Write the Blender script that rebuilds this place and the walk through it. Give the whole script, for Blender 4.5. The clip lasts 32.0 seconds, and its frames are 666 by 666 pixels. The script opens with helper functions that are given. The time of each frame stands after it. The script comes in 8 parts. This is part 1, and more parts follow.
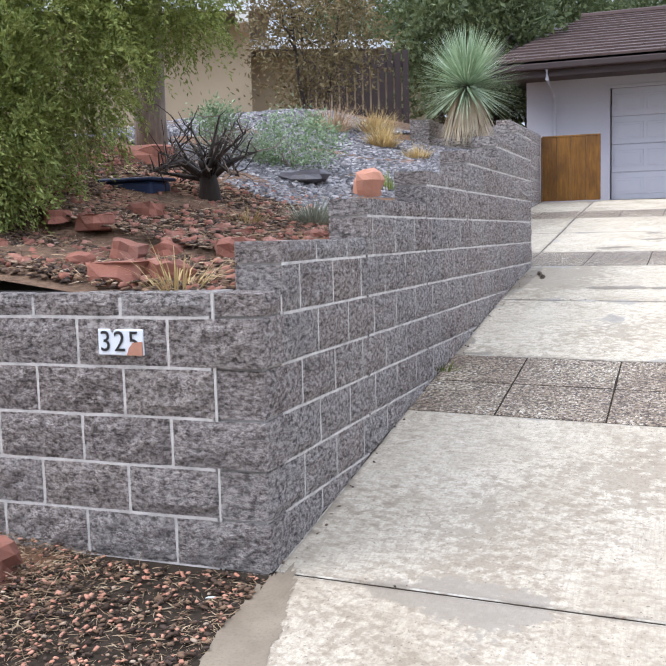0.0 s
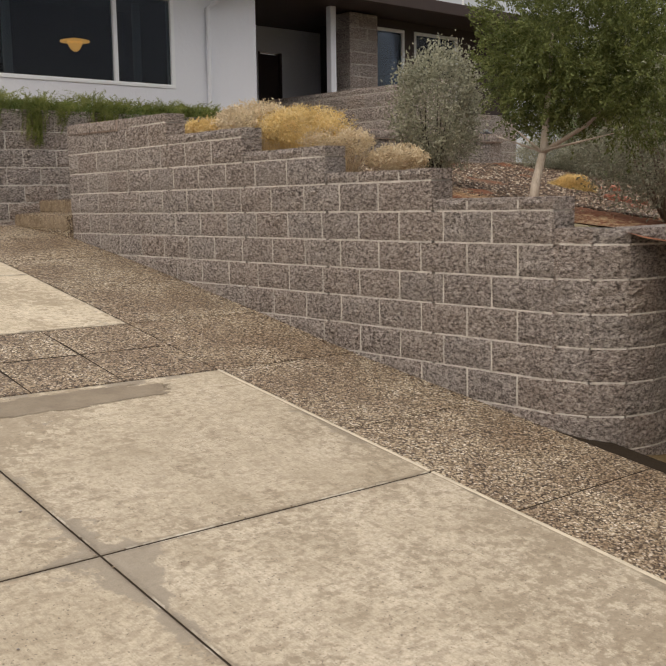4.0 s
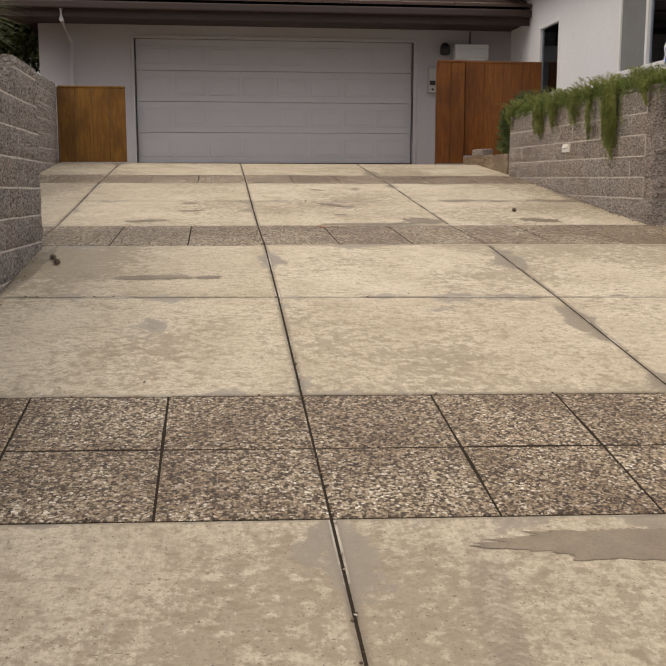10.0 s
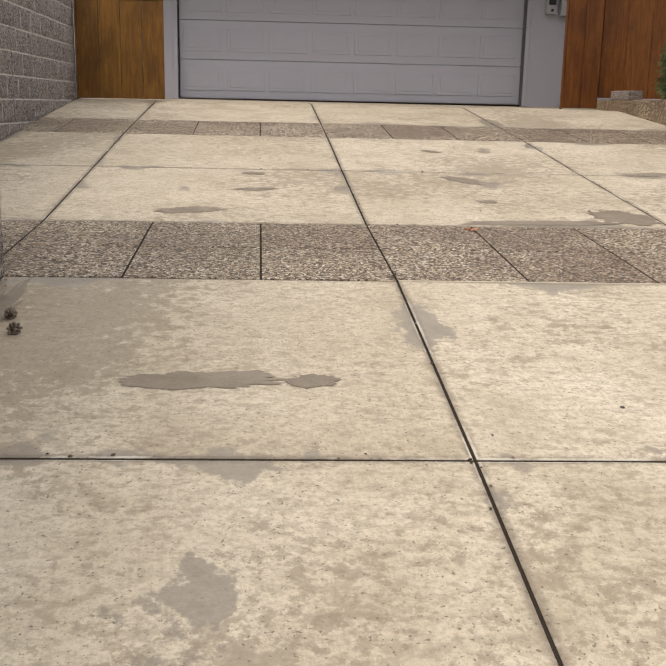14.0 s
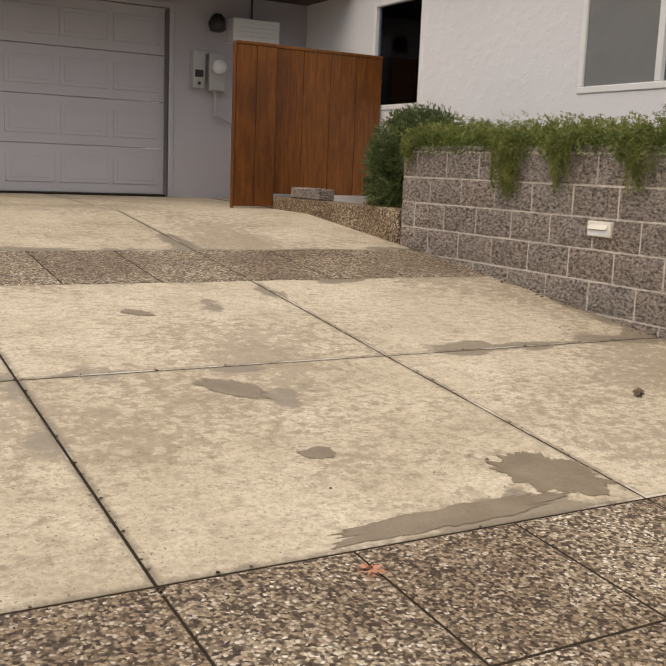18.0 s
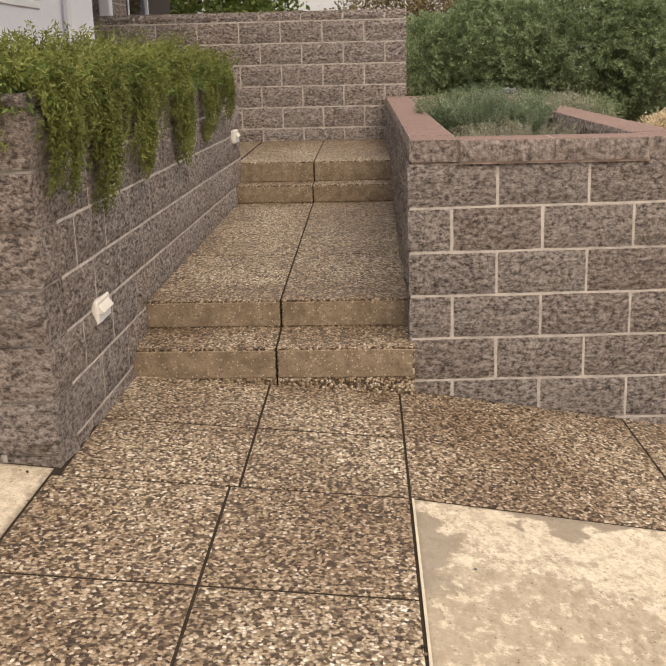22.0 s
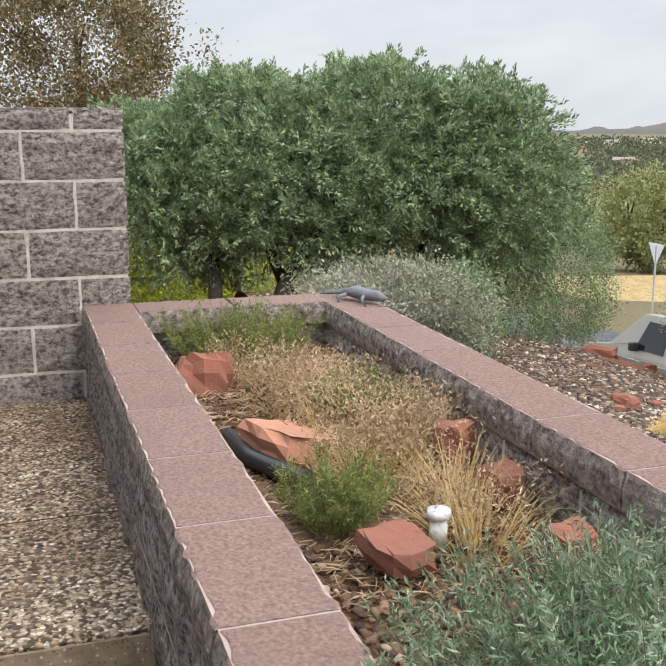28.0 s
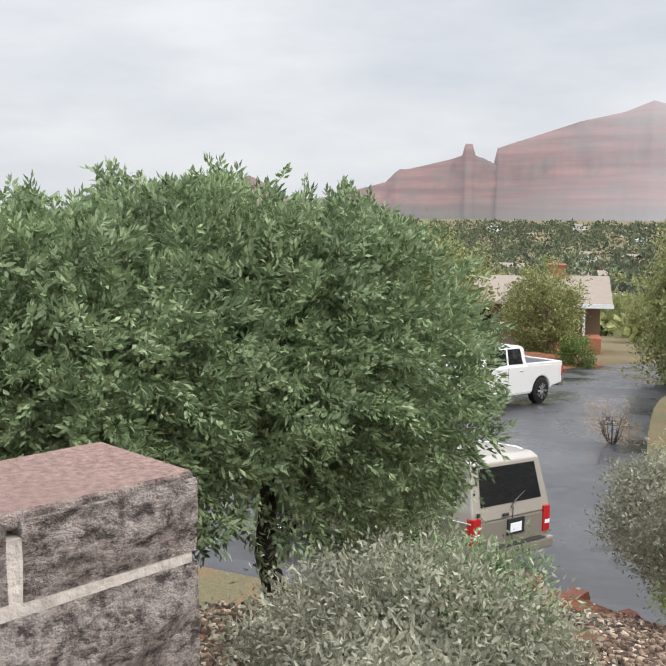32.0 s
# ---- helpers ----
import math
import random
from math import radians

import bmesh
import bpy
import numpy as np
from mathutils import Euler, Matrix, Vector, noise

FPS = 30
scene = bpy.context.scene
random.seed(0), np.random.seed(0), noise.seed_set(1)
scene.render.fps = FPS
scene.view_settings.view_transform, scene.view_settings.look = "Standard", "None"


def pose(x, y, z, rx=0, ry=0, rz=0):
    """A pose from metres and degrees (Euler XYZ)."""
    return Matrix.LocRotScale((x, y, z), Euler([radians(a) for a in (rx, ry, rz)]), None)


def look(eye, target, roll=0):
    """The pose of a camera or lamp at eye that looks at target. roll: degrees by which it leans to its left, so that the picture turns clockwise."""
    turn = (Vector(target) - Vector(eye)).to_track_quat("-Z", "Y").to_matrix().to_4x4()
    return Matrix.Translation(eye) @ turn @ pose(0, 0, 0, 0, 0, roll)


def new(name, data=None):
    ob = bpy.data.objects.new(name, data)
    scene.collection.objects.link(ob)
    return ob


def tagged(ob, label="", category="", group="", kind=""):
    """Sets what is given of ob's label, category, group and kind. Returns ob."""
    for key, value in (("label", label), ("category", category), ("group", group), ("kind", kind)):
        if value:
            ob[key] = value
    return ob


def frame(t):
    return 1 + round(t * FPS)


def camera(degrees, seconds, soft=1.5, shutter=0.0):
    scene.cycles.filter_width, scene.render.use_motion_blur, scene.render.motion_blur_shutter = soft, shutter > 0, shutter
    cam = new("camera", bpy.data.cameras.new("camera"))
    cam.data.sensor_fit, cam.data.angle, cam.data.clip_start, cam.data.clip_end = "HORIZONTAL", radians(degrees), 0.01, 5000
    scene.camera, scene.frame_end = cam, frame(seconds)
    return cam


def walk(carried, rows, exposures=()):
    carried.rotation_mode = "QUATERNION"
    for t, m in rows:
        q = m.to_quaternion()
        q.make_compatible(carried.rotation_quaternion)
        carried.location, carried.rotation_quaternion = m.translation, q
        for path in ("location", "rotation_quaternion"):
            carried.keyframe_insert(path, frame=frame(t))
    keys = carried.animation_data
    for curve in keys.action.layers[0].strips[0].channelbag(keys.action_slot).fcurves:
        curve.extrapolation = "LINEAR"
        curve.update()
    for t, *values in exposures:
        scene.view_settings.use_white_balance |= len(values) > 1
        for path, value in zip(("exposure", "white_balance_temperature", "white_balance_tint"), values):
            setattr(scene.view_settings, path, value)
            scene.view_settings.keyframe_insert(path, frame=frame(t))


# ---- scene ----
cam = camera(37.91, 32.0, soft=1.5)
PATH = [
    (0, (-0.158, -5.145, 1.079), (-0.857, -3.285, 0.857), -1.6),
    (0.5, (-0.137, -5.136, 1.085), (-0.55, -3.193, 0.849), -1.5),
    (1, (-0.087, -5.144, 1.083), (-0.155, -3.161, 0.837), -1.4),
    (1.5, (-0.05, -5.17, 1.089), (0.218, -3.205, 0.829), -1.3),
    (2, (-0.016, -5.124, 1.051), (0.561, -3.227, 0.786), -1.1),
    (2.5, (0.023, -5.131, 1.055), (0.863, -3.337, 0.778), -1.1),
    (3, (0.063, -5.108, 1.04), (1.106, -3.425, 0.759), -1.0),
    (3.5, (0.08, -5.111, 1.043), (1.273, -3.531, 0.755), -0.9),
    (4, (0.101, -5.109, 1.041), (1.407, -3.623, 0.749), -0.7),
    (4.5, (0.124, -5.109, 1.033), (1.518, -3.705, 0.741), -0.5),
    (7, (0.05, -5.15, 1.102), (1.247, -3.581, 0.777), 1.0),
    (7.5, (-0.074, -5.064, 1.112), (0.903, -3.352, 0.773), 1.5),
    (8, (-0.068, -4.76, 1.081), (0.681, -2.94, 0.731), 1.4),
    (8.5, (-0.1, -4.419, 1.08), (0.457, -2.53, 0.728), 0.9),
    (9, (-0.229, -3.977, 1.078), (0.186, -2.05, 0.742), 0.4),
    (9.5, (-0.297, -3.551, 1.074), (0.016, -1.602, 0.754), 0.1),
    (10, (-0.36, -3.079, 1.117), (-0.127, -1.118, 0.804), 0.0),
    (10.5, (-0.471, -2.646, 1.148), (-0.288, -0.68, 0.83), 0.0),
    (11, (-0.514, -2.207, 1.185), (-0.362, -0.24, 0.861), -0.0),
    (11.5, (-0.581, -1.777, 1.19), (-0.44, 0.191, 0.861), -0.1),
    (12, (-0.652, -1.348, 1.225), (-0.499, 0.617, 0.881), 0.1),
    (12.5, (-0.625, -0.909, 1.287), (-0.454, 1.049, 0.913), 0.4),
    (13, (-0.657, -0.476, 1.29), (-0.481, 1.472, 0.87), 0.8),
    (13.5, (-0.593, -0.081, 1.302), (-0.441, 1.859, 0.838), 1.2),
    (15.5, (-0.639, 1.515, 1.578), (-0.451, 3.475, 1.226), 0.1),
    (16, (-0.715, 1.939, 1.619), (-0.287, 3.872, 1.329), 0.9),
    (16.5, (-0.728, 2.267, 1.659), (-0.06, 4.13, 1.373), 0.8),
    (17, (-0.688, 2.635, 1.742), (0.094, 4.45, 1.436), 1.4),
    (17.5, (-0.774, 3.072, 1.747), (0.103, 4.84, 1.421), 2.0),
    (18, (-0.787, 3.403, 1.773), (0.19, 5.116, 1.44), 2.3),
    (18.5, (-0.734, 3.791, 1.849), (0.336, 5.449, 1.524), 2.4),
    (19, (-0.764, 4.101, 1.873), (0.41, 5.69, 1.563), 2.1),
    (19.5, (-0.77, 4.444, 1.903), (0.531, 5.936, 1.623), 1.6),
    (20, (-0.643, 4.706, 1.932), (0.874, 5.979, 1.654), 1.3),
    (20.5, (-0.468, 4.814, 1.94), (1.335, 5.596, 1.568), -0.4),
    (21, (-0.337, 4.484, 2.09), (1.557, 4.852, 1.561), -1.6),
    (21.5, (0.085, 4.455, 2.078), (1.996, 4.61, 1.518), -0.9),
    (22, (0.501, 4.52, 2.058), (2.427, 4.595, 1.521), -1.3),
    (22.5, (0.945, 4.568, 2.058), (2.868, 4.565, 1.512), -1.7),
    (23, (1.39, 4.576, 2.054), (3.308, 4.553, 1.486), -1.7),
    (23.5, (1.845, 4.62, 2.05), (3.75, 4.58, 1.443), -1.2),
    (24, (2.328, 4.601, 2.025), (4.225, 4.559, 1.392), -0.8),
    (24.5, (2.828, 4.607, 2.022), (4.716, 4.565, 1.364), -0.7),
    (26.5, (4.958, 4.764, 2.132), (6.853, 4.717, 1.494), -0.7),
    (27, (5.353, 4.735, 2.229), (7.261, 4.662, 1.633), -0.6),
    (27.5, (5.711, 4.68, 2.451), (7.617, 4.32, 1.965), -0.6),
    (28, (6.147, 4.582, 2.491), (8.004, 3.973, 2.066), 0.1),
    (28.5, (6.575, 4.571, 2.537), (8.362, 3.771, 2.129), -0.1),
    (29, (6.924, 4.507, 2.541), (8.601, 3.486, 2.156), -0.0),
    (29.5, (7.499, 4.505, 2.507), (8.999, 3.238, 2.127), -0.2),
    (30, (7.933, 4.436, 2.531), (9.075, 2.837, 2.158), -0.2),
    (30.5, (8.347, 4.296, 2.616), (9.288, 2.571, 2.244), 0.1),
    (31, (8.721, 4.303, 2.703), (9.595, 2.546, 2.317), 0.2),
    (31.5, (9.091, 4.333, 2.824), (9.95, 2.563, 2.466), 0.1),
    (31.7, (9.245, 4.374, 2.801), (10.191, 2.641, 2.484), 0.1),
    (31.9, (9.427, 4.563, 2.869), (10.631, 2.99, 2.592), 0.2),
    (32, (9.533, 4.739, 2.829), (10.933, 3.334, 2.571), 0.3),
]
import collections

walk(cam, [(t, look(eye, target, roll)) for t, eye, target, roll in PATH],
     exposures=[(0.0, 0.85, 6330, 12), (1.0, 0.07, 6480, 12), (2.0, -0.23, 7330, 12), (3.0, -0.13, 8280, 13), (4.0, -0.08, 8580, 13), (7.0, 0.02, 8680, 13), (8.0, -0.13, 8730, 14), (10.0, -0.18, 8680, 14), (12.0, 0.02, 8980, 14), (13.0, 0.02, 8980, 14),
                (15.5, 0.07, 6630, 12), (16.0, 0.02, 6730, 12), (16.6, -0.13, 7980, 13), (18.0, -0.08, 8780, 14), (20.0, -0.05, 8430, 13), (21.0, 0.27, 9250, 16), (23.0, 0.28, 9300, 17), (24.5, 0.57, 9150, 17),
                (26.5, 0.90, 6700, 10), (27.0, 0.95, 6700, 10), (28.0, 0.75, 7370, 10), (29.0, 0.55, 7270, 10), (30.0, 0.42, 7270, 10), (31.2, 0.33, 7120, 9), (32.0, 0.73, 7470, 11)])

# ---- daylight: overcast sky and a wide, weak sun ----
SUN_AZ, SUN_EL = 245.0, 48.0          # degrees clockwise from +y, and above the horizon


def make_world():
    w = bpy.data.worlds.new("overcast_sky")
    scene.world = w
    w.use_nodes = True
    nt = w.node_tree
    nt.nodes.clear()
    out = nt.nodes.new("ShaderNodeOutputWorld")
    bg = nt.nodes.new("ShaderNodeBackground")
    sky = nt.nodes.new("ShaderNodeTexSky")
    sky.sky_type = "NISHITA"
    sky.sun_disc = False
    sky.sun_elevation = radians(SUN_EL)
    sky.sun_rotation = radians(SUN_AZ)
    sky.dust_density = 2.0
    tc = nt.nodes.new("ShaderNodeTexCoord")
    mp = nt.nodes.new("ShaderNodeMapping")
    mp.inputs["Scale"].default_value = (1.0, 1.0, 3.5)
    n1 = nt.nodes.new("ShaderNodeTexNoise")
    n1.inputs["Scale"].default_value = 2.2
    n1.inputs["Detail"].default_value = 6
    n1.inputs["Roughness"].default_value = 0.55
    ramp = nt.nodes.new("ShaderNodeValToRGB")
    ramp.color_ramp.elements[0].position = 0.3
    ramp.color_ramp.elements[0].color = (3.8, 4.5, 5.7, 1)
    ramp.color_ramp.elements[1].position = 0.72
    ramp.color_ramp.elements[1].color = (6.2, 6.85, 7.9, 1)
    mix = nt.nodes.new("ShaderNodeMix")
    mix.data_type = "RGBA"
    mix.inputs["Factor"].default_value = 0.92
    nt.links.new(tc.outputs["Generated"], mp.inputs["Vector"])
    nt.links.new(mp.outputs["Vector"], n1.inputs["Vector"])
    nt.links.new(n1.outputs["Fac"], ramp.inputs["Fac"])
    nt.links.new(sky.outputs["Color"], mix.inputs["A"])
    nt.links.new(ramp.outputs["Color"], mix.inputs["B"])
    nt.links.new(mix.outputs["Result"], bg.inputs["Color"])
    # an overcast sky is brightest overhead
    sep = nt.nodes.new("ShaderNodeSeparateXYZ")
    lift = nt.nodes.new("ShaderNodeMapRange")
    for key, val in (("From Min", 0.24), ("From Max", 0.6), ("To Min", 0.085), ("To Max", 0.26)):
        lift.inputs[key].default_value = val
    nt.links.new(tc.outputs["Generated"], sep.inputs["Vector"])
    nt.links.new(sep.outputs["Z"], lift.inputs["Value"])
    nt.links.new(lift.outputs["Result"], bg.inputs["Strength"])
    nt.links.new(bg.outputs["Background"], out.inputs["Surface"])


make_world()
sun_data = bpy.data.lights.new("sun", "SUN")
sun_data.energy = 1.0
sun_data.angle = radians(35)
sun_data.color = (1.0, 0.96, 0.9)
sun = new("sun", sun_data)
a, e = radians(SUN_AZ), radians(SUN_EL)
sun.matrix_world = look((math.sin(a) * math.cos(e) * 30, math.cos(a) * math.cos(e) * 30, math.sin(e) * 30), (0, 0, 0))


# ---- materials ----
class Nodes:
    """Short spelling for a node tree under construction."""

    def __init__(self, name):
        self.mat = bpy.data.materials.new(name)
        self.mat.use_nodes = True
        self.nt = self.mat.node_tree
        self.bsdf = self.nt.nodes["Principled BSDF"]
        self.tc = self.nt.nodes.new("ShaderNodeTexCoord")
        self.geo = self.nt.nodes.new("ShaderNodeNewGeometry")
        self.obj = self.nt.nodes.new("ShaderNodeObjectInfo")
        self.world = self.geo.outputs["Position"]
        self.local = self.tc.outputs["Object"]

    def link(self, a, b):
        self.nt.links.new(a, b)

    def put(self, node, key, v):
        if hasattr(v, "node"):
            self.link(v, node.inputs[key])
        else:
            node.inputs[key].default_value = v

    def noise(self, vec, scale, detail=3.0, rough=0.55, stretch=None):
        n = self.nt.nodes.new("ShaderNodeTexNoise")
        n.inputs["Scale"].default_value = scale
        n.inputs["Detail"].default_value = detail
        n.inputs["Roughness"].default_value = rough
        if stretch:
            m = self.nt.nodes.new("ShaderNodeMapping")
            m.inputs["Scale"].default_value = stretch
            self.link(vec, m.inputs["Vector"])
            vec = m.outputs["Vector"]
        self.link(vec, n.inputs["Vector"])
        return n.outputs["Fac"]

    def voronoi(self, vec, scale, feature="F1"):
        n = self.nt.nodes.new("ShaderNodeTexVoronoi")
        n.feature = feature
        n.inputs["Scale"].default_value = scale
        self.link(vec, n.inputs["Vector"])
        return n

    def ramp(self, fac, stops):
        r = self.nt.nodes.new("ShaderNodeValToRGB")
        el = r.color_ramp.elements
        while len(el) < len(stops):
            el.new(0.5)
        for q, (p, c) in zip(el, stops):
            q.position = p
            q.color = (*c, 1) if len(c) == 3 else c
        self.link(fac, r.inputs["Fac"])
        return r.outputs["Color"]

    def grey(self, fac, a, b, lo=0.0, hi=1.0):
        m = self.nt.nodes.new("ShaderNodeMapRange")
        self.link(fac, m.inputs["Value"])
        for k, v in (("From Min", a), ("From Max", b), ("To Min", lo), ("To Max", hi)):
            m.inputs[k].default_value = v
        return m.outputs["Result"]

    def mix(self, fac, a, b, how="MIX"):
        m = self.nt.nodes.new("ShaderNodeMix")
        m.data_type = "RGBA"
        m.blend_type = how
        self.put(m, "Factor", fac)
        self.put(m, "A", a if hasattr(a, "node") else (*a, 1))
        self.put(m, "B", b if hasattr(b, "node") else (*b, 1))
        return m.outputs["Result"]

    def math(self, op, a, b=0.0):
        m = self.nt.nodes.new("ShaderNodeMath")
        m.operation = op
        for k, v in ((0, a), (1, b)):
            self.put(m, k, v)
        return m.outputs[0]

    def bump(self, height, strength=0.5, dist=0.01, after=None):
        b = self.nt.nodes.new("ShaderNodeBump")
        b.inputs["Strength"].default_value = strength
        b.inputs["Distance"].default_value = dist
        self.link(height, b.inputs["Height"])
        if after:
            self.link(after, b.inputs["Normal"])
        return b.outputs["Normal"]

    def done(self, color, rough=0.8, normal=None, metal=0.0, spec=0.4):
        self.put(self.bsdf, "Base Color", color if hasattr(color, "node") else (*color, 1))
        self.put(self.bsdf, "Roughness", rough)
        self.bsdf.inputs["Metallic"].default_value = metal
        self.bsdf.inputs["Specular IOR Level"].default_value = spec
        if normal:
            self.link(normal, self.bsdf.inputs["Normal"])
        return self.mat


TRACK_X, TRACK_Y, TRACK_K = 0.328, 1.7, 0.06


def concrete_mat():
    """Cream broom-finished concrete with dark speckled mottling, crisp damp patches and wet slab edges."""
    n = Nodes("driveway_concrete")
    big = n.noise(n.world, 0.7, 3)
    mid = n.noise(n.world, 2.6, 5, 0.65)
    speck = n.noise(n.world, 17, 6, 0.74)
    fine = n.noise(n.world, 55, 4, 0.75)
    pits = n.noise(n.world, 150, 2)
    broom = n.noise(n.world, 16, 3, 0.6, (9, 0.6, 1))
    c = n.ramp(mid, [(0.3, (0.5, 0.42, 0.31)), (0.5, (0.635, 0.545, 0.42)), (0.72, (0.735, 0.645, 0.515))])
    c = n.mix(n.grey(fine, 0.42, 0.66, 0, 0.65), c, (0.33, 0.275, 0.2))
    c = n.mix(n.grey(broom, 0.5, 0.75, 0, 0.3), c, (0.7, 0.63, 0.51))
    c = n.mix(n.grey(n.obj.outputs["Random"], 0, 1, 0, 0.3), c, (0.62, 0.57, 0.48), "MULTIPLY")
    # dark speckled soiling, gathered in clouds of its own
    cloud = n.grey(n.noise(n.world, 1.9, 5, 0.7), 0.36, 0.62, 0.25, 1.0)
    flecks = n.grey(n.noise(n.world, 17, 6, 0.68, (1.0, 1.6, 1.0)), 0.47, 0.6)
    c = n.mix(n.math("MULTIPLY", n.math("MULTIPLY", flecks, cloud), 0.72), c, (0.3, 0.235, 0.165))
    field = n.math("ADD", n.math("MULTIPLY", big, 0.9), n.math("MULTIPLY", speck, 1.0))
    c = n.mix(n.math("MULTIPLY", n.grey(field, 0.98, 1.05), 0.6), c, (0.27, 0.21, 0.145))
    c = n.mix(n.grey(n.noise(n.world, 85, 2, 0.5), 0.65, 0.71, 0, 0.75), c, (0.12, 0.095, 0.07))
    # the lower slabs are wetter, with broom lines and a curving tyre track
    w = n.nt.nodes.new("ShaderNodeSeparateXYZ")
    n.link(n.world, w.inputs["Vector"])
    lower = n.grey(n.math("ADD", w.outputs["Y"], n.math("MULTIPLY", big, 1.5)), 2.0, -0.5, 0.0, 1.0)
    c = n.mix(n.math("MULTIPLY", lower, 0.7), c, (0.76, 0.75, 0.76), "MULTIPLY")
    lines = n.noise(n.world, 26, 4, 0.7, (4.5, 0.22, 1))
    c = n.mix(n.math("MULTIPLY", lower, n.grey(lines, 0.5, 0.66, 0, 0.42)), c, (0.27, 0.225, 0.17))
    bend = n.math("MULTIPLY", n.math("POWER", n.math("ADD", w.outputs["Y"], TRACK_Y), 2.0), TRACK_K)
    across = n.math("SUBTRACT", n.math("SUBTRACT", w.outputs["X"], TRACK_X), bend)
    track = n.math("ABSOLUTE", across)
    # tread blocks: two rows of slanting bars
    bars = n.math("SINE", n.math("MULTIPLY", n.math("ADD", w.outputs["Y"], n.math("MULTIPLY", track, 0.7)), 210.0))
    tread = n.math("MULTIPLY", n.grey(n.math("ADD", track, n.math("MULTIPLY", n.noise(n.world, 40, 3), 0.02)), 0.062, 0.078, 1.0, 0.0), n.grey(bars, -0.8, 0.8, 0.5, 1.0))
    tread = n.math("MULTIPLY", tread, n.grey(n.noise(n.world, 9, 5, 0.7), 0.34, 0.6, 0.3, 0.92))
    c = n.mix(n.math("MULTIPLY", tread, n.math("MULTIPLY", lower, n.grey(w.outputs["Y"], 0.0, -0.3, 0.0, 1.0))), c, (0.2, 0.165, 0.13))
    # rain still lies along the slab's edges
    at = n.nt.nodes.new("ShaderNodeAttribute")
    at.attribute_name = "rim"
    g = n.nt.nodes.new("ShaderNodeSeparateXYZ")
    n.link(at.outputs["Vector"], g.inputs["Vector"])
    edge = n.math("MINIMUM", g.outputs["X"], g.outputs["Y"])
    wetn = n.noise(n.world, 1.25, 8, 0.68)
    wet = n.math("ADD", wetn, n.grey(edge, 0.0, 0.2, 0.15, 0.0))
    damp = n.grey(wet, 0.655, 0.675)
    c = n.mix(n.math("MULTIPLY", damp, 0.8), c, (0.24, 0.195, 0.145))
    ragged = n.math("ADD", edge, n.math("MULTIPLY", speck, 0.07))
    c = n.mix(n.grey(ragged, 0.038, 0.058, 0.62, 0.0), c, (0.17, 0.135, 0.1))
    chip = n.math("MULTIPLY", n.grey(n.math("ADD", edge, n.math("MULTIPLY", fine, 0.012)), 0.011, 0.015, 1.0, 0.0), n.grey(n.noise(n.world, 1.7, 6, 0.75), 0.5, 0.6))
    c = n.mix(n.math("MULTIPLY", chip, 0.6), c, (0.74, 0.68, 0.58))
    r = n.grey(damp, 0, 1, 0.8, 0.36)
    h = n.math("ADD", n.math("MULTIPLY", pits, 0.5), n.math("ADD", fine, n.math("MULTIPLY", broom, 0.5)))
    return n.done(c, r, n.bump(h, 0.5, 0.004), spec=0.45)


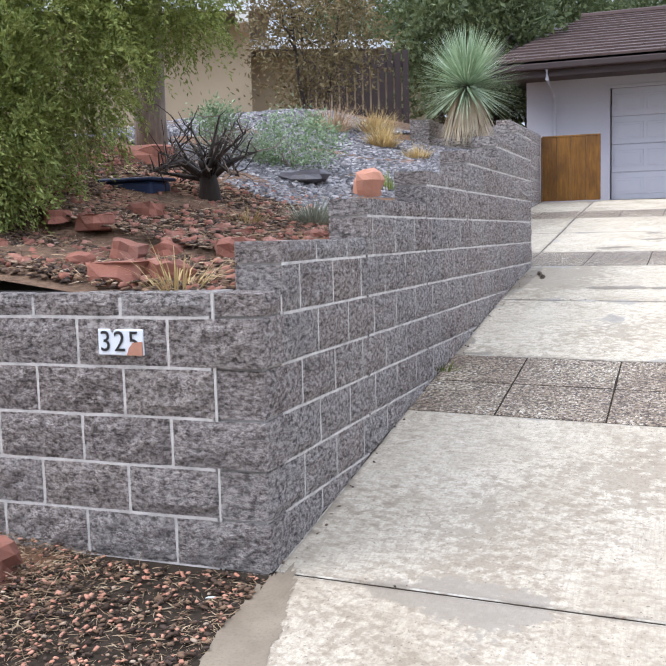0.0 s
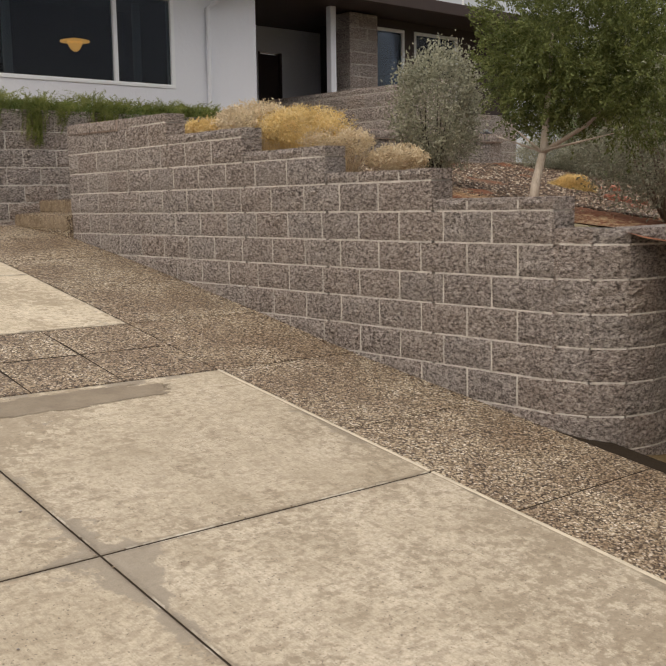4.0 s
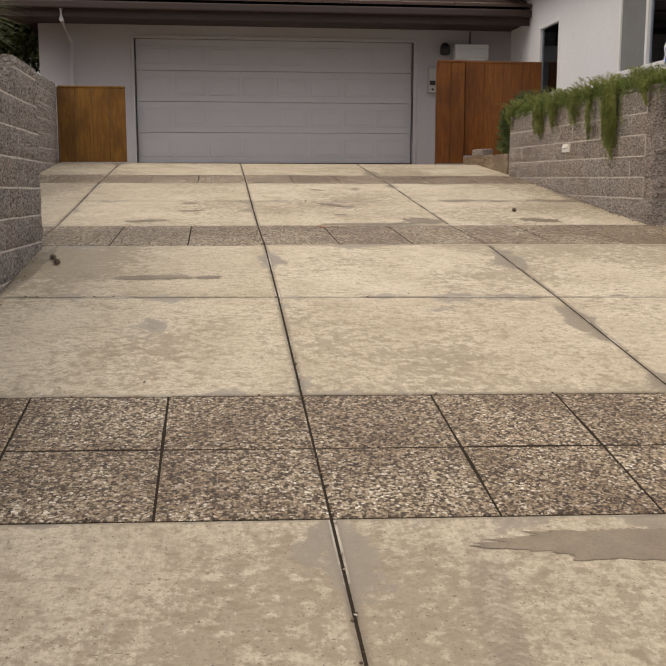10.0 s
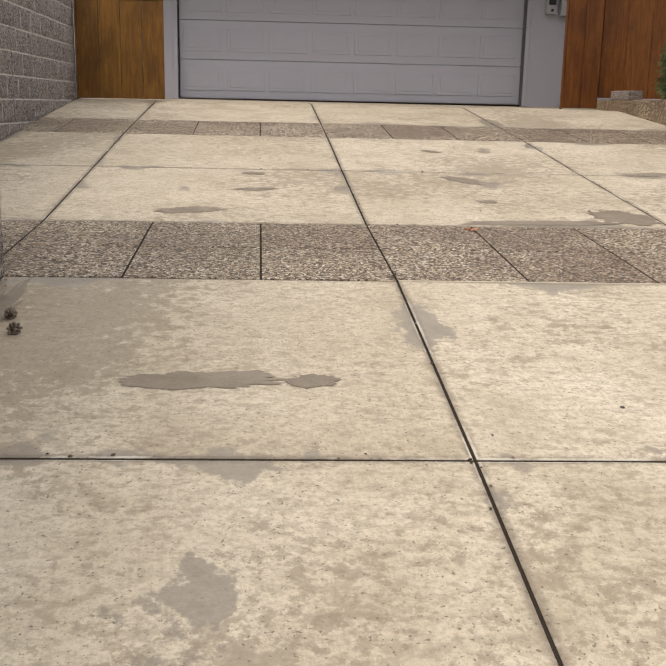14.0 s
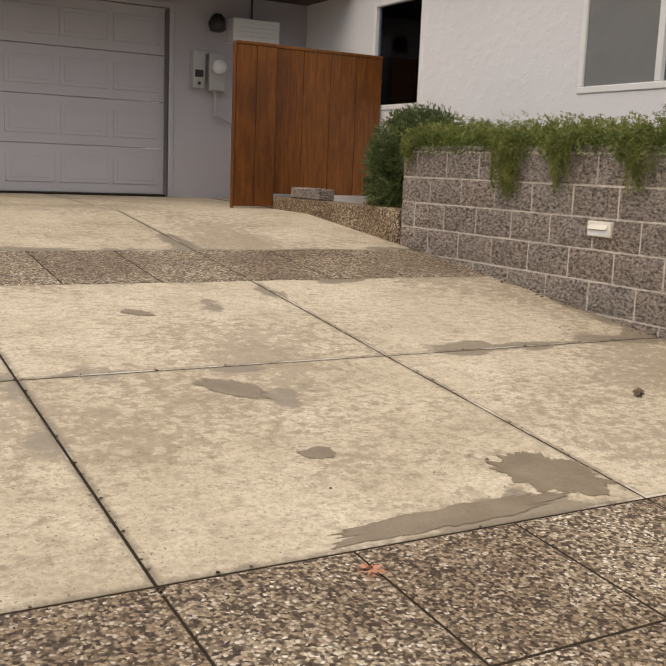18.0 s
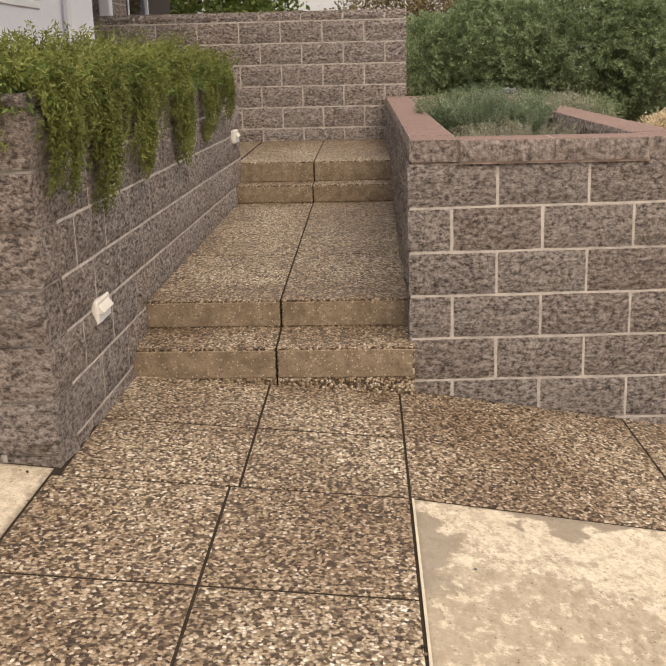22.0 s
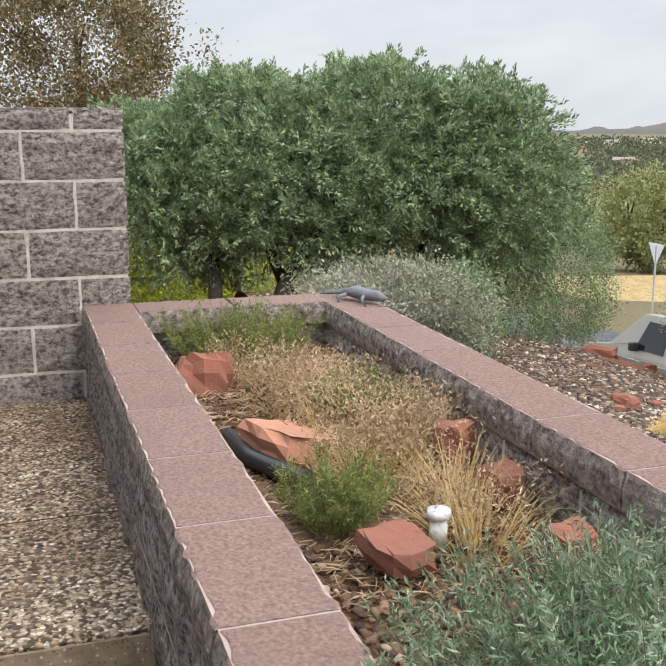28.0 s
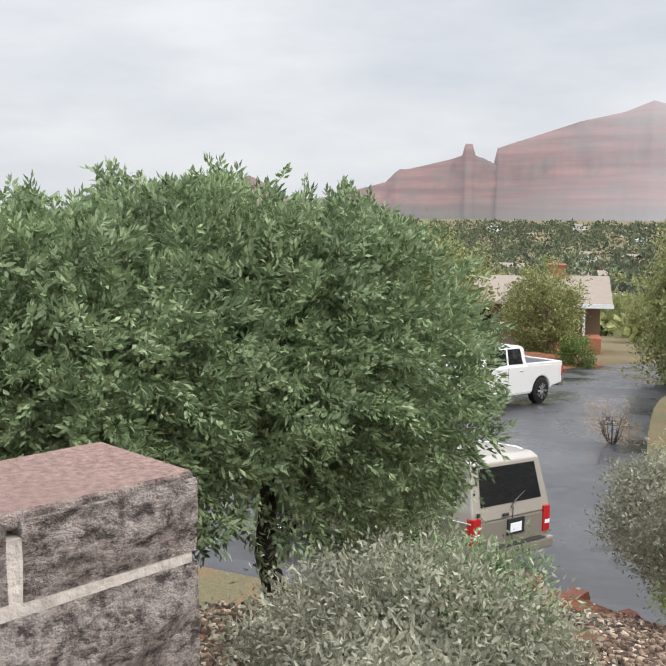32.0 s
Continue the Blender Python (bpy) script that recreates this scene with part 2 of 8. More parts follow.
def aggregate_mat():
    """Exposed pebble aggregate: rounded stones of mixed tans, browns and greys in a dark matrix."""
    n = Nodes("exposed_aggregate")
    warp = n.nt.nodes.new("ShaderNodeVectorMath")
    warp.operation = "ADD"
    jog = n.nt.nodes.new("ShaderNodeTexNoise")
    jog.inputs["Scale"].default_value = 40
    n.link(n.world, jog.inputs["Vector"])
    shrink = n.nt.nodes.new("ShaderNodeVectorMath")
    shrink.operation = "SCALE"
    shrink.inputs["Scale"].default_value = 0.016
    n.link(jog.outputs["Color"], shrink.inputs[0])
    n.link(n.world, warp.inputs[0])
    n.link(shrink.outputs["Vector"], warp.inputs[1])
    v = n.voronoi(warp.outputs["Vector"], 88)
    v2 = n.voronoi(warp.outputs["Vector"], 128)
    v3 = n.voronoi(warp.outputs["Vector"], 46)
    tone = n.nt.nodes.new("ShaderNodeSeparateColor")
    n.link(v.outputs["Color"], tone.inputs["Color"])
    c = n.ramp(tone.outputs["Red"], [(0.0, (0.05, 0.031, 0.02)), (0.24, (0.1, 0.064, 0.04)), (0.36, (0.28, 0.205, 0.135)), (0.62, (0.46, 0.36, 0.25)), (0.88, (0.6, 0.505, 0.375)), (1.0, (0.9, 0.85, 0.76))])
    dark3 = n.nt.nodes.new("ShaderNodeSeparateColor")
    n.link(v3.outputs["Color"], dark3.inputs["Color"])
    spot = n.math("MULTIPLY", n.grey(dark3.outputs["Green"], 0.72, 0.74), n.grey(v3.outputs["Distance"], 0.3, 0.42, 1.0, 0.0))
    c = n.mix(n.math("MULTIPLY", spot, 0.85), c, (0.06, 0.035, 0.022))
    pale = n.math("MULTIPLY", n.grey(dark3.outputs["Red"], 0.83, 0.85), n.grey(v3.outputs["Distance"], 0.24, 0.34, 1.0, 0.0))
    c = n.mix(n.math("MULTIPLY", pale, 0.9), c, (0.78, 0.72, 0.62))
    gap = n.grey(v.outputs["Distance"], 0.5, 0.72)
    c = n.mix(n.math("MULTIPLY", gap, 0.7), c, (0.12, 0.088, 0.06))
    blotch = n.noise(n.world, 1.6, 5, 0.65)
    c = n.mix(n.grey(blotch, 0.42, 0.58, 0, 0.62), c, (0.5, 0.4, 0.33), "MULTIPLY")
    c = n.mix(n.grey(n.obj.outputs["Random"], 0, 1, 0.0, 0.3), c, (0.7, 0.58, 0.48), "MULTIPLY")
    h = n.math("SUBTRACT", 1.0, n.math("ADD", v.outputs["Distance"], n.math("MULTIPLY", v2.outputs["Distance"], 0.3)))
    return n.done(c, n.grey(blotch, 0.3, 0.7, 0.75, 0.45), n.bump(h, 1.0, 0.007), spec=0.45)


def block_mat(name, dark, mid, light, warm):
    """Split-face concrete block: coarse broken faces with shade painted into the pits, each block with a tone of its
    own.
    """
    n = Nodes(name)
    big = n.noise(n.world, 1.4, 4, 0.65)
    grit = n.noise(n.world, 62, 5, 0.8)
    broken = n.noise(n.world, 34, 6, 0.74, (1.0, 1.0, 1.9))
    c = n.ramp(grit, [(0.34, dark), (0.5, mid), (0.68, light)])
    tone = n.obj.outputs["Random"]
    c = n.mix(n.grey(tone, 0, 1, 0.0, 0.6), c, warm, "MULTIPLY")
    other = n.math("FRACT", n.math("MULTIPLY", tone, 7.31))
    c = n.mix(n.grey(other, 0.0, 1.0, 0.0, 0.5), c, (0.72, 0.72, 0.76), "MULTIPLY")
    # lit crests and shaded pits of the relief are put into the colour
    c = n.mix(n.grey(broken, 0.51, 0.61, 0, 0.75), c, light)
    c = n.mix(n.grey(broken, 0.47, 0.4, 0, 0.8), c, tuple(v * 0.45 for v in dark))
    c = n.mix(n.grey(big, 0.5, 0.72, 0, 0.3), c, mid)
    h = n.math("ADD", n.math("MULTIPLY", broken, 2.2), n.math("MULTIPLY", grit, 0.5))
    return n.done(c, 0.92, n.bump(h, 1.0, 0.026), spec=0.25)


def coping_mat():
    """Pinkish cast cap stone: even, finely pitted, stained by rain."""
    n = Nodes("red_coping_stone")
    fine = n.noise(n.world, 110, 4, 0.7)
    stain = n.noise(n.world, 4.5, 6, 0.65)
    c = n.ramp(fine, [(0.34, (0.155, 0.098, 0.083)), (0.52, (0.25, 0.162, 0.138)), (0.7, (0.34, 0.232, 0.2))])
    c = n.mix(n.grey(n.obj.outputs["Random"], 0, 1, 0, 0.4), c, (0.86, 0.78, 0.75), "MULTIPLY")
    c = n.mix(n.grey(stain, 0.48, 0.68, 0, 0.45), c, (0.19, 0.13, 0.112))
    # the split sides are darker and coarse
    nz = n.nt.nodes.new("ShaderNodeSeparateXYZ")
    n.link(n.geo.outputs["True Normal"], nz.inputs["Vector"])
    rough = n.noise(n.world, 36, 6, 0.75)
    side = n.grey(n.math("ABSOLUTE", nz.outputs["Z"]), 0.6, 0.9, 1.0, 0.0)
    split = n.ramp(rough, [(0.36, (0.1, 0.082, 0.075)), (0.5, (0.33, 0.275, 0.25)), (0.64, (0.58, 0.5, 0.465))])
    c = n.mix(side, c, split)
    h = n.math("ADD", n.math("MULTIPLY", fine, 0.25), n.math("MULTIPLY", n.math("MULTIPLY", rough, side), 2.5))
    return n.done(c, 0.88, n.bump(h, 0.9, 0.016), spec=0.3)


def riser_mat():
    """Rubbed tan concrete of a step's face, with pebbles showing through."""
    n = Nodes("tan_riser_face")
    c = n.ramp(n.noise(n.world, 14, 5, 0.7), [(0.35, (0.2, 0.15, 0.105)), (0.65, (0.35, 0.275, 0.2))])
    v = n.voronoi(n.world, 95)
    t = n.nt.nodes.new("ShaderNodeSeparateColor")
    n.link(v.outputs["Color"], t.inputs["Color"])
    core = n.grey(v.outputs["Distance"], 0.3, 0.44, 1.0, 0.0)
    c = n.mix(n.math("MULTIPLY", core, n.grey(t.outputs["Red"], 0.7, 0.74, 0, 0.55)), c, (0.1, 0.066, 0.044))
    c = n.mix(n.math("MULTIPLY", core, n.grey(t.outputs["Green"], 0.8, 0.84, 0, 0.8)), c, (0.6, 0.52, 0.42))
    return n.done(c, 0.85, n.bump(n.noise(n.world, 70, 4, 0.7), 0.6, 0.006), spec=0.3)


def plain_mat(name, color, rough=0.7, spec=0.4, metal=0.0, scale=8.0, amount=0.25, bump=0.15, dist=0.003, bscale=60.0):
    """A painted, plastic or metal surface with faint soiling and grain."""
    n = Nodes(name)
    d = n.noise(n.world, scale, 4, 0.6)
    c = n.mix(n.grey(d, 0.4, 0.75, 0, amount), color, tuple(v * 0.55 for v in color))
    return n.done(c, rough, n.bump(n.noise(n.world, bscale, 3), bump, dist) if bump else None, metal, spec)


def stucco_mat(name, pale, worn):
    n = Nodes(name)
    d = n.noise(n.world, 0.9, 4, 0.6)
    trowel = n.noise(n.world, 9, 4, 0.6)
    fine = n.noise(n.world, 70, 3)
    c = n.mix(n.grey(d, 0.4, 0.75, 0, 0.2), pale, worn)
    h = n.math("ADD", n.math("MULTIPLY", n.grey(trowel, 0.5, 0.6), 1.0), n.math("MULTIPLY", fine, 0.35))
    return n.done(c, 0.88, n.bump(h, 0.45, 0.004), spec=0.25)


def wood_mat(name, a, b, axis_scale=(9, 9, 0.5), rough=0.55):
    n = Nodes(name)
    g = n.noise(n.world, 5, 6, 0.65, axis_scale)
    g2 = n.noise(n.world, 22, 4, 0.6, axis_scale)
    c = n.mix(n.grey(g, 0.3, 0.7), a, b)
    c = n.mix(n.grey(g2, 0.5, 0.75, 0, 0.5), c, tuple(v * 0.45 for v in a))
    c = n.mix(n.grey(n.noise(n.world, 2.2, 5, 0.65, (1, 1, 0.6)), 0.46, 0.64, 0, 0.6), c, tuple(v * 0.6 for v in a))
    c = n.mix(n.grey(n.obj.outputs["Random"], 0, 1, 0, 0.5), c, (0.72, 0.6, 0.5), "MULTIPLY")
    return n.done(c, rough, n.bump(g2, 0.3, 0.003), spec=0.4)


def leaf_mat(name, a, b, c3, rough=0.6, trans=0.25):
    """Leaves that vary one by one, with some light passing through."""
    n = Nodes(name)
    tone = n.math("ADD", n.math("MULTIPLY", n.geo.outputs["Random Per Island"], 0.42), n.math("MULTIPLY", n.grey(n.noise(n.world, 11, 3), 0.32, 0.68), 0.58))
    c = n.ramp(tone, [(0.0, a), (0.5, b), (1.0, c3)])
    c = n.mix(n.grey(n.noise(n.world, 3.5, 3), 0.4, 0.65, 0, 0.4), c, tuple(v * 0.6 for v in a))
    n.done(c, rough, spec=0.3)
    tr = n.nt.nodes.new("ShaderNodeBsdfTranslucent")
    n.link(c, tr.inputs["Color"])
    ms = n.nt.nodes.new("ShaderNodeMixShader")
    ms.inputs["Fac"].default_value = trans
    out = n.nt.nodes["Material Output"]
    n.link(n.bsdf.outputs["BSDF"], ms.inputs[1])
    n.link(tr.outputs["BSDF"], ms.inputs[2])
    n.link(ms.outputs["Shader"], out.inputs["Surface"])
    return n.mat


def stone_mat(name, stops, scale=9.0, bump=0.6):
    """Loose stones: a tone for each island, veined and rough."""
    n = Nodes(name)
    c = n.ramp(n.geo.outputs["Random Per Island"], stops)
    v = n.noise(n.world, scale, 5, 0.65)
    c = n.mix(n.grey(v, 0.45, 0.75, 0, 0.5), c, (0.12, 0.09, 0.075))
    return n.done(c, 0.85, n.bump(n.noise(n.world, scale * 4, 4, 0.7), bump, 0.01), spec=0.3)


def soil_mat(name, a, b, c3):
    n = Nodes(name)
    big = n.noise(n.world, 0.8, 4)
    clod = n.noise(n.world, 18, 5, 0.7)
    v = n.voronoi(n.world, 40)
    c = n.mix(n.grey(clod, 0.35, 0.68), a, b)
    c = n.mix(n.grey(big, 0.5, 0.68, 0, 0.7), c, c3)
    h = n.math("ADD", clod, n.math("MULTIPLY", v.outputs["Distance"], 0.6))
    return n.done(c, 0.95, n.bump(h, 0.8, 0.02), spec=0.15)


def glass_mat(name, tint, gloss):
    """Window glass: clear and faintly tinted, with a mirror-like sheen that grows at a grazing view."""
    n = Nodes(name)
    nt = n.nt
    tr = nt.nodes.new("ShaderNodeBsdfTransparent")
    tr.inputs["Color"].default_value = (*tint, 1)
    gl = nt.nodes.new("ShaderNodeBsdfGlossy")
    gl.inputs["Roughness"].default_value = 0.02
    gl.inputs["Color"].default_value = (0.8, 0.85, 0.95, 1)
    fr = nt.nodes.new("ShaderNodeFresnel")
    fr.inputs["IOR"].default_value = gloss
    ms = nt.nodes.new("ShaderNodeMixShader")
    nt.links.new(fr.outputs["Fac"], ms.inputs["Fac"])
    nt.links.new(tr.outputs["BSDF"], ms.inputs[1])
    nt.links.new(gl.outputs["BSDF"], ms.inputs[2])
    nt.links.new(ms.outputs["Shader"], nt.nodes["Material Output"].inputs["Surface"])
    return n.mat


def asphalt_mat():
    n = Nodes("wet_asphalt")
    w = n.noise(n.world, 0.35, 4, 0.6)
    f = n.noise(n.world, 60, 3)
    c = n.mix(n.grey(f, 0.4, 0.7), (0.035, 0.036, 0.04), (0.07, 0.07, 0.075))
    return n.done(c, n.grey(w, 0.4, 0.62, 0.5, 0.14), n.bump(f, 0.3, 0.004), spec=0.5)


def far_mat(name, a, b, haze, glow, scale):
    """Far hills and woods, with the haze of wet air painted in as a faint glow."""
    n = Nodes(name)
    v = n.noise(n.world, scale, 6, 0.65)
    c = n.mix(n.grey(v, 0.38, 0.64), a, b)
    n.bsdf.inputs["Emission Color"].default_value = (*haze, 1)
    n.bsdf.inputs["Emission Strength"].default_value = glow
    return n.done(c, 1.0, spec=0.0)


def mountain_mat():
    """Banded red rock; cloud haze is painted in as glow, stronger upwards and towards the rain."""
    n = Nodes("red_rock_with_painted_haze")
    sep = n.nt.nodes.new("ShaderNodeSeparateXYZ")
    n.link(n.world, sep.inputs["Vector"])
    bands = n.noise(n.world, 0.02, 5, 0.6, (0.1, 0.1, 1.6))
    gully = n.noise(n.world, 0.012, 6, 0.7)
    c = n.mix(n.grey(bands, 0.4, 0.62), (0.09, 0.05, 0.048), (0.17, 0.092, 0.08))
    c = n.mix(n.grey(gully, 0.46, 0.6, 0, 0.6), c, (0.07, 0.075, 0.065))
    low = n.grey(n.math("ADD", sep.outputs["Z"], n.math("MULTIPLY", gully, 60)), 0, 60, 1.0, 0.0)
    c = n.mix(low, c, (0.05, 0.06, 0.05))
    # haze put into the rock's own colour and emission, by height and bearing
    painted_haze = n.grey(n.math("ADD", sep.outputs["Z"], n.math("MULTIPLY", gully, 120)), 200, 700, 0.0, 0.85)
    painted_haze = n.math("MINIMUM", n.math("ADD", painted_haze, n.grey(sep.outputs["X"], 1750, 950, 0.0, 0.6)), 1.0)
    n.link(n.mix(painted_haze, (0.36, 0.35, 0.42), (0.53, 0.58, 0.66)), n.bsdf.inputs["Emission Color"])
    n.link(n.grey(painted_haze, 0, 1, 0.27, 0.74), n.bsdf.inputs["Emission Strength"])
    c = n.mix(painted_haze, c, (0.07, 0.06, 0.065))
    return n.done(c, 1.0, spec=0.0)


def damp_mat():
    """Rain-wet concrete: smooth, dark and faintly shining."""
    n = Nodes("damp_concrete")
    c = n.mix(n.grey(n.noise(n.world, 7, 5, 0.6), 0.35, 0.65), (0.2, 0.155, 0.11), (0.265, 0.21, 0.15))
    c = n.mix(n.grey(n.noise(n.world, 90, 3), 0.5, 0.7, 0, 0.35), c, (0.12, 0.09, 0.065))
    return n.done(c, n.grey(n.noise(n.world, 3, 3), 0.4, 0.6, 0.6, 0.42), n.bump(n.noise(n.world, 60, 3), 0.12, 0.002), spec=0.35)


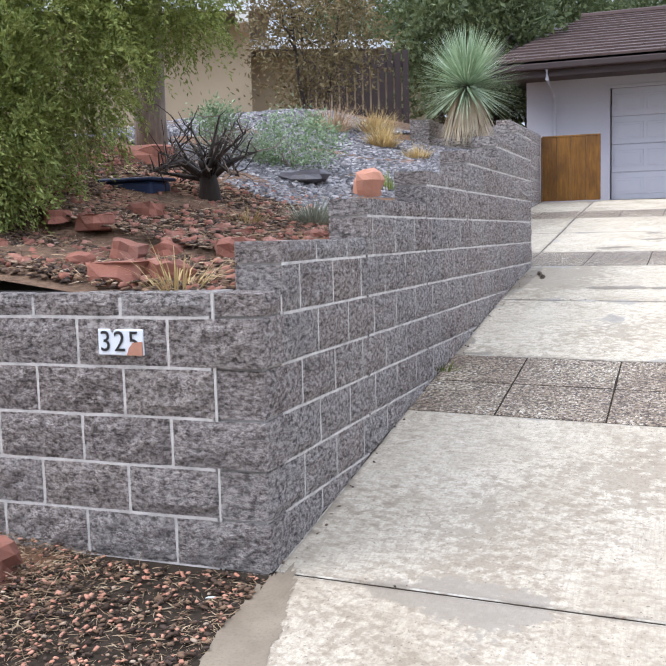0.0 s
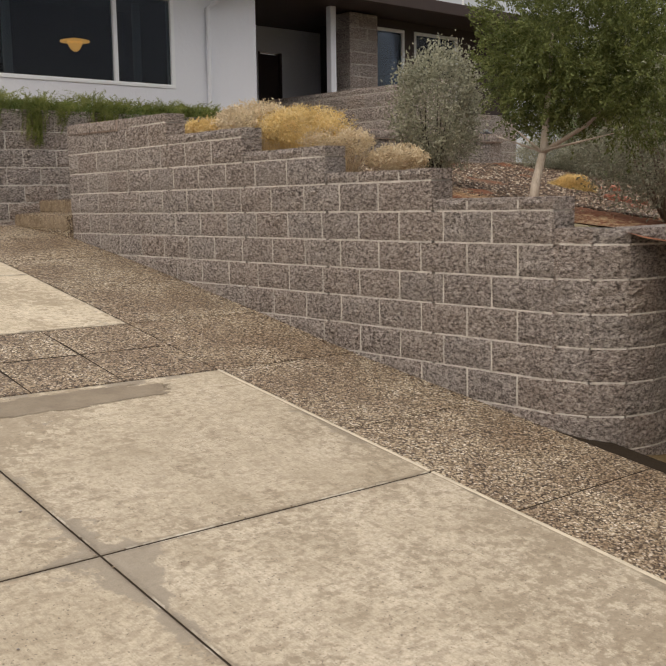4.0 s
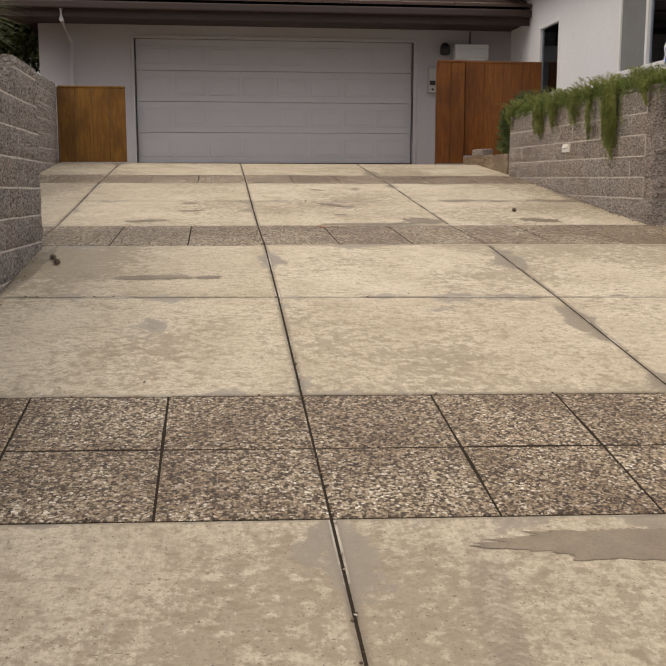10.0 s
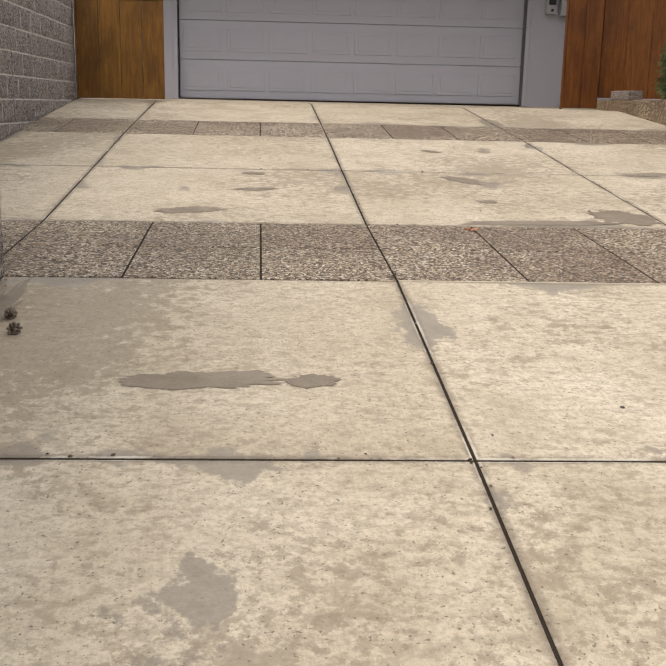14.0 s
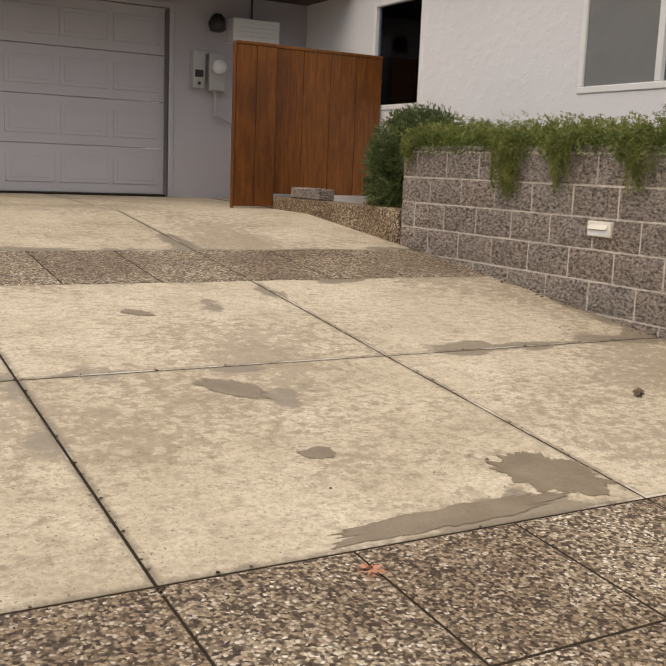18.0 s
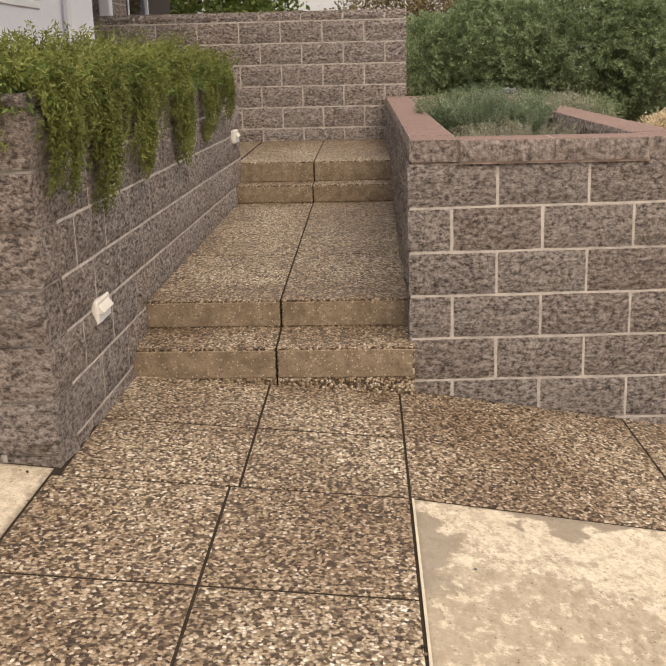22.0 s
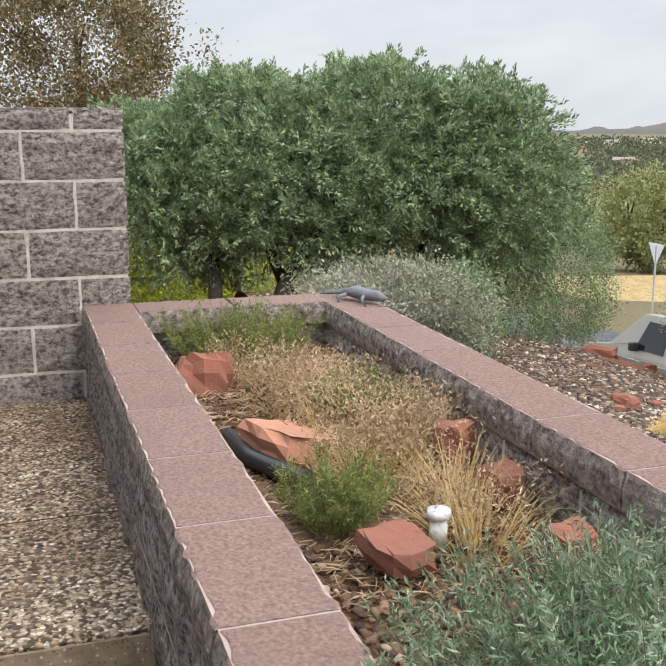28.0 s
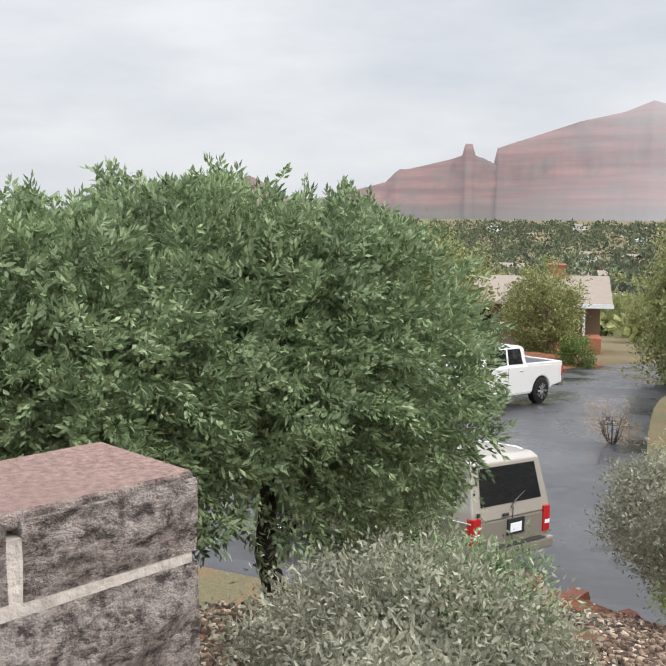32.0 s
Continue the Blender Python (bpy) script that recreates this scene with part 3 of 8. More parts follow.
M = {
    "concrete": concrete_mat(),
    "aggregate": aggregate_mat(),
    "block": block_mat("split_face_block", (0.15, 0.128, 0.118), (0.43, 0.375, 0.35), (0.76, 0.69, 0.65), (0.92, 0.8, 0.73)),
    "mortar": plain_mat("mortar", (0.59, 0.545, 0.505), 0.95, 0.2, 0, 14, 0.9, 0.7, 0.008),
    "coping": coping_mat(),
    "copingjoint": plain_mat("pinkish_mortar", (0.46, 0.36, 0.32), 0.95, 0.2, 0, 22, 0.7, 0.6, 0.006),
    "joint": plain_mat("dark_joint", (0.04, 0.03, 0.022), 1.0, 0.1, 0, 20, 0.4, 0.6, 0.01),
    "edge": plain_mat("pale_slab_edge", (0.6, 0.53, 0.42), 0.9, 0.2, 0, 9, 0.5, 0.4, 0.004),
    "stucco": stucco_mat("painted_stucco", (0.74, 0.765, 0.83), (0.64, 0.665, 0.73)),
    "mauve": stucco_mat("mauve_grey_stucco", (0.47, 0.46, 0.51), (0.4, 0.39, 0.44)),
    "door": plain_mat("painted_steel_door", (0.48, 0.475, 0.53), 0.5, 0.4, 0, 1.5, 0.12, 0.1, 0.001, 40),
    "wood": wood_mat("stained_cedar", (0.115, 0.034, 0.007), (0.29, 0.1, 0.018), (6, 6, 0.55), 0.42),
    "goldwood": wood_mat("golden_stained_cedar", (0.14, 0.058, 0.01), (0.31, 0.145, 0.024), (6, 6, 0.55), 0.42),
    "riser": riser_mat(),
    "tile": plain_mat("brown_roof_tile", (0.085, 0.052, 0.045), 0.75, 0.35, 0, 3, 0.5, 0.4, 0.006),
    "fascia": plain_mat("dark_brown_fascia", (0.05, 0.032, 0.03), 0.6, 0.4, 0, 3, 0.3, 0.1),
    "white": plain_mat("white_vinyl", (0.79, 0.82, 0.86), 0.4, 0.4, 0, 3, 0.08, 0.0),
    "fixture": plain_mat("cream_fixture", (0.78, 0.75, 0.69), 0.5, 0.4, 0, 12, 0.3, 0.1),
    "meter": plain_mat("grey_meter_enamel", (0.45, 0.45, 0.46), 0.45, 0.5, 0, 9, 0.2, 0.05),
    "black": plain_mat("black_metal", (0.02, 0.02, 0.022), 0.4, 0.5, 0, 9, 0.2, 0.05),
    # near-black colour stands in for the dimness of unlit rooms
    "dark": plain_mat("room_wall_painted_dim", (0.035, 0.03, 0.028), 0.9, 0.2, 0, 2, 0.2, 0.0),
    "curtain": plain_mat("grey_blind", (0.3, 0.31, 0.32), 0.8, 0.3, 0, 2, 0.2, 0.0),
    "glass": glass_mat("window_glass", (0.5, 0.55, 0.58), 1.4),
    "screen": plain_mat("insect_screen", (0.2, 0.21, 0.22), 0.85, 0.2, 0, 5, 0.2, 0.3, 0.001, 400),
    "blue": plain_mat("blue_enamel", (0.02, 0.06, 0.5), 0.35, 0.5, 0, 9, 0.1, 0.0),
    "redsoil": soil_mat("red_soil", (0.16, 0.065, 0.038), (0.29, 0.12, 0.068), (0.13, 0.085, 0.06)),
    "mulch": soil_mat("brown_mulch", (0.1, 0.062, 0.042), (0.22, 0.135, 0.085), (0.32, 0.145, 0.075)),
    "scrub": soil_mat("scrub_ground", (0.12, 0.105, 0.06), (0.2, 0.17, 0.1), (0.24, 0.14, 0.08)),
    "gravel": stone_mat("river_gravel", [(0.0, (0.028, 0.02, 0.016)), (0.4, (0.09, 0.058, 0.042)), (0.7, (0.19, 0.125, 0.088)), (0.9, (0.36, 0.265, 0.19)), (1.0, (0.68, 0.6, 0.5))], 12),
    "chips": stone_mat("bark_chips", [(0.0, (0.035, 0.02, 0.014)), (0.45, (0.1, 0.058, 0.036)), (0.8, (0.2, 0.115, 0.068)), (0.95, (0.33, 0.2, 0.12)), (1.0, (0.5, 0.38, 0.28))], 14),
    "darkgravel": stone_mat("grey_gravel", [(0.0, (0.06, 0.06, 0.065)), (0.4, (0.16, 0.15, 0.16)), (0.8, (0.3, 0.28, 0.28)), (1.0, (0.5, 0.46, 0.44))], 12),
    "redrock": stone_mat("red_sandstone", [(0.0, (0.2, 0.075, 0.052)), (0.6, (0.33, 0.13, 0.088)), (1.0, (0.44, 0.22, 0.16))], 5, 0.9),
    "orange": stone_mat("orange_sandstone", [(0.0, (0.5, 0.22, 0.14)), (1.0, (0.6, 0.3, 0.2))], 3, 0.5),
    "bark": wood_mat("shaggy_bark", (0.16, 0.12, 0.095), (0.34, 0.28, 0.23), (7, 7, 0.8), 0.95),
    "palebark": wood_mat("pale_bark", (0.4, 0.34, 0.28), (0.6, 0.54, 0.47), (7, 7, 1.2), 0.9),
    "darkbark": wood_mat("dark_wet_bark", (0.035, 0.026, 0.022), (0.09, 0.07, 0.06), (7, 7, 0.8), 0.9),
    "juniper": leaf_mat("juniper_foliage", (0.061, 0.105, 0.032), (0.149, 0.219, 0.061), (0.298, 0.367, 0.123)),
    "bluegreen": leaf_mat("grey_green_foliage", (0.095, 0.142, 0.07), (0.27, 0.365, 0.19), (0.54, 0.64, 0.4)),
    "darkgreen": leaf_mat("dull_green_leaf", (0.05, 0.068, 0.028), (0.12, 0.15, 0.06), (0.24, 0.27, 0.12)),
    "sage": leaf_mat("sage_foliage", (0.19, 0.19, 0.14), (0.37, 0.37, 0.275), (0.6, 0.6, 0.48)),
    "rosemary": leaf_mat("rosemary_foliage", (0.085, 0.112, 0.03), (0.24, 0.28, 0.08), (0.44, 0.46, 0.17)),
    "rosemarydark": leaf_mat("dense_rosemary", (0.05, 0.075, 0.028), (0.13, 0.175, 0.07), (0.3, 0.35, 0.16)),
    "lavender": leaf_mat("lavender_foliage", (0.06, 0.105, 0.055), (0.2, 0.3, 0.17), (0.6, 0.68, 0.52)),
    "lime": leaf_mat("bright_ground_leaf", (0.156, 0.208, 0.026), (0.364, 0.39, 0.039), (0.52, 0.494, 0.078)),
    "straw": leaf_mat("dry_straw", (0.36, 0.24, 0.108), (0.6, 0.432, 0.192), (0.792, 0.624, 0.324)),
    "palebrush": leaf_mat("pale_dry_brush", (0.55, 0.43, 0.29), (0.74, 0.61, 0.43), (0.86, 0.77, 0.6)),
    "gold": leaf_mat("golden_dry_grass", (0.62, 0.43, 0.17), (0.8, 0.6, 0.29), (0.88, 0.74, 0.46)),
    "yellowjuniper": leaf_mat("yellow_green_juniper", (0.103, 0.138, 0.029), (0.276, 0.316, 0.081), (0.483, 0.506, 0.172)),
    "junipergreen": leaf_mat("young_juniper_foliage", (0.055, 0.078, 0.025), (0.15, 0.185, 0.06), (0.32, 0.36, 0.14)),
    "brightjuniper": leaf_mat("bright_green_juniper", (0.13, 0.165, 0.05), (0.35, 0.41, 0.135), (0.64, 0.68, 0.3)),
    "olive": leaf_mat("olive_juniper", (0.134, 0.154, 0.054), (0.306, 0.324, 0.134), (0.54, 0.54, 0.252)),
    "damp": damp_mat(),
    "navy": plain_mat("navy_plastic", (0.02, 0.035, 0.09), 0.45, 0.4, 0, 9, 0.2, 0.05),
    "brownseed": leaf_mat("brown_dry_stalks", (0.291, 0.187, 0.114), (0.562, 0.395, 0.25), (0.9, 0.707, 0.478)),
    "yucca": leaf_mat("yucca_blade", (0.22, 0.3, 0.18), (0.44, 0.55, 0.36), (0.74, 0.8, 0.58), 0.5, 0.1),
    "autumn": leaf_mat("yellow_green_leaf", (0.203, 0.189, 0.0405), (0.486, 0.419, 0.0945), (0.75, 0.608, 0.176)),
    "ochre": leaf_mat("ochre_leaf", (0.338, 0.195, 0.039), (0.585, 0.377, 0.078), (0.78, 0.546, 0.156)),
    "pine": leaf_mat("dark_pine_needles", (0.034, 0.051, 0.027), (0.085, 0.111, 0.056), (0.17, 0.204, 0.102)),
    "brownleaf": leaf_mat("rusty_leaf", (0.085, 0.07, 0.034), (0.22, 0.17, 0.08), (0.44, 0.33, 0.17)),
    "asphalt": asphalt_mat(),
    "carwhite": plain_mat("white_car_paint", (0.8, 0.81, 0.82), 0.18, 0.6, 0, 2, 0.04, 0.0),
    "vanpaint": plain_mat("silver_beige_paint", (0.4, 0.37, 0.33), 0.25, 0.6, 0.25, 2, 0.08, 0.0),
    "vanlow": plain_mat("darker_beige_paint", (0.25, 0.225, 0.19), 0.3, 0.6, 0.25, 2, 0.08, 0.0),
    "carglass": plain_mat("tinted_car_glass", (0.012, 0.014, 0.018), 0.04, 0.7, 0, 2, 0.1, 0.0),
    "rubber": plain_mat("tyre_rubber", (0.018, 0.018, 0.018), 0.8, 0.3, 0, 9, 0.3, 0.2),
    "chrome": plain_mat("chrome", (0.6, 0.6, 0.6), 0.15, 0.6, 1.0, 3, 0.1, 0.0),
    "redlens": plain_mat("red_tail_lens", (0.45, 0.01, 0.012), 0.2, 0.6, 0, 3, 0.1, 0.0),
    "beige": plain_mat("beige_stucco", (0.5, 0.4, 0.27), 0.9, 0.2, 0, 2, 0.2, 0.4, 0.003),
    "greyroof": plain_mat("weathered_shingle", (0.3, 0.25, 0.21), 0.9, 0.2, 0, 3, 0.3, 0.4, 0.01),
    "brick": plain_mat("red_brick", (0.4, 0.16, 0.1), 0.9, 0.2, 0, 9, 0.3, 0.4, 0.01),
    "lizard": plain_mat("grey_cast_stone", (0.2, 0.21, 0.23), 0.75, 0.3, 0, 14, 0.6, 0.6, 0.006),
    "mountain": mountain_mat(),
    # last colour and strength are haze added to the leaves as emission
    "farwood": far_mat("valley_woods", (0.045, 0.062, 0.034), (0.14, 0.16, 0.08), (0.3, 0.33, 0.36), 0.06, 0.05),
    "shade": plain_mat("pale_lampshade", (0.75, 0.82, 0.8), 0.8, 0.2, 0, 5, 0.1, 0.0),
}
glow = Nodes("warm_lamp_glass")
glow.bsdf.inputs["Emission Color"].default_value = (1.0, 0.5, 0.14, 1)
glow.bsdf.inputs["Emission Strength"].default_value = 1.2
M["glow"] = glow.done((0.9, 0.6, 0.3), 0.4)


# ---- building helpers ----
def thing(name, label="", category="", group="", kind="", at=(0, 0, 0), rz=0.0):
    """An Empty that carries the parts of one thing."""
    ob = new(name)
    ob.empty_display_size = 0.1
    ob.matrix_world = pose(*at, 0, 0, rz)
    return tagged(ob, label, category, group, kind)


def mesh_of(bm, name, smooth=False):
    me = bpy.data.meshes.new(name)
    bm.normal_update()
    bm.to_mesh(me)
    bm.free()
    if smooth:
        me.shade_smooth()
    return me


def part(name, bm, mat, parent=None, label="", smooth=False, at=None):
    """One mesh object, under a thing or a part where one is given."""
    me = bm if isinstance(bm, bpy.types.Mesh) else mesh_of(bm, name, smooth)
    if mat is not None and not me.materials:
        me.materials.append(M[mat])
    ob = new(name, me)
    if parent is not None:
        ob.parent = parent
    if at is not None:
        ob.matrix_basis = at
    if label:
        tagged(ob, label)
    return ob


def cuboid(lo, hi, bevel=0.0, segments=1):
    """A box between two corners, with rounded edges."""
    bm = bmesh.new()
    bmesh.ops.create_cube(bm, size=1.0)
    lo, hi = Vector(lo), Vector(hi)
    for v in bm.verts:
        v.co = Vector([lo[k] + (v.co[k] + 0.5) * (hi[k] - lo[k]) for k in range(3)])
    if bevel:
        bmesh.ops.bevel(bm, geom=bm.edges[:], offset=bevel, segments=segments, affect="EDGES", profile=0.5)
    return bm


def tube(points, radii, sides=7):
    """A tapered limb along a line of points."""
    bm = bmesh.new()
    rings = []
    for k, p in enumerate(points):
        p = Vector(p)
        way = (Vector(points[min(k + 1, len(points) - 1)]) - Vector(points[max(k - 1, 0)])).normalized()
        side = way.orthogonal().normalized()
        up = way.cross(side)
        rings.append([bm.verts.new(p + radii[k] * (math.cos(q) * side + math.sin(q) * up)) for q in [2 * math.pi * j / sides for j in range(sides)]])
    for r, s in zip(rings, rings[1:]):
        for j in range(sides):
            bm.faces.new((r[j], r[(j + 1) % sides], s[(j + 1) % sides], s[j]))
    bm.faces.new(rings[0][::-1])
    bm.faces.new(rings[-1])
    return bm


def prism(outline, lo, hi, axis=2, bevel=0.0):
    """An outline of 2D points drawn out along an axis."""
    bm = bmesh.new()
    put = {0: lambda p, h: (h, p[0], p[1]), 1: lambda p, h: (p[0], h, p[1]), 2: lambda p, h: (p[0], p[1], h)}[axis]
    a = [bm.verts.new(put(p, lo)) for p in outline]
    b = [bm.verts.new(put(p, hi)) for p in outline]
    n = len(outline)
    bm.faces.new(a[::-1])
    bm.faces.new(b)
    for k in range(n):
        bm.faces.new((a[k], a[(k + 1) % n], b[(k + 1) % n], b[k]))
    bmesh.ops.recalc_face_normals(bm, faces=bm.faces[:])
    if bevel:
        bmesh.ops.bevel(bm, geom=bm.edges[:], offset=bevel, segments=2, affect="EDGES", profile=0.5)
    return bm


def raw_mesh(name, verts, faces):
    """A mesh from numpy arrays: verts (n, 3), faces (m, 3 or 4)."""
    me = bpy.data.meshes.new(name)
    verts, faces = np.asarray(verts, np.float32), np.asarray(faces, np.int32)
    k = faces.shape[1]
    me.vertices.add(len(verts))
    me.vertices.foreach_set("co", verts.ravel())
    me.loops.add(faces.size)
    me.loops.foreach_set("vertex_index", faces.ravel())
    me.polygons.add(len(faces))
    me.polygons.foreach_set("loop_start", np.arange(0, faces.size, k, dtype=np.int32))
    me.update(calc_edges=True)
    me.validate()
    return me


def unit(v):
    return v / np.maximum(np.linalg.norm(v, axis=-1, keepdims=True), 1e-9)


def leaves_mesh(name, at, way, length, width, rng, fold=0.25):
    """Small pointed leaves: a bent diamond at each place."""
    n = len(at)
    length, width = np.broadcast_to(length, n)[:, None], np.broadcast_to(width, n)[:, None]
    side = unit(np.cross(way, rng.normal(size=(n, 3))))
    nrm = np.cross(side, way)
    mid = at + way * length * 0.45 + nrm * length * fold * 0.4
    v = np.stack([at, mid + side * width / 2, at + way * length, mid - side * width / 2], 1).reshape(-1, 3)
    return raw_mesh(name, v, np.arange(4 * n).reshape(-1, 4))


def crown_points(rng, center, radii, clumps, per, spread, lumps=0.22, shell=0.55, flat=None):
    """Places and outward ways of leaves on an uneven, clumped crown."""
    d = unit(rng.normal(size=(clumps, 3)))
    ph = rng.uniform(0, 6.28, (6, 3))
    bump = sum(np.sin(d @ (np.array([np.cos(p), np.sin(p), np.cos(p * 1.7)]) * (2.2 + k))[:, 0] * 2 + p[0]) for k, p in enumerate(ph)) / 6
    r = (shell + (1 - shell) * rng.random(clumps) ** 0.5) * (1 + lumps * bump)
    c = d * r[:, None] * np.array(radii)
    if flat is not None:
        c[:, 2] = np.maximum(c[:, 2], flat)
    at = np.repeat(c, per, 0) + rng.normal(size=(clumps * per, 3)) * spread
    out = unit(np.repeat(d, per, 0) * 0.45 + rng.normal(size=(clumps * per, 3)) * 0.8 + np.array([0, 0, 0.3]))
    return at + np.array(center), out


def shrub_parts(parent, rng, center, radii, clumps, per, leaf, mat, spread=0.08, lumps=0.22, shell=0.55, name="crown", flat=None, label=""):
    at, way = crown_points(rng, center, radii, clumps, per, spread, lumps, shell, flat)
    n = len(at)
    return part(name, leaves_mesh(name, at, way, leaf[0] * rng.uniform(0.6, 1.3, n), leaf[1] * rng.uniform(0.7, 1.2, n), rng), mat, parent, label)


def spray_crown(parent, rng, center, radii, n, length, pairs, leaf, mat, lump=0.16, up=0.25, droop=0.25, name="crown", low=-1.0, fill=0.25):
    """A crown of feathery sprays set on a lumpy shell, with thinner growth inside."""
    d = unit(rng.normal(size=(n, 3)))
    d[:, 2] = np.where(d[:, 2] < low, -d[:, 2], d[:, 2])
    off = Vector(rng.uniform(-40, 40, 3))
    lumps = np.array([noise.noise(Vector(v) * 2.4 + off) * 0.9 + noise.noise(Vector(v) * 6.0 + off) for v in d]) * lump
    inside = rng.random(n) < fill
    r = (1 + lumps) * np.where(inside, rng.uniform(0.45, 0.85, n), rng.uniform(0.9, 1.03, n))
    axis = unit(d * np.array(radii) / max(radii) + rng.normal(size=(n, 3)) * 0.38 + np.array([0, 0, up]))
    ln = length * rng.uniform(0.6, 1.25, n)
    root = np.array(center) + d * np.array(radii) * r[:, None] - axis * (ln * 0.75)[:, None]
    side = unit(np.cross(axis, rng.normal(size=(n, 3))))
    flat = np.cross(side, axis)
    P, W = [], []
    for k in range(pairs):
        f = (k + 0.4) / pairs
        p = root + axis * (ln * f)[:, None] - np.array([0, 0, 1.0]) * (ln * droop * f * f)[:, None]
        for sg in (1, -1):
            P.append(p + rng.normal(size=(n, 3)) * length * 0.035 + side * sg * (ln * 0.1 * (1 - f))[:, None])
            W.append(unit(axis * (0.55 + 0.6 * f) + side * sg * (0.95 - 0.6 * f) + flat * rng.normal(size=(n, 1)) * 0.35 + rng.normal(size=(n, 3)) * 0.15))
    m = n * pairs * 2
    return part(name, leaves_mesh(name, np.concatenate(P), np.concatenate(W), leaf[0] * rng.uniform(0.7, 1.25, m), leaf[1] * rng.uniform(0.8, 1.2, m), rng), mat, parent)


def limb_set(parent, rng, base, crown, radii, count, r0, mat, name="branch", spread=0.6):
    """Bare limbs that fan out from the base into a crown."""
    made = []
    for k in range(count):
        d = unit(np.append(rng.normal(size=2), 0))
        tip = np.array(crown) + d * np.array(radii) * spread * rng.uniform(0.4, 1) + np.array([0, 0, rng.uniform(-0.2, 0.5) * radii[2]])
        mid = np.array(base) * 0.45 + tip * 0.55 + rng.normal(size=3) * 0.06 * radii[0] - np.array([0, 0, 0.1 * radii[2]])
        b = np.array(base) + d * r0 * 0.6
        made.append(part(name, tube([b, b * 0.6 + mid * 0.4, mid, tip], [r0, r0 * 0.75, r0 * 0.5, r0 * 0.15], 6), mat, parent, smooth=True))
    return made


def blades_mesh(name, base, way, length, width, droop, rng):
    """Grass or yucca blades of three joints that bend over."""
    n = len(base)
    length, width, droop = (np.broadcast_to(v, n)[:, None] for v in (length, width, droop))
    side = unit(np.cross(way, np.array([0, 0, 1.0])) + 1e-4)
    down = np.array([0, 0, -1.0])
    p1 = base + way * length * 0.5 + down * droop * length * 0.12
    p2 = base + way * length + down * droop * length * 0.5
    w = width / 2
    v = np.stack([base - side * w, base + side * w, p1 + side * w * 0.85, p1 - side * w * 0.85, p2 + side * w * 0.15, p2 - side * w * 0.15], 1).reshape(-1, 3)
    q = np.arange(n)[:, None] * 6
    return raw_mesh(name, v, np.concatenate([q + np.array([0, 1, 2, 3]), q + np.array([3, 2, 4, 5])]))


def tuft_mesh(name, rng, count, radius, height, width, spread=0.5, droop=0.5):
    ang, rad = rng.uniform(0, 6.283, count), radius * rng.random(count) ** 0.5
    base = np.stack([np.cos(ang) * rad, np.sin(ang) * rad, np.zeros(count)], 1)
    lean = np.stack([np.cos(ang), np.sin(ang), np.zeros(count)], 1) * (rad / radius)[:, None] * spread + rng.normal(size=(count, 3)) * 0.18
    way = unit(lean + np.array([0, 0, 1.0]))
    return blades_mesh(name, base, way, height * rng.uniform(0.55, 1.1, count), width, droop * rng.uniform(0.3, 1.3, count), rng)


STONE_V = np.array([(-1, -1, -1), (1, -1, -1), (1, 1, -1), (-1, 1, -1), (-1, -1, 1), (1, -1, 1), (1, 1, 1), (-1, 1, 1)], float) * 0.5
STONE_F = np.array([(0, 3, 2, 1), (4, 5, 6, 7), (0, 1, 5, 4), (1, 2, 6, 5), (2, 3, 7, 6), (3, 0, 4, 7)])


def stones_mesh(name, rng, at, size, flat=0.6):
    """Many small angular stones in one mesh."""
    n = len(at)
    v = STONE_V[None] * (1 + rng.normal(size=(n, 8, 3)) * 0.22)
    top = v[:, 4:, :2] * 0.72
    v[:, 4:, :2] = top
    v *= (size * rng.uniform(0.55, 1.35, n))[:, None, None] * np.array([1.15, 0.85, flat])
    q = rng.uniform(0, 6.283, n)
    c, s = np.cos(q)[:, None], np.sin(q)[:, None]
    v = np.stack([v[..., 0] * c - v[..., 1] * s, v[..., 0] * s + v[..., 1] * c, v[..., 2] + v[..., 0] * rng.normal(size=(n, 1)) * 0.25], -1)
    v += np.asarray(at)[:, None]
    f = STONE_F[None] + np.arange(n)[:, None, None] * 8
    return raw_mesh(name, v.reshape(-1, 3), f.reshape(-1, 4))


def rock_bm(rng, size, rough=0.22, cuts=2, flat=0.0):
    """One broken sandstone rock, its base near z = 0."""
    bm = bmesh.new()
    bmesh.ops.create_cube(bm, size=1.0)
    bmesh.ops.subdivide_edges(bm, edges=bm.edges[:], cuts=cuts, use_grid_fill=True)
    off = Vector(rng.uniform(-50, 50, 3))
    for v in bm.verts:
        d = v.co.normalized()
        v.co = v.co.lerp(d * 0.62, 0.42) + d * rough * (noise.noise(d * 1.7 + off) + 0.4 * noise.noise(d * 5 + off))
        if flat and v.co.z > flat:
            v.co.z = flat + (v.co.z - flat) * 0.15
    low = min(v.co.z for v in bm.verts)
    for v in bm.verts:
        v.co = Vector((v.co.x * size[0], v.co.y * size[1], (v.co.z - low) * size[2]))
    return bm

# ---- plan: x across the drive, y up the drive, z up ----
GY = [-60, -30, -16, -12, -8, -5, -1.87, 0, 1.13, 2.78, 4.39, 5.64, 7.33, 8.92, 9.9, 11.7, 14.4, 40]
GZ = [-7.5, -3.6, -2.0, -1.62, -1.15, -0.74, -0.278, 0, 0.167, 0.41, 0.619, 0.706, 0.889, 1.07, 1.17, 1.35, 1.385, 1.385]


def gz(x, y):
    """Height of the paved surface."""
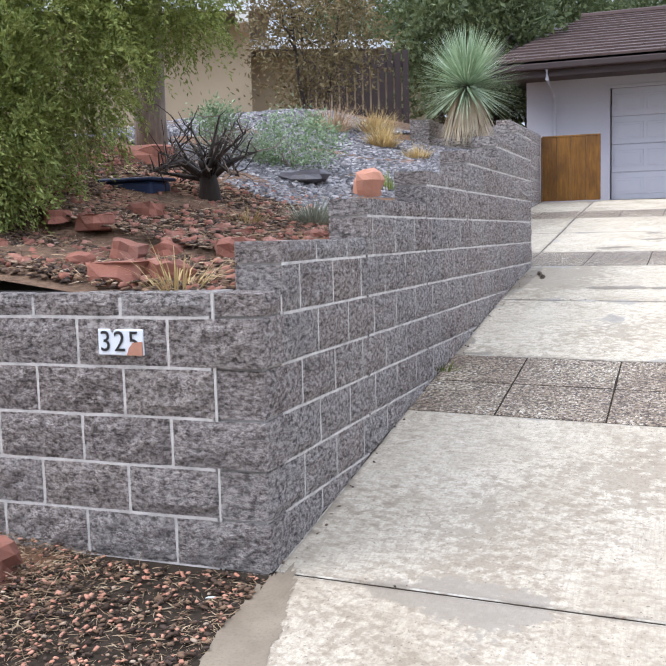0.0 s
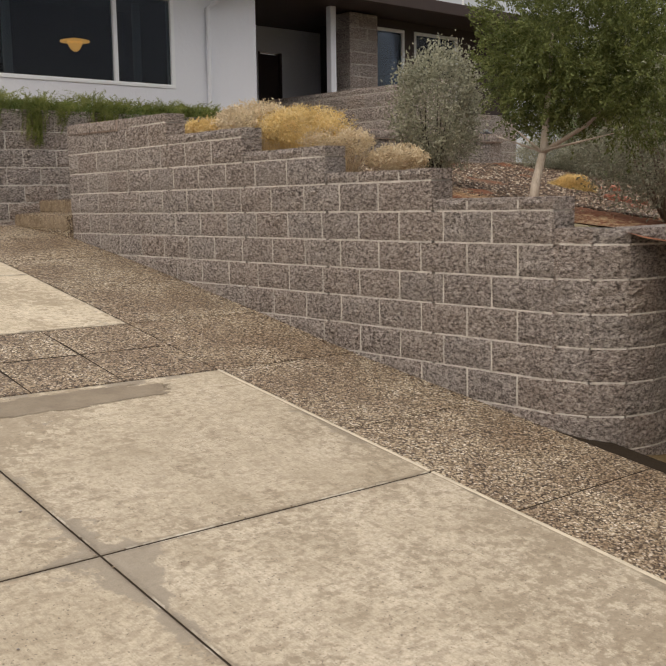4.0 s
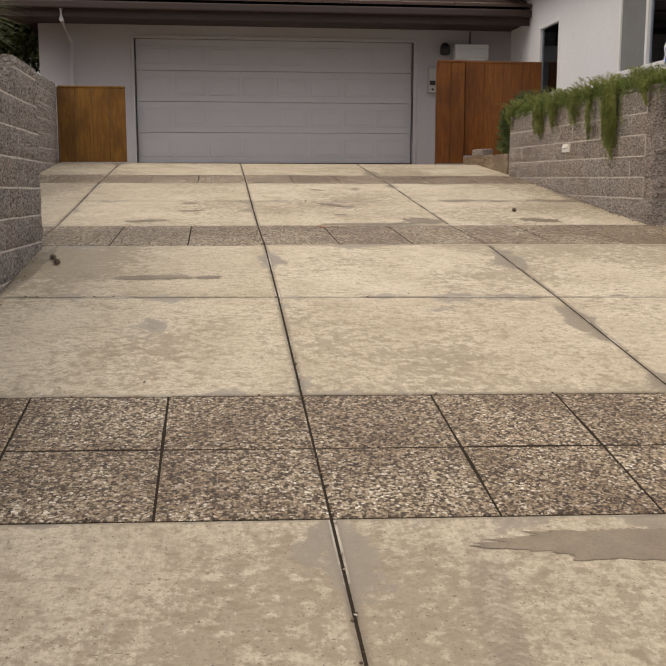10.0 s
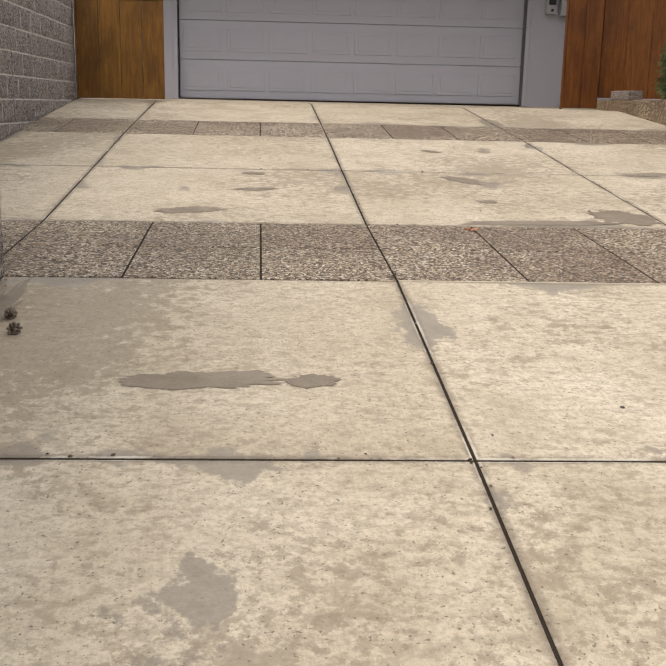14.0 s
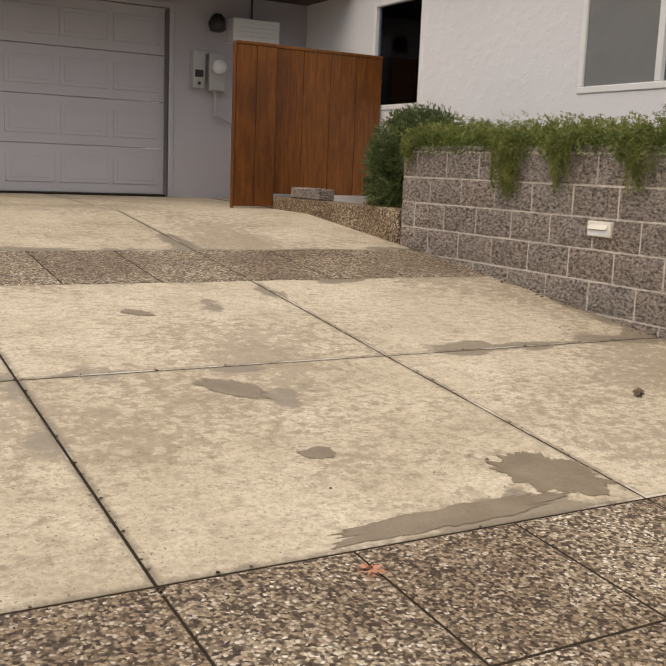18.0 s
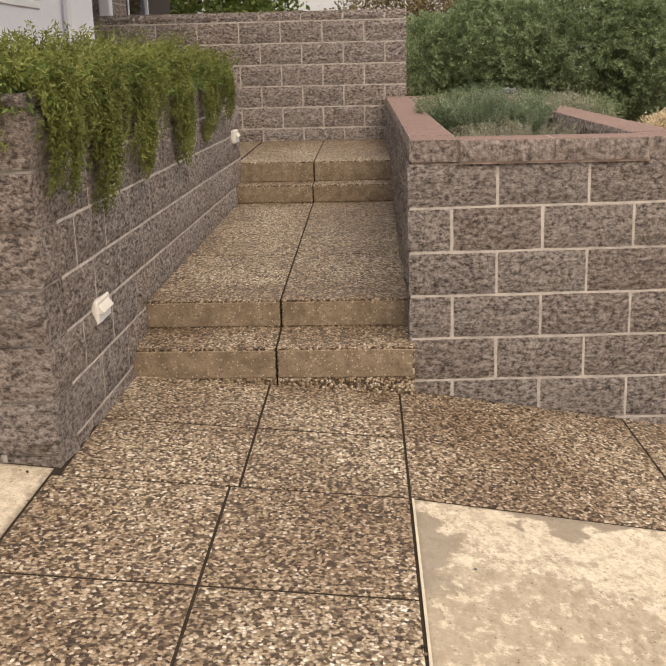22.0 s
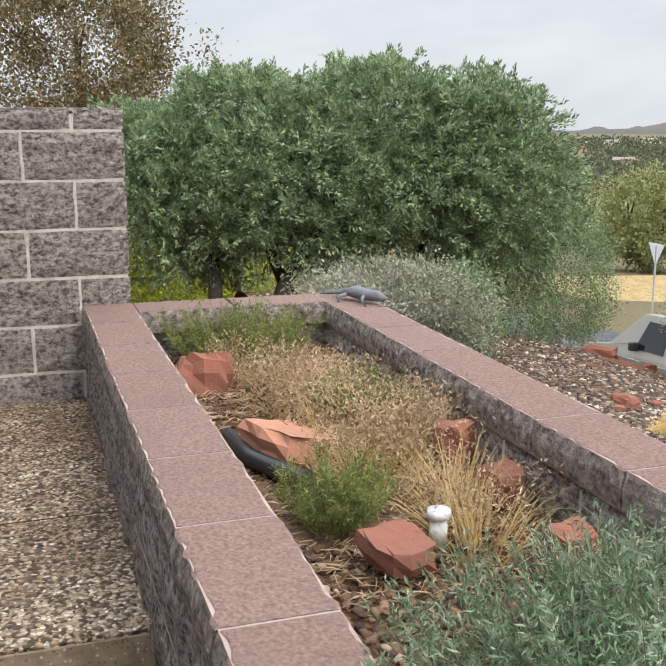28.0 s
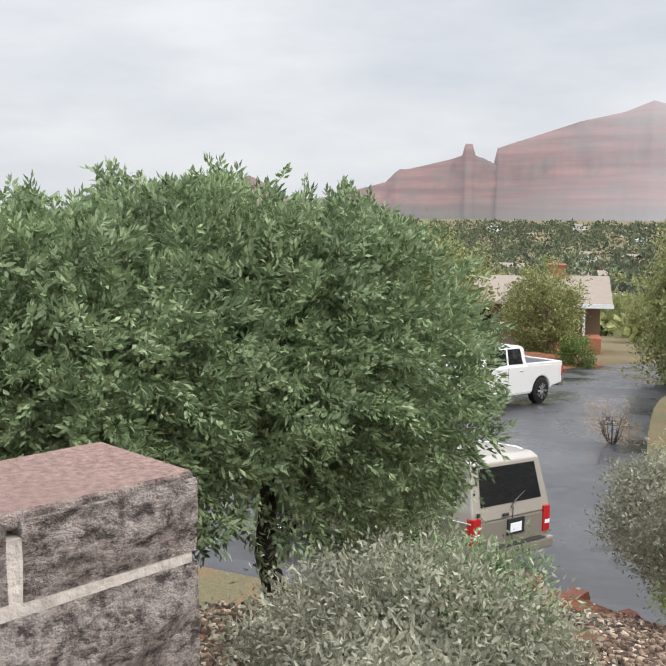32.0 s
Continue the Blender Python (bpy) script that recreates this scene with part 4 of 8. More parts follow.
    tilt = float(np.interp(y, [0, 1.13, 2.78, 4.39, 5.64], [0.026, 0.019, 0.013, 0.006, 0.003]))
    return float(np.interp(y, GY, GZ)) - tilt * max(-2.0, min(x, 5.0))


def ground_z(x, y):
    """Height of the land under and around the place, with the street and the valley."""
    d = math.hypot(x, y)
    near = float(np.interp(y, GY, GZ)) - 0.2
    street = float(np.interp(math.hypot(x - 10, y - 2), [0, 5, 8, 11, 14, 36, 60, 90, 200, 5000], [-0.2, -0.9, -1.8, -2.54, -2.78, -3.9, -6.2, -9, -22, -38]))
    m = min(1.0, max(0.0, (x - 5.2) / 4.0))
    z = near * (1 - m) + min(near, street) * m
    far = min(1.0, max(0.0, (d - 18) / 20))
    if y > 10 or x < -3:
        return z * (1 - far * 0.2)
    return z * (1 - far) + street * far


def axis_lines(limit):
    near = list(np.arange(-60, 60.01, 1.0))
    out = [60 * 1.35 ** k for k in range(1, 60) if 60 * 1.35 ** k < limit] + [limit]
    return [-v for v in out[::-1]] + near + out


def build_ground():
    xs = axis_lines(4800)
    grid = np.array([[(x, y, ground_z(x, y)) for x in xs] for y in xs])
    n = len(xs)
    i = np.arange((n - 1) * (n - 1))
    q = (i // (n - 1)) * n + i % (n - 1)
    me = raw_mesh("ground", grid.reshape(-1, 3), np.stack([q, q + 1, q + n + 1, q + n], 1))
    me.shade_smooth()
    tagged(part("ground", me, "scrub"), "reddish scrub ground falling to a wooded valley", "ground", kind="structure")


build_ground()

# ---- paving: concrete slabs, bands of pebble tiles ----
drive = thing("driveway", "tan concrete driveway slabs with bands of exposed pebble aggregate", "driveway", kind="structure")
GAP = 0.0056


def slab(parent, name, x0, x1, y0, y1, mat, lift=0.0, cell=0.4, height=None, thick=0.12, gap=None):
    """A slab that follows the slope, with a worn edge."""
    height = height or gz
    gap = gap or (0.005 if mat == "aggregate" else GAP)
    x0, x1, y0, y1 = x0 + gap, x1 - gap, y0 + gap, y1 - gap
    nx, ny = max(2, int((x1 - x0) / cell) + 1), max(2, int((y1 - y0) / cell) + 1)
    xs = [x0, x0 + 0.008] + list(np.linspace(x0, x1, nx + 1))[1:-1] + [x1 - 0.008, x1]
    ys = sorted([y0, y0 + 0.008] + list(np.linspace(y0, y1, ny + 1))[1:-1] + [y1 - 0.008, y1] + [g for g in GY if y0 + 0.02 < g < y1 - 0.02])
    bm = bmesh.new()
    rim_at = bm.verts.layers.float_vector.new("rim")      # distance from the slab's edges, for the damp borders
    rows = []
    for j, y in enumerate(ys):
        rim_y = j in (0, len(ys) - 1)
        rows.append([bm.verts.new((x, y, height(x, y) + lift - (0.0025 if rim_y or k in (0, len(xs) - 1) else 0))) for k, x in enumerate(xs)])
    for r, s in zip(rows, rows[1:]):
        for k in range(len(xs) - 1):
            bm.faces.new((r[k], r[k + 1], s[k + 1], s[k]))
    for v in bm.verts:
        v[rim_at] = (min(v.co.x - x0, x1 - v.co.x), min(v.co.y - y0, y1 - v.co.y), 0)
    rim = rows[0] + [r[-1] for r in rows[1:]] + rows[-1][-2::-1] + [r[0] for r in rows[-2:0:-1]]
    low = [bm.verts.new((v.co.x, v.co.y, v.co.z - thick)) for v in rim]
    for k in range(len(rim)):
        bm.faces.new((rim[k - 1], low[k - 1], low[k], rim[k]))
    return part(name, bm, mat, parent)


def joint_bed():
    """The dark filler that shows in the joints."""
    ys = [-16, -12, -8, -5, -1.87, 0, 1.13, 2.78, 4.39, 5.64, 7.33, 8.92, 9.9, 11.7, 14.5]
    bm = bmesh.new()
    rows = [[bm.verts.new((x, y, gz(x, y) - 0.0042)) for x in (-2.72, -1.6, 0, 1.76, 3.6, 4.95)] for y in ys]
    for r, s in zip(rows, rows[1:]):
        for k in range(5):
            bm.faces.new((r[k], r[k + 1], s[k + 1], s[k]))
    part("joint_filler", bm, "joint", drive, "dark gritty filler in the slab joints")


joint_bed()
XL, XA, XE, XW = -1.66, 1.757, 3.6, 4.79
for y0, y1 in ((-16, -12.6), (-12.6, -9.2), (-9.2, -5.6), (-5.6, -1.87), (-1.87, 0), (1.13, 2.775), (2.775, 4.385)):
    left = XL if y0 > -2 else -1.62
    for x0, x1 in ((left, 0), (0, XA), (XA, XE)):
        slab(drive, "concrete_slab", x0, x1, y0, y1, "concrete")
for y0, y1 in ((5.64, 7.33), (7.33, 8.925)):
    for x0, x1 in ((-2.66, -1.757), (-1.757, 0), (0, XA), (XA, 3.66)):
        slab(drive, "concrete_slab", x0, x1, y0, y1, "concrete")
for x0, x1 in ((-2.66, -1.757), (-1.757, 0), (0, XA), (XA, 3.66)):
    slab(drive, "concrete_slab", x0, x1, 9.9, 14.36, "concrete")
TW = XA / 3
for y0, y1 in ((0, 1.13), (4.385, 5.64)):
    ym = (y0 + y1) / 2
    for k in range(-3, 6):
        x0, x1 = max(k * TW, XL if y0 < 1 else -9), min((k + 1) * TW, XE)
        if k == 5:
            x1 = XE
        for a, b in ((y0, ym), (ym, y1)):
            slab(drive, "pebble_tile", x0, x1, a, b, "aggregate", cell=0.6)
slab(drive, "pebble_tile", -2.66, -1.757, 4.42, 5.64, "aggregate", cell=0.6)
for k in range(-5, 7):
    x0, x1 = max(k * TW, -2.66), min((k + 1) * TW, 3.66)
    slab(drive, "pebble_tile", x0, x1, 8.925, 9.9, "aggregate", cell=0.6)
side_y = [-9.2, -8.1, -7.0, -5.9, -4.75, -3.6, -2.4, -1.2, 0, 1.13, 2.25, 3.35, 4.385]
for y0, y1 in zip(side_y, side_y[1:]):
    slab(drive, "pebble_tile", XE, XW, y0, y1, "aggregate", cell=0.6)
for y0, y1 in ((4.385, 4.98), (4.98, 5.61)):
    for x0, x1 in ((XE, 4.17), (4.17, 4.735)):
        slab(drive, "pebble_tile", x0, x1, y0, y1, "aggregate", cell=0.6)
for y0, y1 in ((-5.6, -1.87), (-1.87, 0)):
    part("slab_edge_strip", cuboid((XE - 0.012, y0, 0), (XE + 0.012, y1, 0.03), 0.004), "edge", drive, "pale raised edge of the slab",
         at=Matrix.Translation((0, 0, gz(XE, y1) - 0.028 - 0)) @ Matrix.Translation((0, y1, 0)) @ Matrix.Rotation(math.atan2(gz(XE, y1) - gz(XE, y0), y1 - y0), 4, "X") @ Matrix.Translation((0, -y1, 0)))
slab(drive, "slab_edge_strip", 0.0, XE, 4.366, 4.385, "edge", 0.004, 0.9)

# ---- steps and landings ----
steps = thing("garden_steps", "exposed pebble aggregate steps and landings between block walls", "steps", kind="structure")
ST = [(4.734, 5.04, 0.812, 0.83), (5.04, 8.085, 0.964, 1.01), (8.085, 8.307, 1.146, 1.15), (8.307, 10.34, 1.305, 1.317)]
for x0, x1, z0, z1 in ST:
    for y0, y1 in ((4.31, 4.946), (4.946, 5.6 if x0 < 6 else 5.56)):
        cuts = [x0, x1] if x1 - x0 < 1.2 else ([x0, 6.1, 7.42, x1] if x0 < 6 else [x0, 9.05, x1])
        for a, b in zip(cuts, cuts[1:]):
            za, zb = z0 + (z1 - z0) * (a - x0) / (x1 - x0), z0 + (z1 - z0) * (b - x0) / (x1 - x0)
            slab(steps, "landing_slab" if x1 - x0 > 1 else "step_slab", a - (0.012 if a == x0 else 0), b, y0, y1, "aggregate", cell=0.5,
                 height=lambda x, y, za=za, zb=zb, a=a, b=b: za + (zb - za) * (x - a) / (b - a), thick=0.26 if x1 - x0 < 1.2 else 0.18)
for x0, x1 in ((8.4, 9.05), (9.05, 10.34)):
    slab(steps, "landing_slab", x0, x1, 5.57, 6.74, "aggregate", cell=0.5, height=lambda x, y: 1.305 + 0.012 * (x - 8.307) / 2.033, thick=0.18)
for (x0, _, z0, _), low in zip(ST, (0.67, 0.834, 1.014, 1.152)):
    for y0, y1 in ((4.325, 4.938), (4.954, 5.61)):
        part("riser_face", cuboid((x0 - 0.0115, y0, low), (x0 + 0.02, y1, z0 - 0.012), 0.003), "riser", steps, "smooth tan riser face")
for (x0, x1, z0, z1), k in zip(ST, range(4)):
    part("joint_filler", prism([(x0 + 0.01, 0.3), (x1 + 0.02, 0.3), (x1 + 0.02, z1 - 0.004), (x0 + 0.01, z0 - 0.004)], 4.32, 5.6, 1), "joint", steps)
part("joint_filler", cuboid((8.4, 5.58, 0.3), (10.34, 6.74, 1.303)), "joint", steps)

# ---- split-face block walls ----
BLOCKS = {}


def block_mesh(length, height, depth, seed):
    """A concrete block with a broken front: x along the wall, front at y = 0, back at y = depth."""
    key = (round(length, 2), round(height, 3), depth, seed)
    if key in BLOCKS:
        return BLOCKS[key]
    rng = np.random.default_rng(seed * 977 + int(length * 1000) + int(height * 7000))
    nx, nz = max(3, int(length / 0.055)), max(2, int(height / 0.045))
    vs, faces = [], []
    off = Vector(rng.uniform(-90, 90, 3))
    for j in range(nz + 1):
        for i in range(nx + 1):
            x, z = length * i / nx, height * j / nz
            rim = min(i, nx - i, j, nz - j)
            y = 0.003 if rim == 0 else min(0.003, -0.003 - 0.018 * noise.noise(Vector((x * 15, z * 17, 0)) + off) - 0.008 * rng.random())
            if rim == 0:
                x += (0.0045 * rng.random() if i == 0 else -0.0045 * rng.random() if i == nx else 0)
                z += (0.004 * rng.random() if j == 0 else -0.0045 * rng.random() if j == nz else 0)
            vs.append((x, y, z))
    n1 = nx + 1
    for j in range(nz):
        for i in range(nx):
            q = j * n1 + i
            faces.append((q, q + 1, q + n1 + 1, q + n1))
    me = bpy.data.meshes.new("block")
    back = len(vs)
    vs += [(0, depth, 0), (length, depth, 0), (length, depth, height), (0, depth, height)]
    top = [nz * n1 + i for i in range(nx + 1)]
    faces.append(tuple(top) + (back + 2, back + 3))
    faces.append(tuple(range(nx, -1, -1)) + (back, back + 1))
    faces.append(tuple(j * n1 for j in range(nz + 1)) + (back + 3, back))
    faces.append(tuple(nx + j * n1 for j in range(nz, -1, -1)) + (back + 1, back + 2))
    faces.append((back + 1, back, back + 3, back + 2))
    me.from_pydata(vs, [], faces)
    me.update()
    me.materials.append(M["block"])
    BLOCKS[key] = me
    return me


def block_wall(name, label, start, heading, tops, base, z0, course, depth=0.2, phase=0, cap=True, parent=None, back=True, head=0.0, tail=0.0, drop=0.0, unit_len=0.0):
    """A wall from start (x, y) along heading degrees (0 = +x, 90 = +y), its broken face to the right of the way along it.
    tops: (distance, top) pieces; base(s): height of the ground along it; z0: a bed joint's height."""
    wall = parent or thing(name, label, "retaining wall", kind="structure")
    turn = Matrix.Translation((start[0], start[1], 0)) @ Matrix.Rotation(radians(heading), 4, "Z") @ Matrix.Rotation(math.atan(drop), 4, "Y")
    L, J = unit_len or 0.4064 * course / 0.2032, 0.0044
    s_from = 0.0
    count = 0
    for s_to, top in tops:
        low = min(base(s_from), base(s_to)) - 0.25
        part("mortar_core", cuboid(((s_from or head) + 0.014, 0.0036, low), (s_to - 0.014, depth - 0.006, top - 0.022)), "mortar", wall, at=turn)
        if head and not s_from:
            part("mortar_core", cuboid((0.016, 0.012, low), (head + 0.012, depth - 0.006, top - 0.022)), "mortar", wall, at=turn)
        s_from = s_to
    full = [0.0] + [s for s, _ in tops]
    k0 = int(math.floor((min(base(s) for s in full) - z0) / course)) - 1
    k1 = int(math.ceil((max(t for _, t in tops) - z0) / course)) + 1
    for k in range(k0, k1):
        zb = z0 + k * course
        shift = 0.0 if (k + phase) % 2 == 0 else L / 2
        runs = []
        for a, b, top in zip(full, full[1:], [t for _, t in tops]):
            h = round(min(course, top - zb), 4)
            if h < 0.03:
                continue
            if runs and runs[-1][2] == h and runs[-1][1] == a:
                runs[-1][1] = b
            else:
                runs.append([a, b, h])
        for a, b, h in runs:
            if k % 2 == 0:          # corner blocks interlock course by course
                a, b = (a or head), (b + tail if b == full[-1] else b)
            first = math.ceil((a + 0.09 - shift) / L)
            cuts = [a] + [shift + m * L for m in range(first, first + 60) if shift + m * L < b - 0.15] + [b]
            for p, q in zip(cuts, cuts[1:]):
                if zb + h < min(base(p), base(q)) - 0.02:
                    continue
                count += 1
                me = block_mesh(q - p - 2 * J, h - 2 * J, depth, count % 5)
                part("block", me, None, wall, at=turn @ Matrix.Translation((p + J, 0, zb + J)))
    return wall


# left retaining wall: along the drive, stepping up; its front faces the street
CL = 0.196
LEFT_TOPS = [(0.19, 0.84), (1.25, 1.03), (2.38, 1.225), (3.49, 1.42), (4.54, 1.62), (5.5, 1.815), (6.32, 2.0)]
block_wall("wall_left", "grey-brown split-face concrete block retaining wall stepping up beside the drive", (-1.66, -1.9), 90, LEFT_TOPS,
           lambda s: gz(-1.66, -1.9 + s), 0.546, CL, phase=1, head=0.2, drop=0.0133, unit_len=0.385)
block_wall("wall_left_front", "front face of the block wall carrying the house number", (-4.52, -1.9), 0, [(2.657, 0.84)], lambda s: -0.35, 0.546, CL, tail=0.2078, unit_len=0.41)
tagged(part("wall_corner_joint", cuboid((3.6645, 5.813, 0.5), (3.8, 5.834, 1.98)), "mortar"), "mortar joint near the planter's corner", "joint", kind="structure")
tagged(part("wall_corner_joint", cuboid((4.796, -1.752, -0.7), (4.95, -1.7, 0.8)), "block"), "block filling at the rounded corner", "joint", kind="structure")
tagged(part("wall_corner_joint", cuboid((-1.8685, -1.8955, -0.5), (-1.8575, -1.75, 0.84)), "mortar"), "mortar joint at the wall's corner", "joint", kind="structure")
block_wall("wall_left_return", "short return of the block wall beside the drive", (-1.864, 4.42), 180, [(0.75, 1.9)], lambda s: 0.5, 0.555, CL, depth=0.05)
block_wall("wall_left_back", "grey-brown split-face block wall running up to the small gate", (-2.66, 4.4), 90, [(2.1, 2.1), (4.5, 2.3), (7.4, 2.5)],
           lambda s: gz(-2.66, 4.4 + s), 0.555, CL)

# right retaining wall: along the drive from the steps down to its rounded corner
CR = 0.2
RT = [(1.228, 1.627), (1.918, 1.712), (3.05, 1.512), (4.06, 1.312), (5.11, 1.112), (6.068, 0.912)]
block_wall("wall_right", "grey-brown split-face block retaining wall stepping up beside the pebble path", (4.79, 4.33), -90, RT,
           lambda s: gz(4.79, 4.33 - s), 0.827, CR, drop=-0.0135, phase=1)
# the rounded corner, in short chords, and the face to the street
corner = thing("wall_right_corner", "rounded corner of the block retaining wall with a low timber edging", "retaining wall", kind="structure")
cx, cy, R = 5.21, -1.73, 0.42
for k in range(3):
    q0, q1 = radians(270 - 30 * k), radians(240 - 30 * k)
    a0, a1 = (cx + R * math.cos(q0), cy + R * math.sin(q0)), (cx + R * math.cos(q1), cy + R * math.sin(q1))
    ln, hd = math.hypot(a1[0] - a0[0], a1[1] - a0[1]) + 0.012, math.degrees(math.atan2(a1[1] - a0[1], a1[0] - a0[0]))
    block_wall("", "", a1, hd + 180, [(ln, 0.812)], lambda s: -0.55, 0.714, CR, parent=corner)
block_wall("wall_right_front", "face of the block retaining wall towards the street", (5.21, -2.15), 0, [(4.2, 0.812)], lambda s: -0.6, 0.714, CR)

# planter wall: along the drive and along the steps
PB = 0.706
block_wall("wall_planter", "split-face block planter wall under trailing rosemary beside the drive", (3.66, 10.15), -90, [(4.326, 1.99)], lambda s: gz(3.66, 10.15 - s), PB + 0.03, CR, tail=0.2078)
block_wall("wall_planter_steps", "split-face block planter wall beside the garden steps", (3.66, 5.62), -1.0, [(4.74, 1.99)],
           lambda s: float(np.interp(3.66 + s, [3.6, 4.7, 5.07, 8.05, 8.35, 10.4], [0.69, 0.7, 0.95, 1.01, 1.3, 1.32])), PB + 0.03, CR, phase=1, head=0.2)
block_wall("wall_planter_return", "end of the block planter wall above the upper landing", (8.398, 5.545), 90, [(1.3, 1.99)], lambda s: 1.3, PB + 0.03, CR)
block_wall("wall_planter_end", "end of the block planter wall beside the low kerb", (4.9, 10.15), 180, [(1.23, 1.99)], lambda s: 1.2, PB + 0.03, CR)
# end wall above the upper landing
block_wall("wall_landing_end", "tall split-face block wall closing the upper landing", (10.345, 8.4), -90, [(4.28, 2.545)], lambda s: 1.32, 1.845 - 3 * 0.2032, 0.2032)

tagged(part("wall_top", cuboid((10.353, 4.126, 2.53), (10.538, 8.4, 2.5475), 0.003), "coping"), "smooth pinkish top of the landing wall", "wall top", kind="structure")

# raised bed: low walls with red coping stones
bed = thing("raised_bed", "raised bed with block walls and red coping stones", "planter", kind="structure")
block_wall("", "", (10.34, 4.33), 180, [(5.54, 1.627)], lambda s: float(np.interp(10.34 - s, [4.7, 5.07, 8.05, 8.35, 10.4], [0.7, 0.95, 1.02, 1.3, 1.33])), 0.827, CR, parent=bed)
block_wall("", "", (10.3, 3.3), 180, [(5.5, 1.627)], lambda s: 1.35, 0.827, CR, parent=bed, depth=0.17)


def cap_mesh(length, width, height, seed):
    """A cap stone: smooth top, both long faces split."""
    rng = np.random.default_rng(seed)
    n = 14
    bm = bmesh.new()
    ring = []
    for i in range(n + 1):
        x = length * i / n
        a, b = (rng.uniform(-0.004, 0.007, 2) if 0 < i < n else (0.0, 0.0))
        c, d = (rng.uniform(-0.006, 0.009, 2) if 0 < i < n else (0.0, 0.0))
        ring.append([bm.verts.new(p) for p in ((x, c - 0.004, 0), (x, a - 0.006, height * 0.55), (x, a + 0.004, height - 0.004), (x, a + 0.012, height), (x, width - b - 0.012, height), (x, width - b - 0.004, height - 0.004), (x, width - b + 0.006, height * 0.55), (x, width - d + 0.004, 0))])
    for p, q in zip(ring, ring[1:]):
        for k in range(8):
            bm.faces.new((p[k], q[k], q[(k + 1) % 8], p[(k + 1) % 8]))
    bm.faces.new(ring[0])
    bm.faces.new(ring[-1][::-1])
    bmesh.ops.recalc_face_normals(bm, faces=bm.faces[:])
    return bm


CAPS = [mesh_of(cap_mesh(0.398, 0.215, 0.094, 500 + k), "coping_stone") for k in range(6)]
part("mortar_bed", cuboid((4.8, 4.124, 1.62), (10.33, 4.3245, 1.7232)), "copingjoint", bed)
part("mortar_bed", cuboid((4.782, 3.3, 1.62), (4.98, 4.12, 1.7236)), "copingjoint", bed)
part("mortar_bed", cuboid((4.8, 3.105, 1.62), (10.3, 3.3055, 1.7232)), "copingjoint", bed)
for k in range(14):
    x0 = 10.345 - 0.4064 * (k + 1)
    for y0 in (4.117, 3.098):
        if x0 > 4.95:
            part("coping_stone", CAPS[(k * 5 + int(y0)) % 6], "coping", bed, at=Matrix.Translation((x0 + 0.004, y0, 1.631)))
short = mesh_of(cap_mesh(0.262, 0.215, 0.094, 520), "coping_stone")
for y0 in (4.117, 3.098):
    part("coping_stone", short, "coping", bed, at=Matrix.Translation((4.788, y0, 1.631)))
for k in range(2):
    part("coping_stone", CAPS[k], "coping", bed, at=Matrix.Translation((4.988, 3.31 + 0.41 * k, 1.631)) @ Matrix.Rotation(radians(90), 4, "Z"))
    part("coping_stone", CAPS[k + 3], "coping", bed, at=Matrix.Translation((10.345, 3.31 + 0.41 * k, 1.631)) @ Matrix.Rotation(radians(90), 4, "Z"))
part("bed_end_wall", cuboid((10.16, 3.14, 1.2), (10.34, 4.1, 1.628), 0.01), "block", bed)


# ---- banks of earth behind the walls ----
def bank(name, label, x0, x1, y0, y1, height, mat, cell=0.25, jitter=0.02, skirt=1.5):
    nx, ny = int((x1 - x0) / cell) + 1, int((y1 - y0) / cell) + 1
    xs, ys = np.linspace(x0, x1, nx + 1), np.linspace(y0, y1, ny + 1)
    pts = np.array([[(x, y, height(x, y) + jitter * (noise.noise(Vector((x * 1.7, y * 1.7, 3))) + 0.6 * noise.noise(Vector((x * 5, y * 5, 7))))) for x in xs] for y in ys])
    n = nx + 1
    i = np.arange(nx * ny)
    q = (i // nx) * n + i % nx
    faces = np.stack([q, q + 1, q + n + 1, q + n], 1)
    me = raw_mesh(name, pts.reshape(-1, 3), faces)
    me.shade_smooth()
    return tagged(part(name, me, mat), label, "ground", kind="structure")


def left_h(x, y):
    along = float(np.interp(y, [-2.2, -1.9, -1.7, -0.6, 0.55, 1.9, 3.2, 4.4, 6, 8, 12, 30], [0.7, 0.74, 0.82, 0.95, 1.12, 1.32, 1.52, 1.72, 1.85, 1.95, 2.0, 2.2]))
    if y > 4.2 and x > -3.15:
        return gz(-1.7, y) - 0.4
    rise = min(2.2, max(0.0, -1.9 - x))
    return along + rise * (0.14 if y > -1 else 0.06) + 0.05 * rise * rise


def right_h(x, y):
    at_wall = float(np.interp(y, [-2.2, -1.9, -0.8, 0.24, 1.3, 2.4, 3.3], [0.74, 0.8, 0.98, 1.1, 1.25, 1.38, 1.45]))
    out = float(np.interp(y, [-2.2, -0.6, 0.2, 0.95, 1.7, 3.2], [0.15, 0.55, 0.68, 0.86, 1.02, 1.36]))
    m = min(1.0, max(0.0, (x - 5.0) / 5.0))
    z = at_wall * (1 - m) + out * m
    edge = float(np.interp(x, [4.9, 8.0, 9.3, 10.0, 10.7, 11.3, 12.2, 14], [-2.2, -1.5, -0.55, -0.6, -0.55, 0.0, 0.15, 0.6]))
    if y < edge and x > 5.6:
        z -= min(2.4, (edge - y) * 1.1) * min(1.0, (x - 5.6) / 2)
    if x > 12.6:
        z -= (x - 12.6) * 0.5
    return z


bank("bank_left", "planted bank of brown mulch, gravel and rocks behind the block wall", -24, -1.75, -1.82, 26, left_h, "mulch", 0.35, 0.05)
